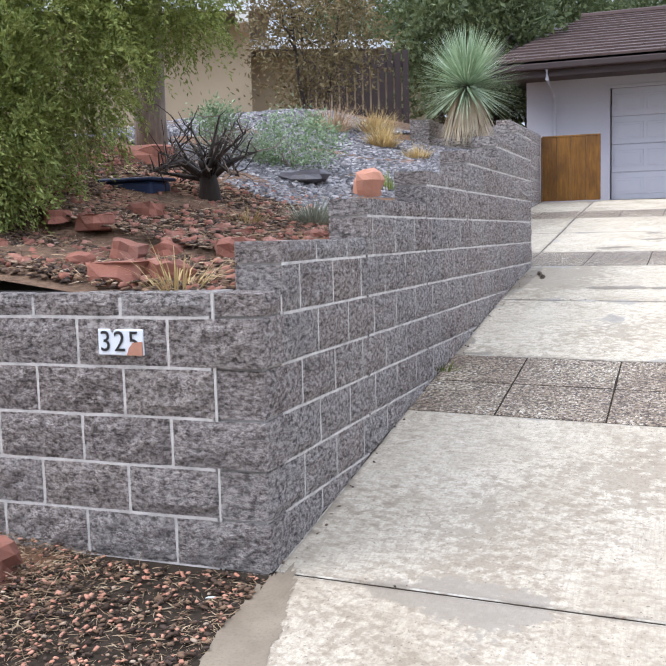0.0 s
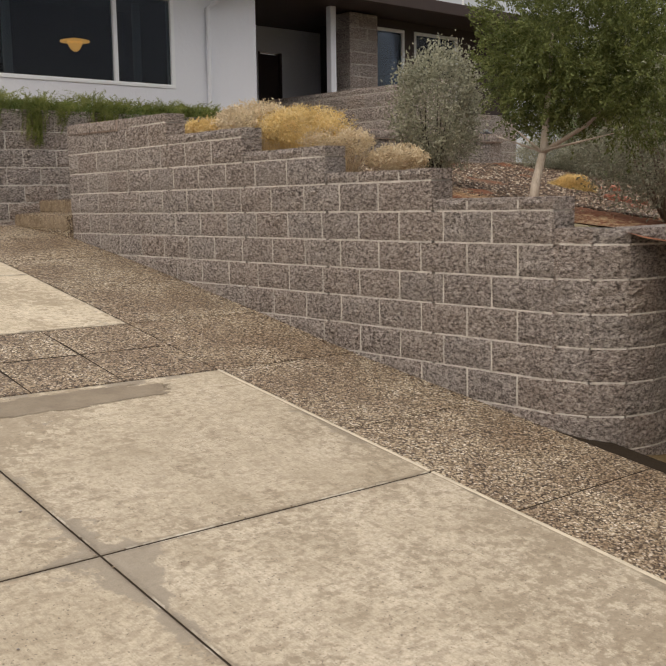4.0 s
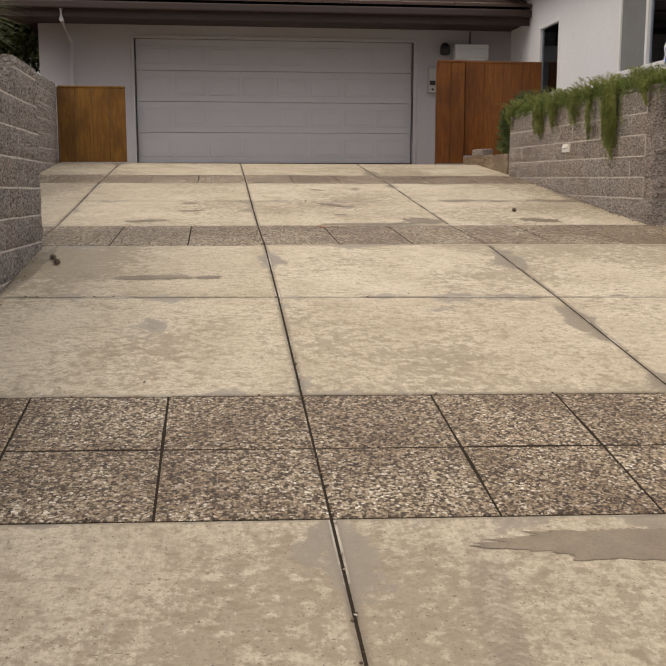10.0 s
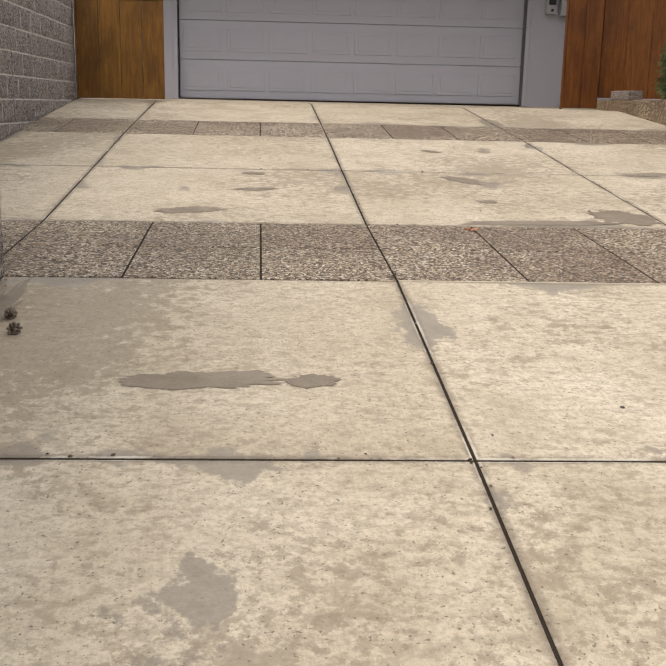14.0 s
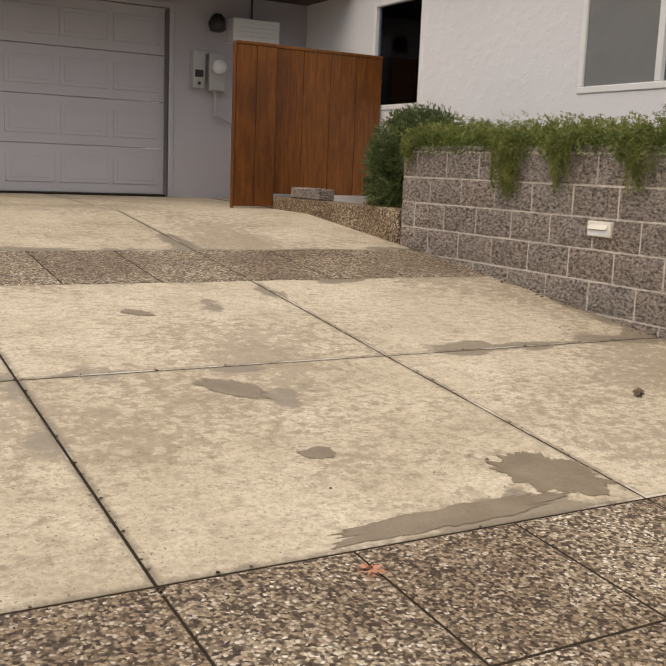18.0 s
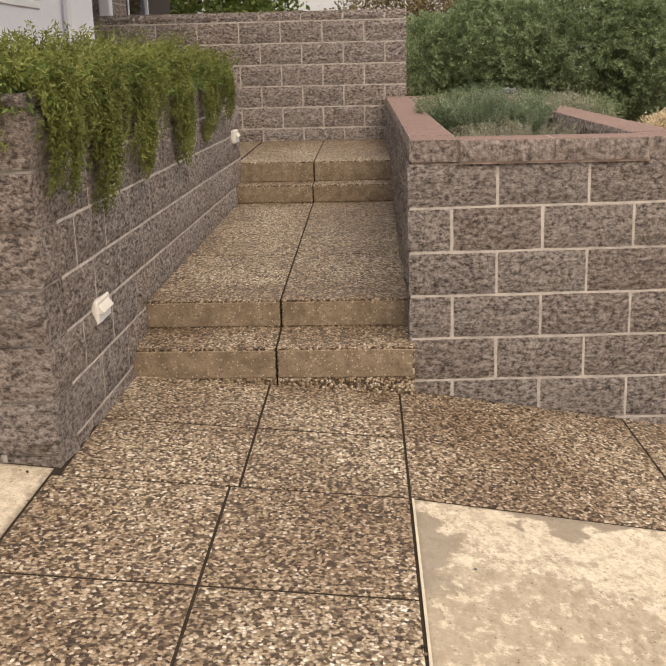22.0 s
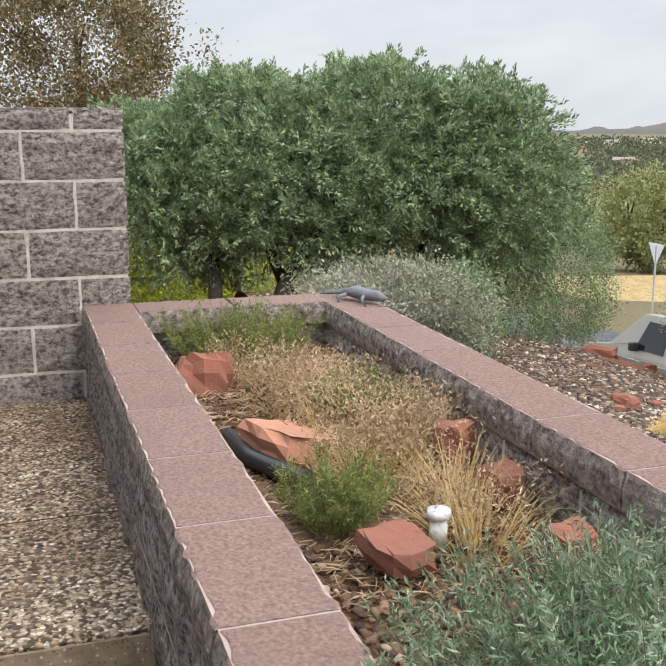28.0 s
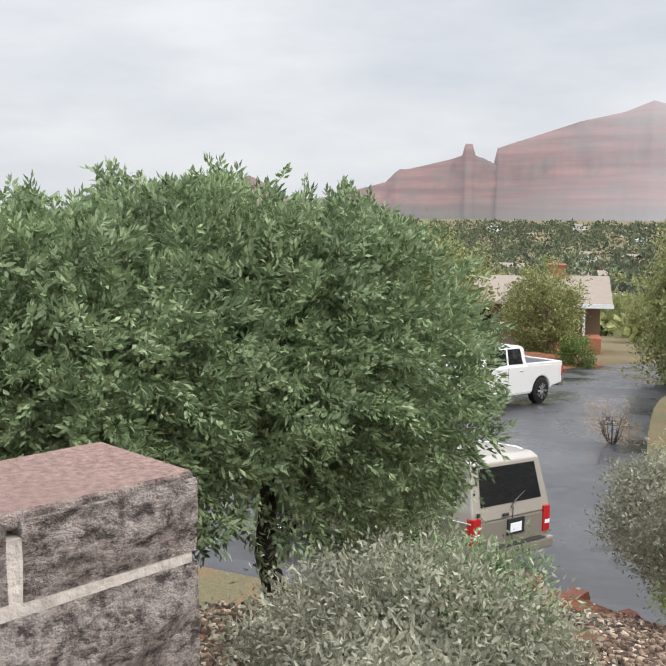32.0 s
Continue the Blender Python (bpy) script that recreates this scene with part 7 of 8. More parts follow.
# left bank: rocks, dead bush, basin, grasses, yucca, juniper
for k, (x, y, s) in enumerate(((-2.44, -1.6, 0.26), (-2.28, -1.5, 0.2), (-2.66, -1.24, 0.2), (-3.0, -0.95, 0.2), (-2.22, -0.95, 0.2), (-2.52, -1.04, 0.17), (-3.2, -0.99, 0.16), (-2.75, -1.45, 0.14), (-2.1, -0.75, 0.14), (-2.4, -0.5, 0.15), (-2.95, -0.55, 0.18), (-2.6, -0.85, 0.12), (-2.2, -1.3, 0.1), (-2.05, -0.3, 0.12))):
    rock("red sandstone rock on the bank", (x, y, left_h(x, y) - 0.05), (s * 0.85, s * 0.68, s * 0.58), "redrock", 120 + k, k * 53, 0.15 if k % 3 == 0 else 0, 8 * (k % 3))
rock("large red sandstone boulder on the bank", (-3.7, 0.7, 1.42), (0.36, 0.3, 0.2), "redrock", 140, 30)
rock("small orange sandstone block on the wall's edge", (-2.22, 1.1, 1.22), (0.17, 0.15, 0.18), "orange", 141, 15)
rock("flat grey stone on the gravel", (-2.75, 1.2, 1.36), (0.3, 0.22, 0.09), "darkgravel", 142, 10)
for k, (x, y, s) in enumerate(((-2.75, -2.2, 0.3), (-2.95, -2.4, 0.24), (-2.7, -3.3, 0.26), (-2.9, -3.7, 0.2), (-2.55, -2.62, 0.12), (-1.82, -2.08, 0.08), (-1.95, -2.12, 0.09), (-2.5, -3.75, 0.12))):
    rock("white rounded stone by the wall's corner" if k == 5 else "red rock before the numbered wall", (x, y, gz(-1.6, y) - 0.05 + max(0, -2.2 - x) * 0.1), (s * 0.7, s * 0.56, s * 0.5), "white" if k == 5 else "redrock", 150 + k, k * 71)
basin = thing("planter_basin", "dark blue plastic basin on the bank", "basin", at=(-3.3, -0.05, 1.24))
part("body", cuboid((-0.17, -0.12, 0), (0.17, 0.12, 0.13), 0.03, 3), "navy", basin)
part("rim", cuboid((-0.19, -0.14, 0.125), (0.19, 0.14, 0.145), 0.008, 2), "navy", basin, "dark blue rim")
db = thing("dead_bush", "dead dark bush of bare crooked branches", "bush")
rng = np.random.default_rng(21)
part("stump", tube([(-2.9, 0.1, 1.15), (-2.88, 0.08, 1.32), (-2.88, 0.06, 1.4)], [0.09, 0.06, 0.05], 9), "darkbark", db, smooth=True)
for k in range(26):
    q = rng.uniform(0, 6.283)
    ln = rng.uniform(0.2, 0.42)
    p0 = np.array([-2.88, 0.07, 1.36])
    p1 = p0 + np.array([math.cos(q) * ln * 0.5, math.sin(q) * ln * 0.5, rng.uniform(0.02, 0.14)])
    p2 = p0 + np.array([math.cos(q + 0.3) * ln, math.sin(q + 0.3) * ln, rng.uniform(0.0, 0.36)])
    part("branch", tube([tuple(p0), tuple(p1), tuple(p2)], [0.02, 0.013, 0.004], 5), "darkbark", db, smooth=True)
    for _ in range(5):
        f = rng.uniform(0.25, 1.0)
        b0 = p1 + (p2 - p1) * f
        b1 = b0 + rng.normal(size=3) * 0.05 + np.array([0, 0, 0.03])
        b2 = b1 + (b1 - b0) * 0.8 + rng.normal(size=3) * 0.04
        part("twig", tube([tuple(b0), tuple(b1), tuple(b2)], [0.006, 0.004, 0.0015], 4), "bark" if rng.random() < 0.4 else "darkbark", db)
for c, r, m, n in (((-3.45, 1.3, 1.85), (0.14, 0.14, 0.1), "bluegreen", 60), ((-3.0, 1.7, 1.7), (0.35, 0.3, 0.2), "bluegreen", 160), ((-3.5, 1.6, 1.6), (0.3, 0.3, 0.2), "sage", 120)):
    sh = thing("small_shrub", "thin grey-green shrub behind the dead bush", "bush")
    shrub_parts(sh, RNG, c, r, n, 16, (0.035, 0.014), m, 0.05, 0.3)
    limb_set(sh, RNG, (c[0], c[1], left_h(c[0], c[1]) - 0.05), c, r, 6, 0.012, "bark")
for x, y, h, m, n, lab in ((-2.2, 0.02, 0.26, "sage", 320, "grey fountain grass tuft on the wall's edge"), (-2.12, -1.68, 0.3, "straw", 70, "thin straw tuft behind the wall"), (-2.9, 3.6, 0.35, "straw", 420, "straw grass clump by the yucca"), (-3.2, 4.3, 0.4, "straw", 500, "straw grass clump on the upper bank"),
                           (-2.5, 3.3, 0.22, "straw", 260, "straw grass below the yucca"), (-3.5, 3.9, 0.45, "brownseed", 420, "brown feathery grass on the upper bank"), (-2.2, 1.5, 0.28, "rosemary", 120, "green tuft on a pale stem"), (-2.5, -0.2, 0.14, "straw", 90, "flattened straw among the rocks"), (-1.72, 0.75, 0.1, "rosemary", 60, "small weed at the wall's foot")):
    z = gz(x, y) if x > -1.75 else left_h(x, y) - 0.02
    if x > -1.75:
        x = -1.63
    grass_clump("grass_tuft", lab, (x, y, z), n, 0.09 if h < 0.4 else 0.14, h, m, 0.006, 0.9, 0.9)

yu = thing("yucca", "spherical blue-green yucca with a straw skirt of dead leaves", "yucca", at=(-2.3, 4.5, 0))
rng = np.random.default_rng(8)
n = 900
d = unit(rng.normal(size=(n, 3)))
d[:, 2] = np.where(d[:, 2] < -0.55, -d[:, 2], d[:, 2])
part("leaf_rosette", blades_mesh("rosette", np.array([0, 0, 2.4]) + d * 0.06, d, 0.54 * rng.uniform(0.85, 1.1, n), 0.012, 0.12, rng), "yucca", yu)
n = 420
q = rng.uniform(0, 6.283, n)
skirt = unit(np.stack([np.cos(q) * 0.34, np.sin(q) * 0.34, -np.ones(n)], 1) + rng.normal(size=(n, 3)) * 0.07)
part("dead_leaf_skirt", blades_mesh("skirt", np.array([0, 0, 2.38]) + np.stack([np.cos(q), np.sin(q), np.zeros(n)], 1) * 0.08, skirt, 0.62 * rng.uniform(0.6, 1.05, n), 0.014, 0.0, rng), "palebrush", yu, "hanging straw-coloured dead leaves")
part("trunk", tube([(0, 0, 1.7), (0, 0, 2.4)], [0.12, 0.09], 10), "bark", yu, smooth=True)

lj = thing("juniper_tree", "large shaggy juniper overhanging the bank", "tree")
part("trunk", tube([(-3.75, 0.9, 1.3), (-3.72, 0.85, 1.9), (-3.6, 0.7, 2.6), (-3.5, 0.4, 3.4)], [0.13, 0.11, 0.09, 0.05], 9), "bark", lj, smooth=True)
part("trunk", tube([(-4.2, -1.0, 1.0), (-4.0, -1.0, 1.8), (-3.6, -1.05, 2.6)], [0.1, 0.08, 0.04], 9), "bark", lj, smooth=True)
for c, r, n in (((-3.35, -0.75, 2.15), (0.55, 0.5, 0.7), 1500), ((-3.55, -1.15, 1.75), (0.5, 0.42, 0.7), 1300), ((-3.0, -0.3, 2.55), (0.5, 0.5, 0.6), 1100), ((-3.75, -1.3, 1.2), (0.42, 0.35, 0.5), 700), ((-3.5, -0.6, 2.9), (0.7, 0.6, 0.5), 900)):
    spray_crown(lj, RNG, c, r, n, 0.2, 13, (0.03, 0.0105), "yellowjuniper", 0.24, 0.0, 0.5, fill=0.4)
for k in range(9):
    p = (-3.75 + RNG.normal() * 0.3, -1.5 + RNG.normal() * 0.12, 2.0 + RNG.random() * 0.6)
    part("bare_branch", tube([(-4.4, -1.1, 2.2), tuple((np.array(p) + np.array([-4.4, -1.1, 2.2])) / 2 + RNG.normal(size=3) * 0.05), p], [0.018, 0.012, 0.003], 5), "palebark", lj, smooth=True)

# dry needles on the ground before the numbered wall and on the lower bank
def needle_litter(label, x0, x1, y0, y1, n, height, seed):
    rng = np.random.default_rng(seed)
    x, y = rng.uniform(x0, x1, n), rng.uniform(y0, y1, n)
    at = np.stack([x, y, [height(a, b) + 0.012 for a, b in zip(x, y)]], 1)
    way = unit(np.stack([rng.normal(size=n), rng.normal(size=n), rng.normal(size=n) * 0.12], 1))
    tagged(part("needle_litter", leaves_mesh("needles", at, way, rng.uniform(0.03, 0.09, n), 0.004, rng), "brownseed"), label, "litter", kind="stuff")


needle_litter("brown dry needles and leaves before the numbered wall", -4.2, -1.66, -5.5, -1.93, 34000, lambda x, y: gz(-1.6, y) - 0.015 + max(0, -2.2 - x) * 0.1, 31)
needle_litter("brown dry needles on the lower bank", -4.4, -1.9, -1.75, 0.9, 5000, left_h, 32)
needle_litter("brown dry stalks over the raised bed", 7.9, 10.1, 3.36, 4.05, 4200, lambda x, y: 1.505 + 0.03 * math.sin(x * 2.1), 33)
needle_litter("dry leaves and twigs under the young juniper", 5.0, 6.6, -2.0, 0.4, 2600, right_h, 34)

# ---- streets ----
def wide_z(x, y):
    return ground_z(x, y) + 0.07


def road(name, label, line, width):
    """A strip of asphalt draped on the land along a smooth centre line."""
    pts = [Vector(p) for p in line]
    path = []
    for k in range(len(pts) - 1):
        p0, p1, p2, p3 = pts[max(k - 1, 0)], pts[k], pts[k + 1], pts[min(k + 2, len(pts) - 1)]
        for j in range(12):
            u = j / 12
            path.append(0.5 * ((2 * p1) + (p2 - p0) * u + (2 * p0 - 5 * p1 + 4 * p2 - p3) * u * u + (3 * p1 - p0 - 3 * p2 + p3) * u ** 3))
    path.append(pts[-1])
    bm = bmesh.new()
    rows = []
    for k, p in enumerate(path):
        way = (path[min(k + 1, len(path) - 1)] - path[max(k - 1, 0)]).normalized()
        side = Vector((-way.y, way.x))
        rows.append([bm.verts.new((*(p + side * width * s), wide_z(*(p + side * width * s)) - (0.1 if abs(s) > 0.49 else 0))) for s in (-0.5, -0.48, -0.3, -0.1, 0.1, 0.3, 0.48, 0.5)])
    for r, s in zip(rows, rows[1:]):
        for k in range(7):
            bm.faces.new((r[k], r[k + 1], s[k + 1], s[k]))
    tagged(part(name, bm, "asphalt", smooth=True), label, "road", kind="structure")


road("road", "wet dark asphalt street with pale puddle sheen", [(-40, -15), (-10, -14), (4, -13), (12, -9.8), (19, -8.6), (32, -6.5), (60, -4)], 8.4)
road("road", "wet asphalt side street bending away between the trees", [(18.5, -5.5), (21.5, -12), (25, -19), (28.0, -26), (29.5, -33), (30, -40), (27, -50)], 6.6)


def mound(name, label, at, radii, height, mat, seed):
    """A low swell of bare soil beside the road."""
    rng = np.random.default_rng(seed)
    bm = bmesh.new()
    rows = []
    for i in range(9):
        r = i / 8
        rows.append([bm.verts.new((at[0] + math.cos(q) * radii[0] * r, at[1] + math.sin(q) * radii[1] * r,
                                   ground_z(at[0] + math.cos(q) * radii[0] * r, at[1] + math.sin(q) * radii[1] * r) + height * (1 - r * r) * rng.uniform(0.8, 1.15) - 0.05 + 0.05 * (1 - r))) for q in [k * 0.2618 for k in range(24)]])
    for r, s in zip(rows, rows[1:]):
        for k in range(24):
            bm.faces.new((r[k], s[k], s[(k + 1) % 24], r[(k + 1) % 24]))
    bmesh.ops.remove_doubles(bm, verts=bm.verts[:], dist=0.002)
    tagged(part(name, bm, mat, smooth=True), label, "soil", kind="structure")


mound("verge", "orange-red soil verge beyond the street", (36.6, -35), (4.0, 6.5), 0.6, "redsoil", 1)
mound("verge", "straw-coloured verge behind the parked truck", (38.5, -21.5), (5.6, 9), 0.35, "straw", 2)
mound("verge", "red soil cutting under the yellow tree", (14.0, -17.2), (5.0, 3.0), 1.1, "redsoil", 3)


# ---- vehicles ----
def arch(cx, z, r, n=8):
    return [(cx + r * math.cos(math.pi * k / n), z + r * math.sin(math.pi * k / n)) for k in range(n + 1)]


def shell(outline, half, belt, top, taper, bevel=0.03):
    """A car body: a side outline drawn across its width, leaning in above the belt."""
    bm = prism(outline, -half, half, 1, bevel)
    for v in bm.verts:
        if v.co.z > belt:
            v.co.y *= 1 - taper * (v.co.z - belt) / (top - belt)
    return bm


def side_panel(outline, side, half, belt, top, taper, proud=0.006, deep=0.02):
    """A pane that lies in the leaning side of a body."""
    bm = prism(outline, -deep, proud, 1)
    for v in bm.verts:
        f = 1 - taper * max(0.0, v.co.z - belt) / (top - belt)
        v.co.y = side * (half * f + v.co.y)
    bmesh.ops.recalc_face_normals(bm, faces=bm.faces[:])
    return bm


def wheel(parent, x, y, r, w, rim_mat, spokes=6):
    wh = part("wheel", tube([(x, y - w / 2, r), (x, y - w / 2 + 0.03, r), (x, y + w / 2 - 0.03, r), (x, y + w / 2, r)], [r * 0.9, r, r, r * 0.9], 28), "rubber", parent, "black tyre", smooth=False)
    out = math.copysign(w / 2 + 0.006, y)
    part("rim", tube([(x, y + out * 0.7, r), (x, y + out, r)], [r * 0.64, r * 0.6], 22), "black", wh)
    part("rim", tube([(x, y + out * 0.9, r), (x, y + out * 1.06, r)], [r * 0.16, r * 0.12], 12), rim_mat, wh)
    for k in range(spokes):
        q = 2 * math.pi * k / spokes
        a, b = r * 0.12, r * 0.62
        part("spoke", tube([(x + a * math.cos(q), y + out * 1.02, r + a * math.sin(q)), (x + b * math.cos(q), y + out * 1.0, r + b * math.sin(q))], [r * 0.09, r * 0.12], 6), rim_mat, wh)
    return wh


def minivan(at, rz):
    t = thing("minivan", "silver-beige older minivan with black tinted windows parked on the wet street", "van", at=at, rz=rz)
    H, B, T, K = 0.95, 1.12, 1.9, 0.13
    low = [(0.0, 0.45), (0.0, 0.98), (4.7, 0.98), (4.82, 0.85), (4.85, 0.4), (4.35, 0.36)] + arch(3.95, 0.34, 0.4) + [(1.5, 0.34)] + arch(1.08, 0.34, 0.4) + [(0.5, 0.4)]
    part("lower_body", shell(low, H, 9, 10, 0, 0.02), "vanlow", t, "darker beige lower body")
    up = [(0.0, 0.985), (0.02, 1.14), (0.16, 1.8), (0.28, 1.88), (1.5, 1.9), (3.0, 1.88), (3.2, 1.84), (3.95, 1.18), (4.65, 1.06), (4.72, 0.985)]
    part("upper_body", shell(up, H - 0.004, B, T, K, 0.025), "vanpaint", t, "silver-beige upper body")
    part("trim_strip", cuboid((0.02, H - 0.01, 0.97), (4.6, H + 0.012, 1.0), 0.004), "chrome", t)
    part("trim_strip", cuboid((0.02, -H - 0.012, 0.97), (4.6, -H + 0.01, 1.0), 0.004), "chrome", t)
    for s in (1, -1):
        for a0, a1, b0, b1 in ((0.3, 0.34, 1.4, 1.4), (1.52, 1.52, 2.3, 2.3), (2.42, 2.42, 3.2, 2.97)):
            part("side_window", side_panel([(a0, 1.2), (b0, 1.2), (b1, 1.74), (a1 + 0.02, 1.74)], s, H - 0.004, B, T, K), "carglass", t, "black tinted side window")
        part("mirror", cuboid((3.1, s * 0.98 - 0.1, 1.16), (3.22, s * 0.98 + 0.1, 1.32), 0.03, 2), "black", t)
        part("roof_rail", tube([(0.3, s * 0.62, 1.9), (0.4, s * 0.62, 1.925), (2.6, s * 0.62, 1.93), (2.75, s * 0.62, 1.9)], [0.018] * 4, 8), "chrome", t)
        part("tail_light", cuboid((-0.025, s * 0.86 - 0.075, 0.66), (0.1, s * 0.86 + 0.094, 1.06), 0.012, 2), "redlens", t, "tall red tail light")
        part("reflector", cuboid((-0.03, s * 0.86 - 0.06, 0.78), (-0.02, s * 0.86 + 0.06, 0.84), 0.003), "white", t)
        part("head_light", cuboid((4.74, s * 0.72 - 0.16, 0.72), (4.87, s * 0.72 + 0.16, 0.88), 0.02, 2), "white", t)
        for x in (1.08, 3.95):
            wheel(t, x, s * 0.82, 0.34, 0.22, "chrome")
    back = prism([(-0.74, 1.2), (0.74, 1.2), (0.68, 1.74), (-0.68, 1.74)], 0.0, 0.02, 0)
    for v in back.verts:
        v.co.x = 0.02 + (v.co.z - 1.14) / 0.66 * 0.14 - 0.012 + v.co.x * 0.5
    part("rear_window", back, "carglass", t, "black tinted rear window")
    front = prism([(-0.8, 1.24), (0.8, 1.24), (0.72, 1.78), (-0.72, 1.78)], 0.0, 0.02, 0)
    for v in front.verts:
        v.co.x = 3.95 - (v.co.z - 1.18) / 0.66 * 0.75 + 0.015 + v.co.x * 0.5
    part("windscreen", front, "carglass", t)
    part("rear_bumper", cuboid((-0.12, -0.93, 0.42), (0.06, 0.93, 0.6), 0.035, 2), "vanlow", t, "dark grey rear bumper")
    part("bumper_step", cuboid((-0.125, -0.7, 0.595), (0.0, 0.7, 0.612), 0.004), "black", t)
    part("front_bumper", cuboid((4.78, -0.93, 0.4), (4.95, 0.93, 0.62), 0.035, 2), "vanlow", t)
    part("grille", cuboid((4.76, -0.5, 0.68), (4.87, 0.5, 0.92), 0.01), "black", t)
    plate = part("number_plate", cuboid((-0.022, -0.28, 0.72), (0.002, 0.14, 0.97), 0.012, 2), "black", t, "black recess with a white number plate")
    part("plate", cuboid((-0.028, -0.2, 0.76), (-0.02, 0.08, 0.9), 0.004), "white", plate)
    part("wiper", tube([(-0.01, 0.05, 1.14), (0.01, -0.05, 1.22), (0.03, -0.32, 1.34)], [0.014, 0.011, 0.008], 6), "black", t)
    part("door_handle", cuboid((-0.025, 0.12, 1.02), (0.0, 0.26, 1.07), 0.008), "black", t)
    part("door_seam", cuboid((-0.004, -0.006, 0.62), (0.004, 0.006, 1.14)), "black", t)
    for z in (0.72, 1.08):
        part("hinge", cuboid((-0.02, 0.8, z), (0.0, 0.86, z + 0.06), 0.004), "black", t)
    part("door_handle", cuboid((2.3, H - 0.005, 0.86), (2.46, H + 0.02, 0.91), 0.008), "black", t)
    part("fuel_door", cuboid((0.5, H - 0.003, 0.72), (0.68, H + 0.003, 0.9), 0.003), "vanlow", t)
    return t


def pickup(at, rz):
    t = thing("pickup_truck", "white crew-cab pickup truck with black grille and chrome wheels", "truck", at=at, rz=rz)
    H, B, T, K = 1.0, 1.25, 1.95, 0.14
    low = [(0.0, 0.62), (0.0, 1.28), (2.0, 1.3), (5.5, 1.26), (5.78, 1.16), (5.9, 0.9), (5.88, 0.5), (5.42, 0.46)] + arch(4.9, 0.42, 0.5) + [(1.7, 0.42)] + arch(1.15, 0.42, 0.5) + [(0.55, 0.55)]
    part("body", shell(low, H, 9, 10, 0, 0.035), "carwhite", t, "white painted body")
    part("bed_opening", cuboid((0.1, -0.78, 1.27), (1.86, 0.78, 1.312), 0.004), "black", t, "black-lined load bed")
    for s in (1, -1):
        part("bed_rail", cuboid((0.02, s * 0.9 - 0.09, 1.27), (1.95, s * 0.9 + 0.09, 1.345), 0.015, 2), "carwhite", t)
    part("tailgate", cuboid((-0.02, -0.9, 0.75), (0.08, 0.9, 1.345), 0.015, 2), "carwhite", t)
    cab = [(1.98, 1.26), (2.08, 1.86), (2.25, 1.93), (3.6, 1.94), (3.78, 1.9), (4.6, 1.27)]
    part("cab", shell(cab, H - 0.02, B, T, K, 0.03), "carwhite", t)
    part("hood", prism([(4.4, 1.24), (4.5, 1.33), (5.55, 1.27), (5.8, 1.14), (5.5, 1.2)], -0.75, 0.75, 1, 0.02), "carwhite", t)
    ws = prism([(-0.84, 1.34), (0.84, 1.34), (0.76, 1.84), (-0.76, 1.84)], 0.0, 0.02, 0)
    for v in ws.verts:
        v.co.x = 4.6 - (v.co.z - 1.27) / 0.63 * 0.82 + 0.02 + v.co.x * 0.5
    part("windscreen", ws, "carglass", t, "dark windscreen")
    for s in (1, -1):
        part("side_window", side_panel([(2.2, 1.36), (2.95, 1.36), (2.95, 1.84), (2.3, 1.84)], s, H - 0.02, B, T, K), "carglass", t)
        part("side_window", side_panel([(3.05, 1.36), (4.12, 1.36), (3.7, 1.84), (3.05, 1.84)], s, H - 0.02, B, T, K), "carglass", t)
        part("mirror", cuboid((3.98, s * 1.12 - 0.12, 1.36), (4.1, s * 1.12 + 0.12, 1.58), 0.03, 2), "black", t)
        part("door_handle", cuboid((3.1, s * 1.0 - 0.02, 1.12), (3.28, s * 1.0 + 0.02, 1.16), 0.008), "chrome", t)
        part("door_handle", cuboid((2.22, s * 1.0 - 0.02, 1.12), (2.4, s * 1.0 + 0.02, 1.16), 0.008), "chrome", t)
        part("door_seam", cuboid((2.99, s * 1.0 - 0.003, 0.55), (3.005, s * 1.0 + 0.003, 1.26)), "black", t)
        part("side_step", tube([(1.8, s * 1.0, 0.4), (4.2, s * 1.0, 0.4)], [0.045, 0.045], 8), "chrome", t)
        part("head_light", cuboid((5.7, s * 0.8 - 0.16, 0.98), (5.93, s * 0.8 + 0.19, 1.14), 0.02, 2), "chrome", t)
        part("tail_light", cuboid((-0.03, s * 0.94 - 0.06, 0.85), (0.06, s * 0.94 + 0.065, 1.2), 0.01), "redlens", t)
        for x in (1.15, 4.9):
            wheel(t, x, s * 0.87, 0.42, 0.27, "chrome", 8)
    part("grille", cuboid((5.8, -0.62, 0.72), (5.95, 0.62, 1.13), 0.03, 2), "black", t, "black grille")
    for k in range(3):
        part("grille_bar", cuboid((5.94, -0.58, 0.8 + k * 0.1), (5.965, 0.58, 0.825 + k * 0.1), 0.004), "meter", t)
    part("front_bumper", cuboid((5.78, -1.0, 0.42), (6.05, 1.0, 0.72), 0.05, 2), "black", t, "black front bumper")
    part("rear_bumper", cuboid((-0.2, -0.95, 0.5), (0.02, 0.95, 0.72), 0.03, 2), "chrome", t)
    return t


van = minivan((17.6, -7.05, -2.47), -6)
van.matrix_world = pose(17.3, -6.75, -2.61, 5.5, 2.5, 0) @ Matrix.Diagonal((1.03, 1.03, 0.98, 1))
truck = pickup((27.68, -23.3, 0), 88.5)
truck.matrix_world = pose(27.68, -23.3, wide_z(27.7, -23.3), 0, -3.0, 88.5)
cw = thing("parked_car", "white parked car roof showing past the rocks", "car", at=(10.5, -4.75, -1.62), rz=200)
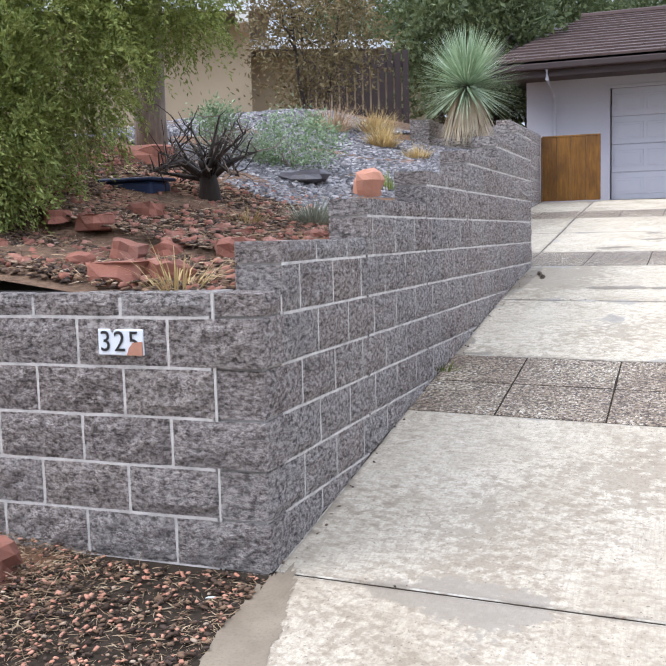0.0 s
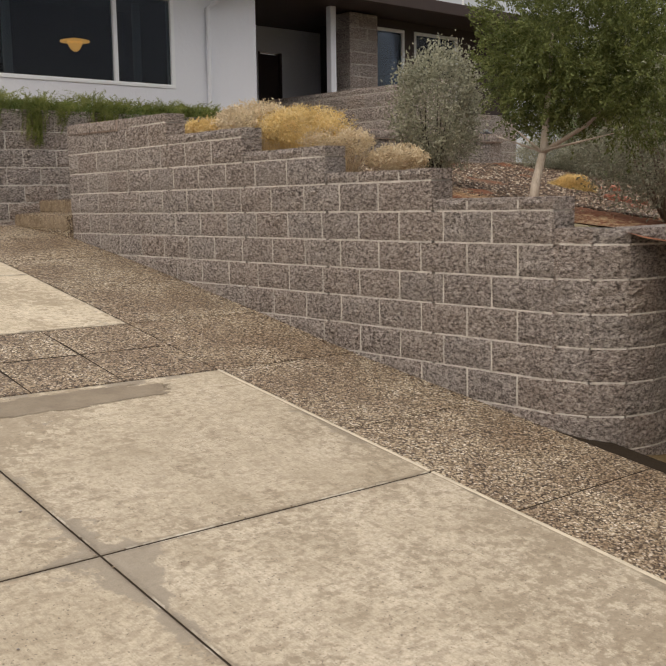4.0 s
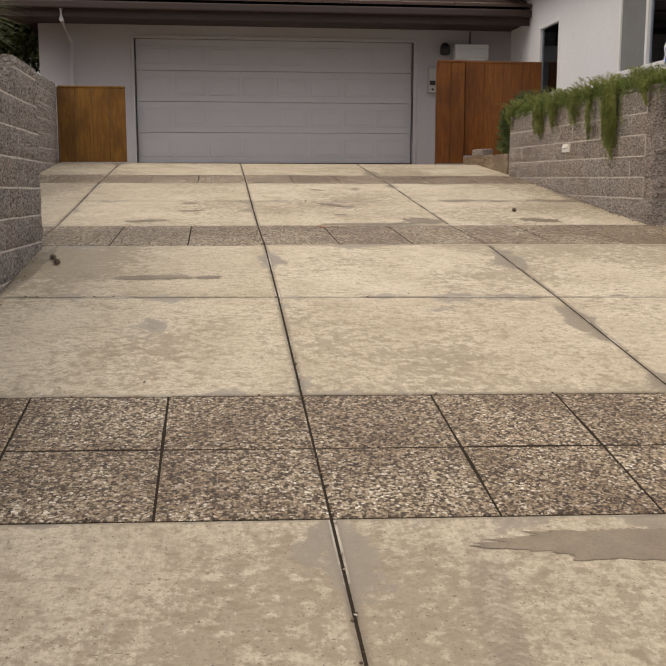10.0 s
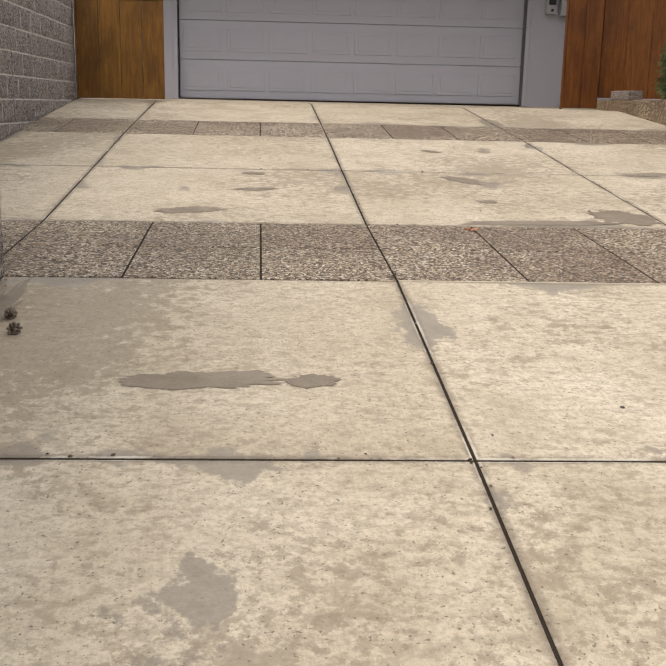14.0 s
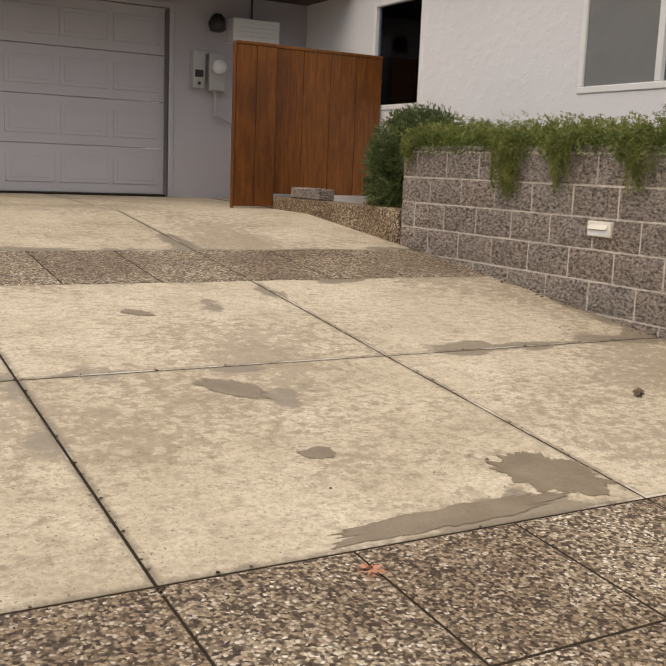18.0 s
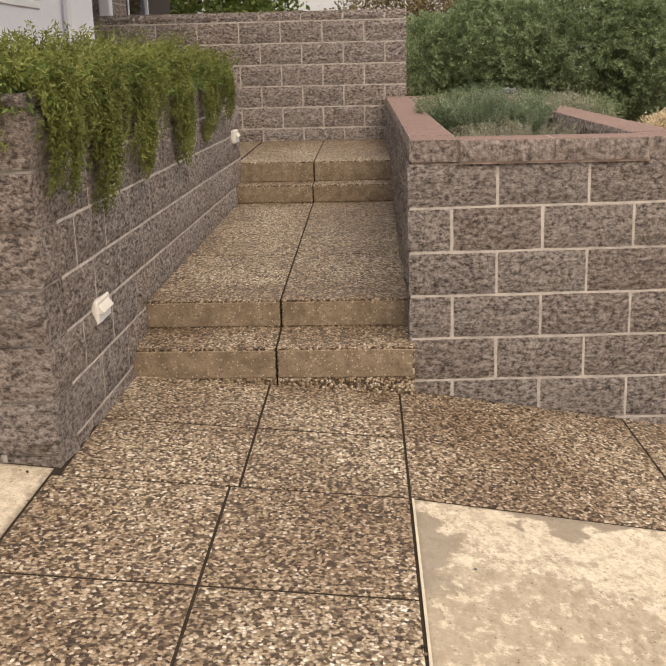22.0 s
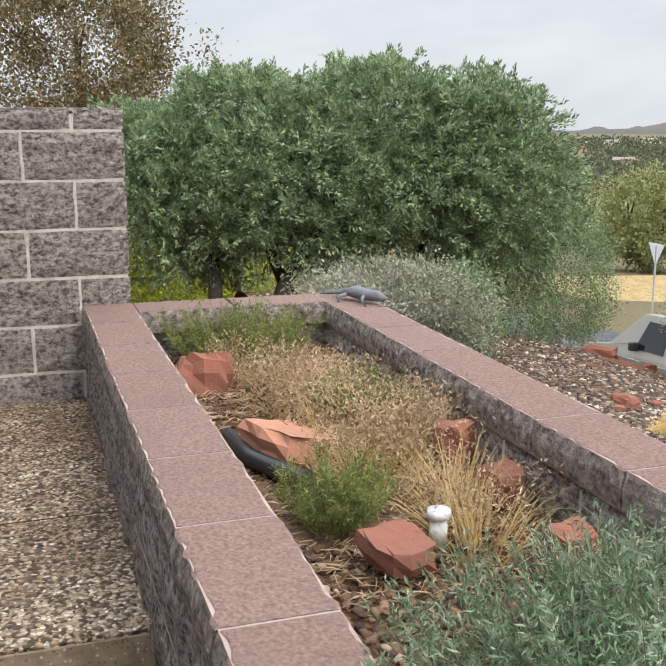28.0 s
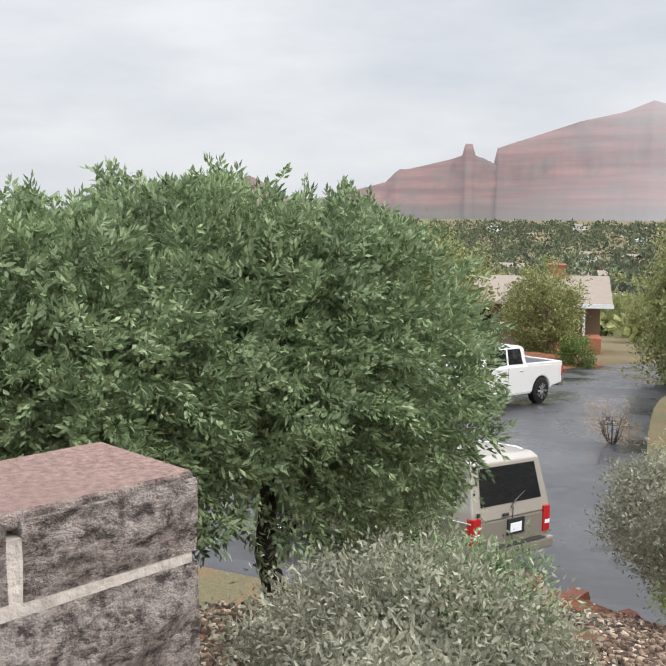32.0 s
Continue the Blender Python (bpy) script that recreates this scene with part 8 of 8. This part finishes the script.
part("body", shell([(-2.1, 0.3), (-2.1, 0.75), (-1.2, 0.85), (-0.8, 1.22), (0.5, 1.25), (1.1, 0.88), (2.0, 0.75), (2.05, 0.3)], 0.85, 0.8, 1.3, 0.2, 0.05), "carwhite", cw)
for s in (1, -1):
    part("side_window", side_panel([(-0.75, 0.88), (0.9, 0.88), (0.48, 1.17), (-0.6, 1.17)], s, 0.85, 0.8, 1.3, 0.2), "carglass", cw)
    for x in (-1.3, 1.3):
        wheel(cw, x, s * 0.76, 0.3, 0.2, "meter")


# ---- trees along the street and behind the house ----
def tree(name, label, base, center, radii, clumps, per, leaf, mat, trunks, r0, bark, seed, spread=0.2, lumps=0.55, shell_in=0.45, category="tree"):
    rng = np.random.default_rng(seed)
    t = thing(name, label, category)
    shrub_parts(t, rng, center, radii, clumps * 2 // 5, per * 5 // 2, leaf, mat, spread, lumps, shell_in)
    b = np.array(base)
    c = np.array(center)
    for k in range(trunks):
        q = 6.283 * k / trunks + rng.uniform(0, 0.6)
        out = np.array([math.cos(q), math.sin(q), 0])
        foot = b + out * r0 * (1.2 if trunks > 1 else 0)
        tip = c + out * np.array(radii) * (0.45 if trunks > 1 else 0.08) + np.array([0, 0, radii[2] * 0.35])
        mid = foot * 0.6 + tip * 0.4 + out * radii[0] * 0.08
        tr = part("trunk", tube([foot - np.array([0, 0, 0.25]), foot * 0.8 + mid * 0.2, mid, tip], [r0 * 1.15, r0, r0 * 0.7, r0 * 0.2], 8), bark, t, smooth=True)
        for j in range(4):
            f = rng.uniform(0.35, 0.9)
            s0 = mid * (1 - f) + tip * f
            d = unit(rng.normal(size=3) + np.array([0, 0, 0.5])) * radii[0] * 0.5
            part("limb", tube([s0, s0 + d * 0.5 + rng.normal(size=3) * 0.05, s0 + d], [r0 * 0.4, r0 * 0.28, r0 * 0.08], 6), bark, tr, smooth=True)
    return t


def g3(x, y):
    return (x, y, ground_z(x, y))


tree("juniper_tree", "broad olive-green juniper on dark forked trunks behind the truck", g3(39, -27.8), (38.9, -29.2, -1.6), (4.0, 3.6, 3.4), 1700, 26, (0.2, 0.1), "olive", 3, 0.17, "darkbark", 21, 0.26)
tree("juniper_tree", "narrow upright juniper with bare twigs at its foot", g3(37.5, -39), (37.5, -39, -2.7), (2.1, 2.1, 2.4), 700, 24, (0.18, 0.09), "olive", 5, 0.07, "bark", 22, 0.22)
tree("juniper_tree", "tall grey-green juniper beside the street bend", g3(25.0, -31.6), (25.0, -31.6, -1.1), (2.9, 2.7, 3.3), 1500, 26, (0.19, 0.08), "olive", 3, 0.14, "bark", 23, 0.26)
tree("cottonwood_tree", "yellow and green autumn tree above the red cutting", g3(13.8, -17.8), (13.8, -17.8, 0.1), (2.7, 2.7, 2.4), 1500, 56, (0.1, 0.07), "autumn", 2, 0.13, "darkbark", 24, 0.22)
tree("cottonwood_tree", "ochre autumn tree standing behind the yellow one", g3(16.4, -19.6), (16.3, -19.6, 0.9), (1.4, 1.4, 1.9), 600, 56, (0.1, 0.07), "ochre", 1, 0.12, "darkbark", 25, 0.2)
tree("cottonwood_tree", "olive-yellow tree at the edge of the red bank", g3(10.2, -18.6), (10.2, -18.6, 0.3), (2.2, 2.2, 2.6), 900, 56, (0.1, 0.065), "autumn", 2, 0.12, "darkbark", 26, 0.22)
tree("pine_tree", "dark pinyon pine with clumped needles and open gaps", g3(17.9, -25.4), (17.6, -25.3, 2.3), (2.2, 2.2, 2.9), 330, 130, (0.17, 0.07), "pine", 1, 0.16, "darkbark", 27, 0.2, 0.5, 0.25)
tree("juniper_shrub", "small upright green juniper shrub on the verge", g3(33.4, -35.6), (33.4, -35.6, -4.2), (0.75, 0.75, 0.95), 220, 22, (0.13, 0.05), "juniper", 3, 0.03, "bark", 28, 0.12, category="bush")
tree("bare_bush", "bare reddish twiggy bush at the street's edge", g3(21.6, -17.5), (21.6, -17.5, -2.7), (0.8, 0.8, 0.6), 90, 10, (0.16, 0.012), "brownseed", 12, 0.02, "darkbark", 29, 0.1, category="bush")
tree("brown_tree", "brown-leaved tree beyond the landing wall", g3(27.6, 3.1), (27.6, 3.1, 3.9), (2.2, 2.2, 1.9), 620, 40, (0.1, 0.055), "brownleaf", 1, 0.16, "darkbark", 30, 0.22)
tree("brown_tree", "olive tree beyond the landing wall", g3(30.0, 9.5), (30, 9.5, 4.2), (3, 3, 2.2), 800, 24, (0.2, 0.1), "juniper", 1, 0.16, "darkbark", 31, 0.24)
for k, (x, y, z, r, m) in enumerate(((45, -34, -3.2, 2.6, "olive"), (30, -44, -2.6, 2.6, "bluegreen"), (22, -38, -1.6, 2.8, "olive"), (48, -26, -2.4, 3.0, "olive"),
                                     (40, -12, -1.4, 2.6, "olive"), (44, -3, -0.6, 2.8, "bluegreen"), (14, -34, -0.8, 2.6, "olive"), (6, -27, 0.0, 2.4, "autumn"), (52, -52, -4.2, 3.0, "olive"), (27, -52, -3.4, 2.8, "bluegreen"))):
    tree("juniper_tree", "rounded olive-green juniper among the houses", g3(x, y), (x, y, z), (r, r, r * 0.85), 520, 22, (0.24, 0.13), m, 2, 0.13, "darkbark", 40 + k, 0.25)

# neighbour's house and trees past the left bank
nh = thing("neighbour_house", "pale yellow stucco house corner with a white eave beam", "house", at=(-10.2, 16.5, 3.4), rz=27)
part("wall", cuboid((-6.0, 0.0, -0.6), (0.0, 7.0, 2.5), 0.02), "beige", nh, "pale yellow stucco wall")
part("wall", cuboid((0.0, 1.6, -0.6), (5.0, 7.0, 2.0), 0.02), "beige", nh)
part("roof", cuboid((-6.6, -1.0, 2.62), (0.5, 7.6, 2.8), 0.02), "greyroof", nh)
part("roof", cuboid((0.0, 0.6, 2.05), (5.6, 7.6, 2.2), 0.02), "greyroof", nh)
part("eave_beam", cuboid((-0.35, -1.05, 2.3), (-0.05, 7.0, 2.6), 0.02), "fixture", nh, "cream roof beam")
part("fascia", cuboid((-6.6, -1.03, 2.58), (0.5, -1.0, 2.82)), "white", nh)
part("fascia", cuboid((0.0, 0.56, 2.0), (5.6, 0.6, 2.22)), "white", nh)
nf = thing("picket_fence", "dark brown weathered picket fence behind the bank", "fence", at=(-5.4, 7.8, 2.45), rz=18)
for k in range(14):
    part("picket", cuboid((k * 0.11, 0, -0.4), (k * 0.11 + 0.085, 0.02, 1.0 + 0.03 * ((k * 7) % 3)), 0.004), "fascia", nf)
for z in (0.15, 0.8):
    part("rail", cuboid((0, 0.02, z), (1.52, 0.06, z + 0.08), 0.004), "fascia", nf)
tree("brown_tree", "thin rusty-leaved tree by the picket fence", (-4.7, 6.45, 2.2), (-4.7, 6.5, 3.5), (0.8, 0.8, 1.0), 420, 20, (0.07, 0.03), "brownleaf", 3, 0.035, "darkbark", 60, 0.16, 0.3, 0.3)
for k, (x, y, z, r) in enumerate(((-4.9, 16.4, 4.9, 1.9), (-3.8, 19.6, 5.4, 2.1), (-1.0, 24.5, 5.8, 2.7), (5.0, 24, 5.6, 2.6), (2.2, 26, 5.9, 2.6), (-6.5, 22, 5.8, 2.6), (-9.5, 25, 6.4, 3.0), (-4.5, 27, 6.6, 3.0), (0.5, 31, 7.0, 3.2), (5.5, 30, 6.8, 3.0))):
    tree("green_tree", "leafy green tree behind the garage", (x, y, 1.6), (x, y, z), (r, r, r * 0.8), 700, 22, (0.16, 0.08), "darkgreen", 2, 0.11, "darkbark", 70 + k, 0.2)


# ---- house across the street ----
def far_house(at, rz):
    h = thing("tan_roof_house", "low house with tan shingle roof, brick chimney and porch", "house", at=at, rz=rz)
    part("wall", cuboid((-7, 0, -1.8), (1.4, 7, 2.3)), "brownstucco", h)
    part("wall", cuboid((1.4, 1.6, -1.8), (4.2, 7, 2.3)), "brownstucco", h)
    part("roof", prism([(-0.7, 2.2), (3.5, 3.5), (7.7, 2.2), (7.7, 2.36), (3.5, 3.7), (-0.7, 2.36)], -7.6, 1.2, 0), "greyroof", h, "tan shingle roof")
    part("roof", prism([(-0.5, 2.1), (3.5, 3.56), (7.5, 2.1), (7.5, 2.28), (3.5, 3.76), (-0.5, 2.28)], 1.2, 4.8, 0), "greyroof", h)
    part("fascia", cuboid((1.1, -0.56, 2.05), (4.85, -0.5, 2.3)), "white", h)
    ch = part("chimney", cuboid((1.0, 3.0, 3.0), (2.0, 3.7, 4.4), 0.02), "brick", h, "red brick chimney")
    part("cap", cuboid((0.92, 2.92, 4.4), (2.08, 3.78, 4.5), 0.02), "brick", ch)
    part("porch_post", cuboid((3.05, -0.3, 0.2), (3.2, -0.15, 2.15), 0.01), "white", h, "white porch post")
    part("porch_floor", cuboid((1.4, -0.4, -1.8), (4.2, 1.6, 0.2), 0.02), "brick", h)
    for k in range(7):
        part("step", cuboid((1.5, -0.7 - 0.3 * k, -1.8), (3.0, -0.4 - 0.3 * k, 0.05 - 0.16 * k), 0.01), "brick", h, "brick step")
    w = part("window", cuboid((1.7, 1.55, 0.6), (2.9, 1.6, 1.9)), "carglass", h, "dark porch window")
    for x in (1.7, 2.27, 2.86):
        part("frame", cuboid((x, 1.53, 0.6), (x + 0.04, 1.55, 1.9)), "white", w)
    w = part("window", cuboid((-4.5, -0.03, 0.7), (-2.5, 0.0, 1.8)), "carglass", h)
    part("frame", cuboid((-4.55, -0.04, 0.62), (-2.45, -0.02, 0.7)), "white", w)


M["brownstucco"] = plain_mat("brown_stucco", (0.2, 0.15, 0.11), 0.9, 0.2, 0, 2, 0.2, 0.4, 0.003)
far_house((43.0, -46.3, -5.25), -146.8)


# ---- valley: woods, town and red mountains ----
def valley_woods(name, label, mat, lo, hi, count, az0, az1, seed, size):
    rng = np.random.default_rng(seed)
    d = lo * (hi / lo) ** rng.random(count)
    az = np.radians(rng.uniform(az0, az1, count))
    x, y = 8.7 + d * np.sin(az), 4.3 + d * np.cos(az)
    deg = np.degrees(az)
    keep = (np.hypot(x - 43, y + 48) > 9) & ~((deg > 141.5) & (deg < 152) & (d < 100))
    x, y, d = x[keep], y[keep], d[keep]
    z = np.array([ground_z(a, b) for a, b in zip(x, y)])
    r = size * rng.uniform(0.55, 1.25, len(x)) * (1 + d / 900)
    per = 34 if lo > 150 else 50
    c = np.stack([x, y, z + r * 0.75], 1)
    o = unit(rng.normal(size=(len(x), per, 3))) * (0.55 + 0.45 * rng.random((len(x), per, 1)))
    at = (c[:, None] + o * r[:, None, None] * np.array([1, 1, 0.85])).reshape(-1, 3)
    way = unit(o.reshape(-1, 3) + rng.normal(size=(len(at), 3)) * 0.6 + np.array([0, 0, 0.3]))
    rr = np.repeat(r, per)
    tagged(part(name, leaves_mesh(name, at, way, rr * 0.62, rr * 0.36, rng), mat), label, "trees", kind="stuff")


valley_woods("valley_trees", "olive junipers crowding the slope below the street", "olive", 80, 320, 3400, 96, 182, 81, 1.9)
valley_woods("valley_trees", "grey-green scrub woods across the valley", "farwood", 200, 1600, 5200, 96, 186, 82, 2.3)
valley_woods("valley_trees", "pale green trees among the valley houses", "bluegreen", 90, 500, 500, 100, 180, 83, 1.9)
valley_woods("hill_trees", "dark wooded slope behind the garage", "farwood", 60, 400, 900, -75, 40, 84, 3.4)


def valley_house(rng, label, x, y, s, mats):
    z = ground_z(x, y)
    h = thing("valley_house", label, "house", "houses in the valley", at=(x, y, z), rz=float(rng.uniform(0, 180)))
    w, dpt, t = s * rng.uniform(0.8, 1.5), s * rng.uniform(0.5, 0.8), s * 0.32
    part("wall", cuboid((-w / 2, -dpt / 2, -1), (w / 2, dpt / 2, t)), mats[0], h)
    part("roof", prism([(-dpt * 0.58, t), (0, t + s * 0.16), (dpt * 0.58, t), (dpt * 0.58, t + 0.25), (0, t + s * 0.16 + 0.25), (-dpt * 0.58, t + 0.25)], -w * 0.55, w * 0.55, 0), mats[1], h)
    for k in (-0.3, 0.0, 0.3):
        part("window", cuboid((w * k - s * 0.06, -dpt / 2 - 0.05, t * 0.35), (w * k + s * 0.06, -dpt / 2, t * 0.8)), "carglass", h)


VR = np.random.default_rng(90)
for k in range(64):
    d, az = 240 * (1500 / 240) ** VR.random(), math.radians(VR.uniform(122, 176))
    pale = VR.random() < 0.6
    valley_house(VR, "small pale house among valley trees" if pale else "small tan house among valley trees", 8.7 + d * math.sin(az), 4.3 + d * math.cos(az), 6.5 + d / 150, ("white" if pale else "beige", "white" if VR.random() < 0.15 else "greyroof"))


def mountain(name, label, dist, ridge, depth, seed):
    """A rock mass that rises in cliffs and talus from the valley to a ridge given as (bearing, elevation) seen from the walk."""
    off = Vector((seed * 13.1, seed * 7.7, 3.0))
    azs = np.linspace(ridge[0][0], ridge[-1][0], 150)
    els = np.interp(azs, [r[0] for r in ridge], [r[1] for r in ridge])
    rise = (0.0, 0.1, 0.22, 0.34, 0.42, 0.52, 0.68, 0.76, 0.88, 0.96, 1.0, 0.9, 0.5)
    back = (1.0, 0.84, 0.68, 0.54, 0.44, 0.36, 0.28, 0.2, 0.13, 0.06, 0.0, -0.2, -0.6)
    v = []
    for a, el in zip(azs, els):
        top = dist * math.tan(math.radians(el)) + 40
        for f, b in zip(rise, back):
            w = noise.fractal(Vector((a * 0.8, f * 1.5, 0)) + off, 1.0, 2.0, 4)
            r = dist - b * depth * (0.5 + top / 700) + w * 45 * (0.3 + 4 * f * (1 - f))
            h = -40 + (top + 2.7) * f * (r / dist if f == 1.0 else 1.0) + (w * 22 if 0.05 < f < 0.97 else 0)
            q = math.radians(a)
            v.append((8.7 + r * math.sin(q), 4.3 + r * math.cos(q), h))
    m = len(rise)
    i = np.arange(149 * (m - 1))
    q = (i // (m - 1)) * m + i % (m - 1)
    me = raw_mesh(name, v, np.stack([q, q + m, q + m + 1, q + 1], 1))
    me.shade_smooth()
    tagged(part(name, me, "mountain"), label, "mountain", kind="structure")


# the cloud and haze on these ridges are painted in their shared material
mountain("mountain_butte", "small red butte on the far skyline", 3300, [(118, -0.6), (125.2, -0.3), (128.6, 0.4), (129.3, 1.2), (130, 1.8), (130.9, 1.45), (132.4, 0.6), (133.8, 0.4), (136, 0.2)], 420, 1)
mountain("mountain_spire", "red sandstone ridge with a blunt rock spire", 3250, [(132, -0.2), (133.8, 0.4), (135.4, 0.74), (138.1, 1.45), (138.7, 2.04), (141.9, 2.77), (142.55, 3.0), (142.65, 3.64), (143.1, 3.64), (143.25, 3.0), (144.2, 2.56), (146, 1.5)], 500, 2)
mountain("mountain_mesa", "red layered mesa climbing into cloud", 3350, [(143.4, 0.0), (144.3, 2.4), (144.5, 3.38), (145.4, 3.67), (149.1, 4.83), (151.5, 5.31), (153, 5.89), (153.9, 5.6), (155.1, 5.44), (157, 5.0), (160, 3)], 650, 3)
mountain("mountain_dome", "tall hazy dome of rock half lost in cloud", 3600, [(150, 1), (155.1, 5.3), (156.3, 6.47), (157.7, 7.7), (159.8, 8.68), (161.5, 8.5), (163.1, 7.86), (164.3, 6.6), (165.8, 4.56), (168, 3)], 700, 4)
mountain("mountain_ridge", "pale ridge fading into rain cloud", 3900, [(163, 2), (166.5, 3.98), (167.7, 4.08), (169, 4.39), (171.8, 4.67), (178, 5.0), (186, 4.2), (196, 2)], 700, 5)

# back of a give-way sign at the street corner
ys = thing("road_sign", "pale back of a triangular road sign on a post", "road sign", at=(30.5, -13.55, ground_z(30.5, -13.55)))
part("post", tube([(0, 0, -0.2), (0, 0, 2.3)], [0.03, 0.03], 8), "meter", ys)
part("plate", prism([(-0.38, 2.35), (0.38, 2.35), (0.0, 1.7)], -0.01, 0.01, 1), "white", ys, "white triangular plate")

# ---- rain-wet patches, cones and litter on the drive ----
def wet_patch(label, at, rx, ry, turn, seed, lobes=0.25):
    """A damp stain with an uneven outline, lying on the sloping slab."""
    rng = np.random.default_rng(seed)
    ph = rng.uniform(0, 6.283, 8)
    n = 260
    off = Vector(rng.uniform(-50, 50, 3))
    ring = []
    for k in range(n):
        q = 6.2832 * k / n
        w = 1 + lobes * 0.3 * sum(math.sin((m + 2) * q + ph[m]) / (m + 1.5) for m in range(5)) + 0.3 * noise.fractal(Vector((math.cos(q) * 2.6, math.sin(q) * 2.6, 0)) + off, 0.6, 2.1, 7)
        u, v = rx * w * math.cos(q), ry * w * math.sin(q)
        c, s = math.cos(radians(turn)), math.sin(radians(turn))
        ring.append((at[0] + u * c - v * s, at[1] + u * s + v * c))
    bm = bmesh.new()
    mid = bm.verts.new((*at, gz(*at) + 0.0035))
    vs = []
    for f in (0.5, 1.0):
        vs.append([bm.verts.new((at[0] + (x - at[0]) * f, at[1] + (y - at[1]) * f, gz(at[0] + (x - at[0]) * f, at[1] + (y - at[1]) * f) + (0.0035 if f < 1 else 0.0022))) for x, y in ring])
    for k in range(n):
        bm.faces.new((mid, vs[0][k], vs[0][(k + 1) % n]))
        bm.faces.new((vs[0][k], vs[1][k], vs[1][(k + 1) % n], vs[0][(k + 1) % n]))
    tagged(part("wet_patch", bm, "damp", smooth=True), label, "puddle", kind="structure")


for k, (x, y, rx, ry, turn) in enumerate(((0.82, 7.03, 0.17, 0.09, -55), (0.8, 8.26, 0.09, 0.05, -40), (1.56, 5.92, 0.17, 0.2, 30), (1.0, 5.73, 0.42, 0.065, 3), (0.83, 6.31, 0.07, 0.05, 20), 
                                          (-0.78, 3.3, 0.26, 0.07, 4), (-0.42, 3.3, 0.08, 0.05, 0), (-1.58, 3.75, 0.06, 0.55, -4), (-0.64, 7.16, 0.09, 0.05, 0), (-0.62, 6.6, 0.12, 0.05, 10),
                                          (2.4, -0.2, 0.75, 0.13, 2), (1.0, -0.2, 0.5, 0.1, -3), (-1.57, -2.3, 0.1, 0.42, 4), (2.7, 5.95, 0.2, 0.12, -20), (-1.0, 5.95, 0.2, 0.08, 10))):
    wet_patch("dark rain-wet patch on the concrete drive", (x, y), rx, ry, turn, 300 + k)


def pine_cone(at, seed):
    """A small open cone of woody scales."""
    rng = np.random.default_rng(seed)
    t = thing("pine_cone", "small open brown pine cone lying on the concrete", "pine cone", at=at, rz=float(rng.uniform(0, 360)))
    part("core", tube([(-0.02, 0, 0.018), (0.0, 0, 0.02), (0.022, 0, 0.018)], [0.008, 0.013, 0.004], 8), "darkbark", t, smooth=True)
    for k in range(22):
        q, u = k * 2.4, -0.018 + 0.0017 * k
        d = Vector((0.3, math.cos(q), math.sin(q))).normalized()
        b = Vector((u, 0, 0.02)) + d * 0.008
        part("cone_scale", tube([b, b + d * 0.012, b + d * 0.016], [0.004, 0.006, 0.002], 5), "bark", t)


for k, (x, y) in enumerate(((2.62, 6.5), (-1.45, 3.7), (-1.5, 3.85), (1.2, -2.6))):
    pine_cone((x, y, gz(x, y)), 400 + k)

LR = np.random.default_rng(77)


def litter(name, label, spots, size, mat, spread=0.03, flat=0.4):
    at = np.array([(x + LR.normal() * spread, y + LR.normal() * spread, 0.0) for x, y in spots])
    at[:, 2] = [gz(x, y) + 0.004 for x, y, _ in at]
    tagged(part(name, stones_mesh(name, LR, at, size, flat), mat), label, "litter", kind="stuff")


joints = [(0.0, LR.uniform(-5, 9)) for _ in range(120)] + [(XA, LR.uniform(-5, 9)) for _ in range(70)] + [(LR.uniform(-1.6, 3.6), LR.choice((-1.87, 0.0, 1.13, 2.78, 4.39, 5.64, 7.33))) for _ in range(140)]
litter("joint_litter", "dark grit and needles caught in the slab joints", joints, 0.008, "gravel", 0.008)
foot = [(-1.62, LR.uniform(-1.9, 4.4)) for _ in range(70)] + [(4.74, LR.uniform(-1.7, 4.3)) for _ in range(260)] + [(3.62, LR.uniform(5.7, 10)) for _ in range(120)]
litter("wall_foot_litter", "small stones and dead needles along the wall's foot", foot, 0.01, "gravel", 0.02)
litter("drive_specks", "dark specks of bark scattered on the drive", [(LR.uniform(-1.6, 3.5), LR.uniform(-5, 9)) for _ in range(60)], 0.009, "darkgravel", 0.0)
LR_N = np.random.default_rng(77)
spot = np.array([[0.57, 5.50, 0.0]] * 16) + np.array([[0.018, 0.022, 0.0]]) * LR_N.normal(size=(16, 3))
spot[:, 2] = [gz(x, y) + 0.01 for x, y, _ in spot]
red = part("fallen_leaf", leaves_mesh("leaf", spot, unit(LR_N.normal(size=(16, 3)) * np.array([1, 1, 0.12])), 0.032, 0.014, LR_N), "orange")
tagged(red, "crumpled dry orange leaf on the pebble band", "leaf")
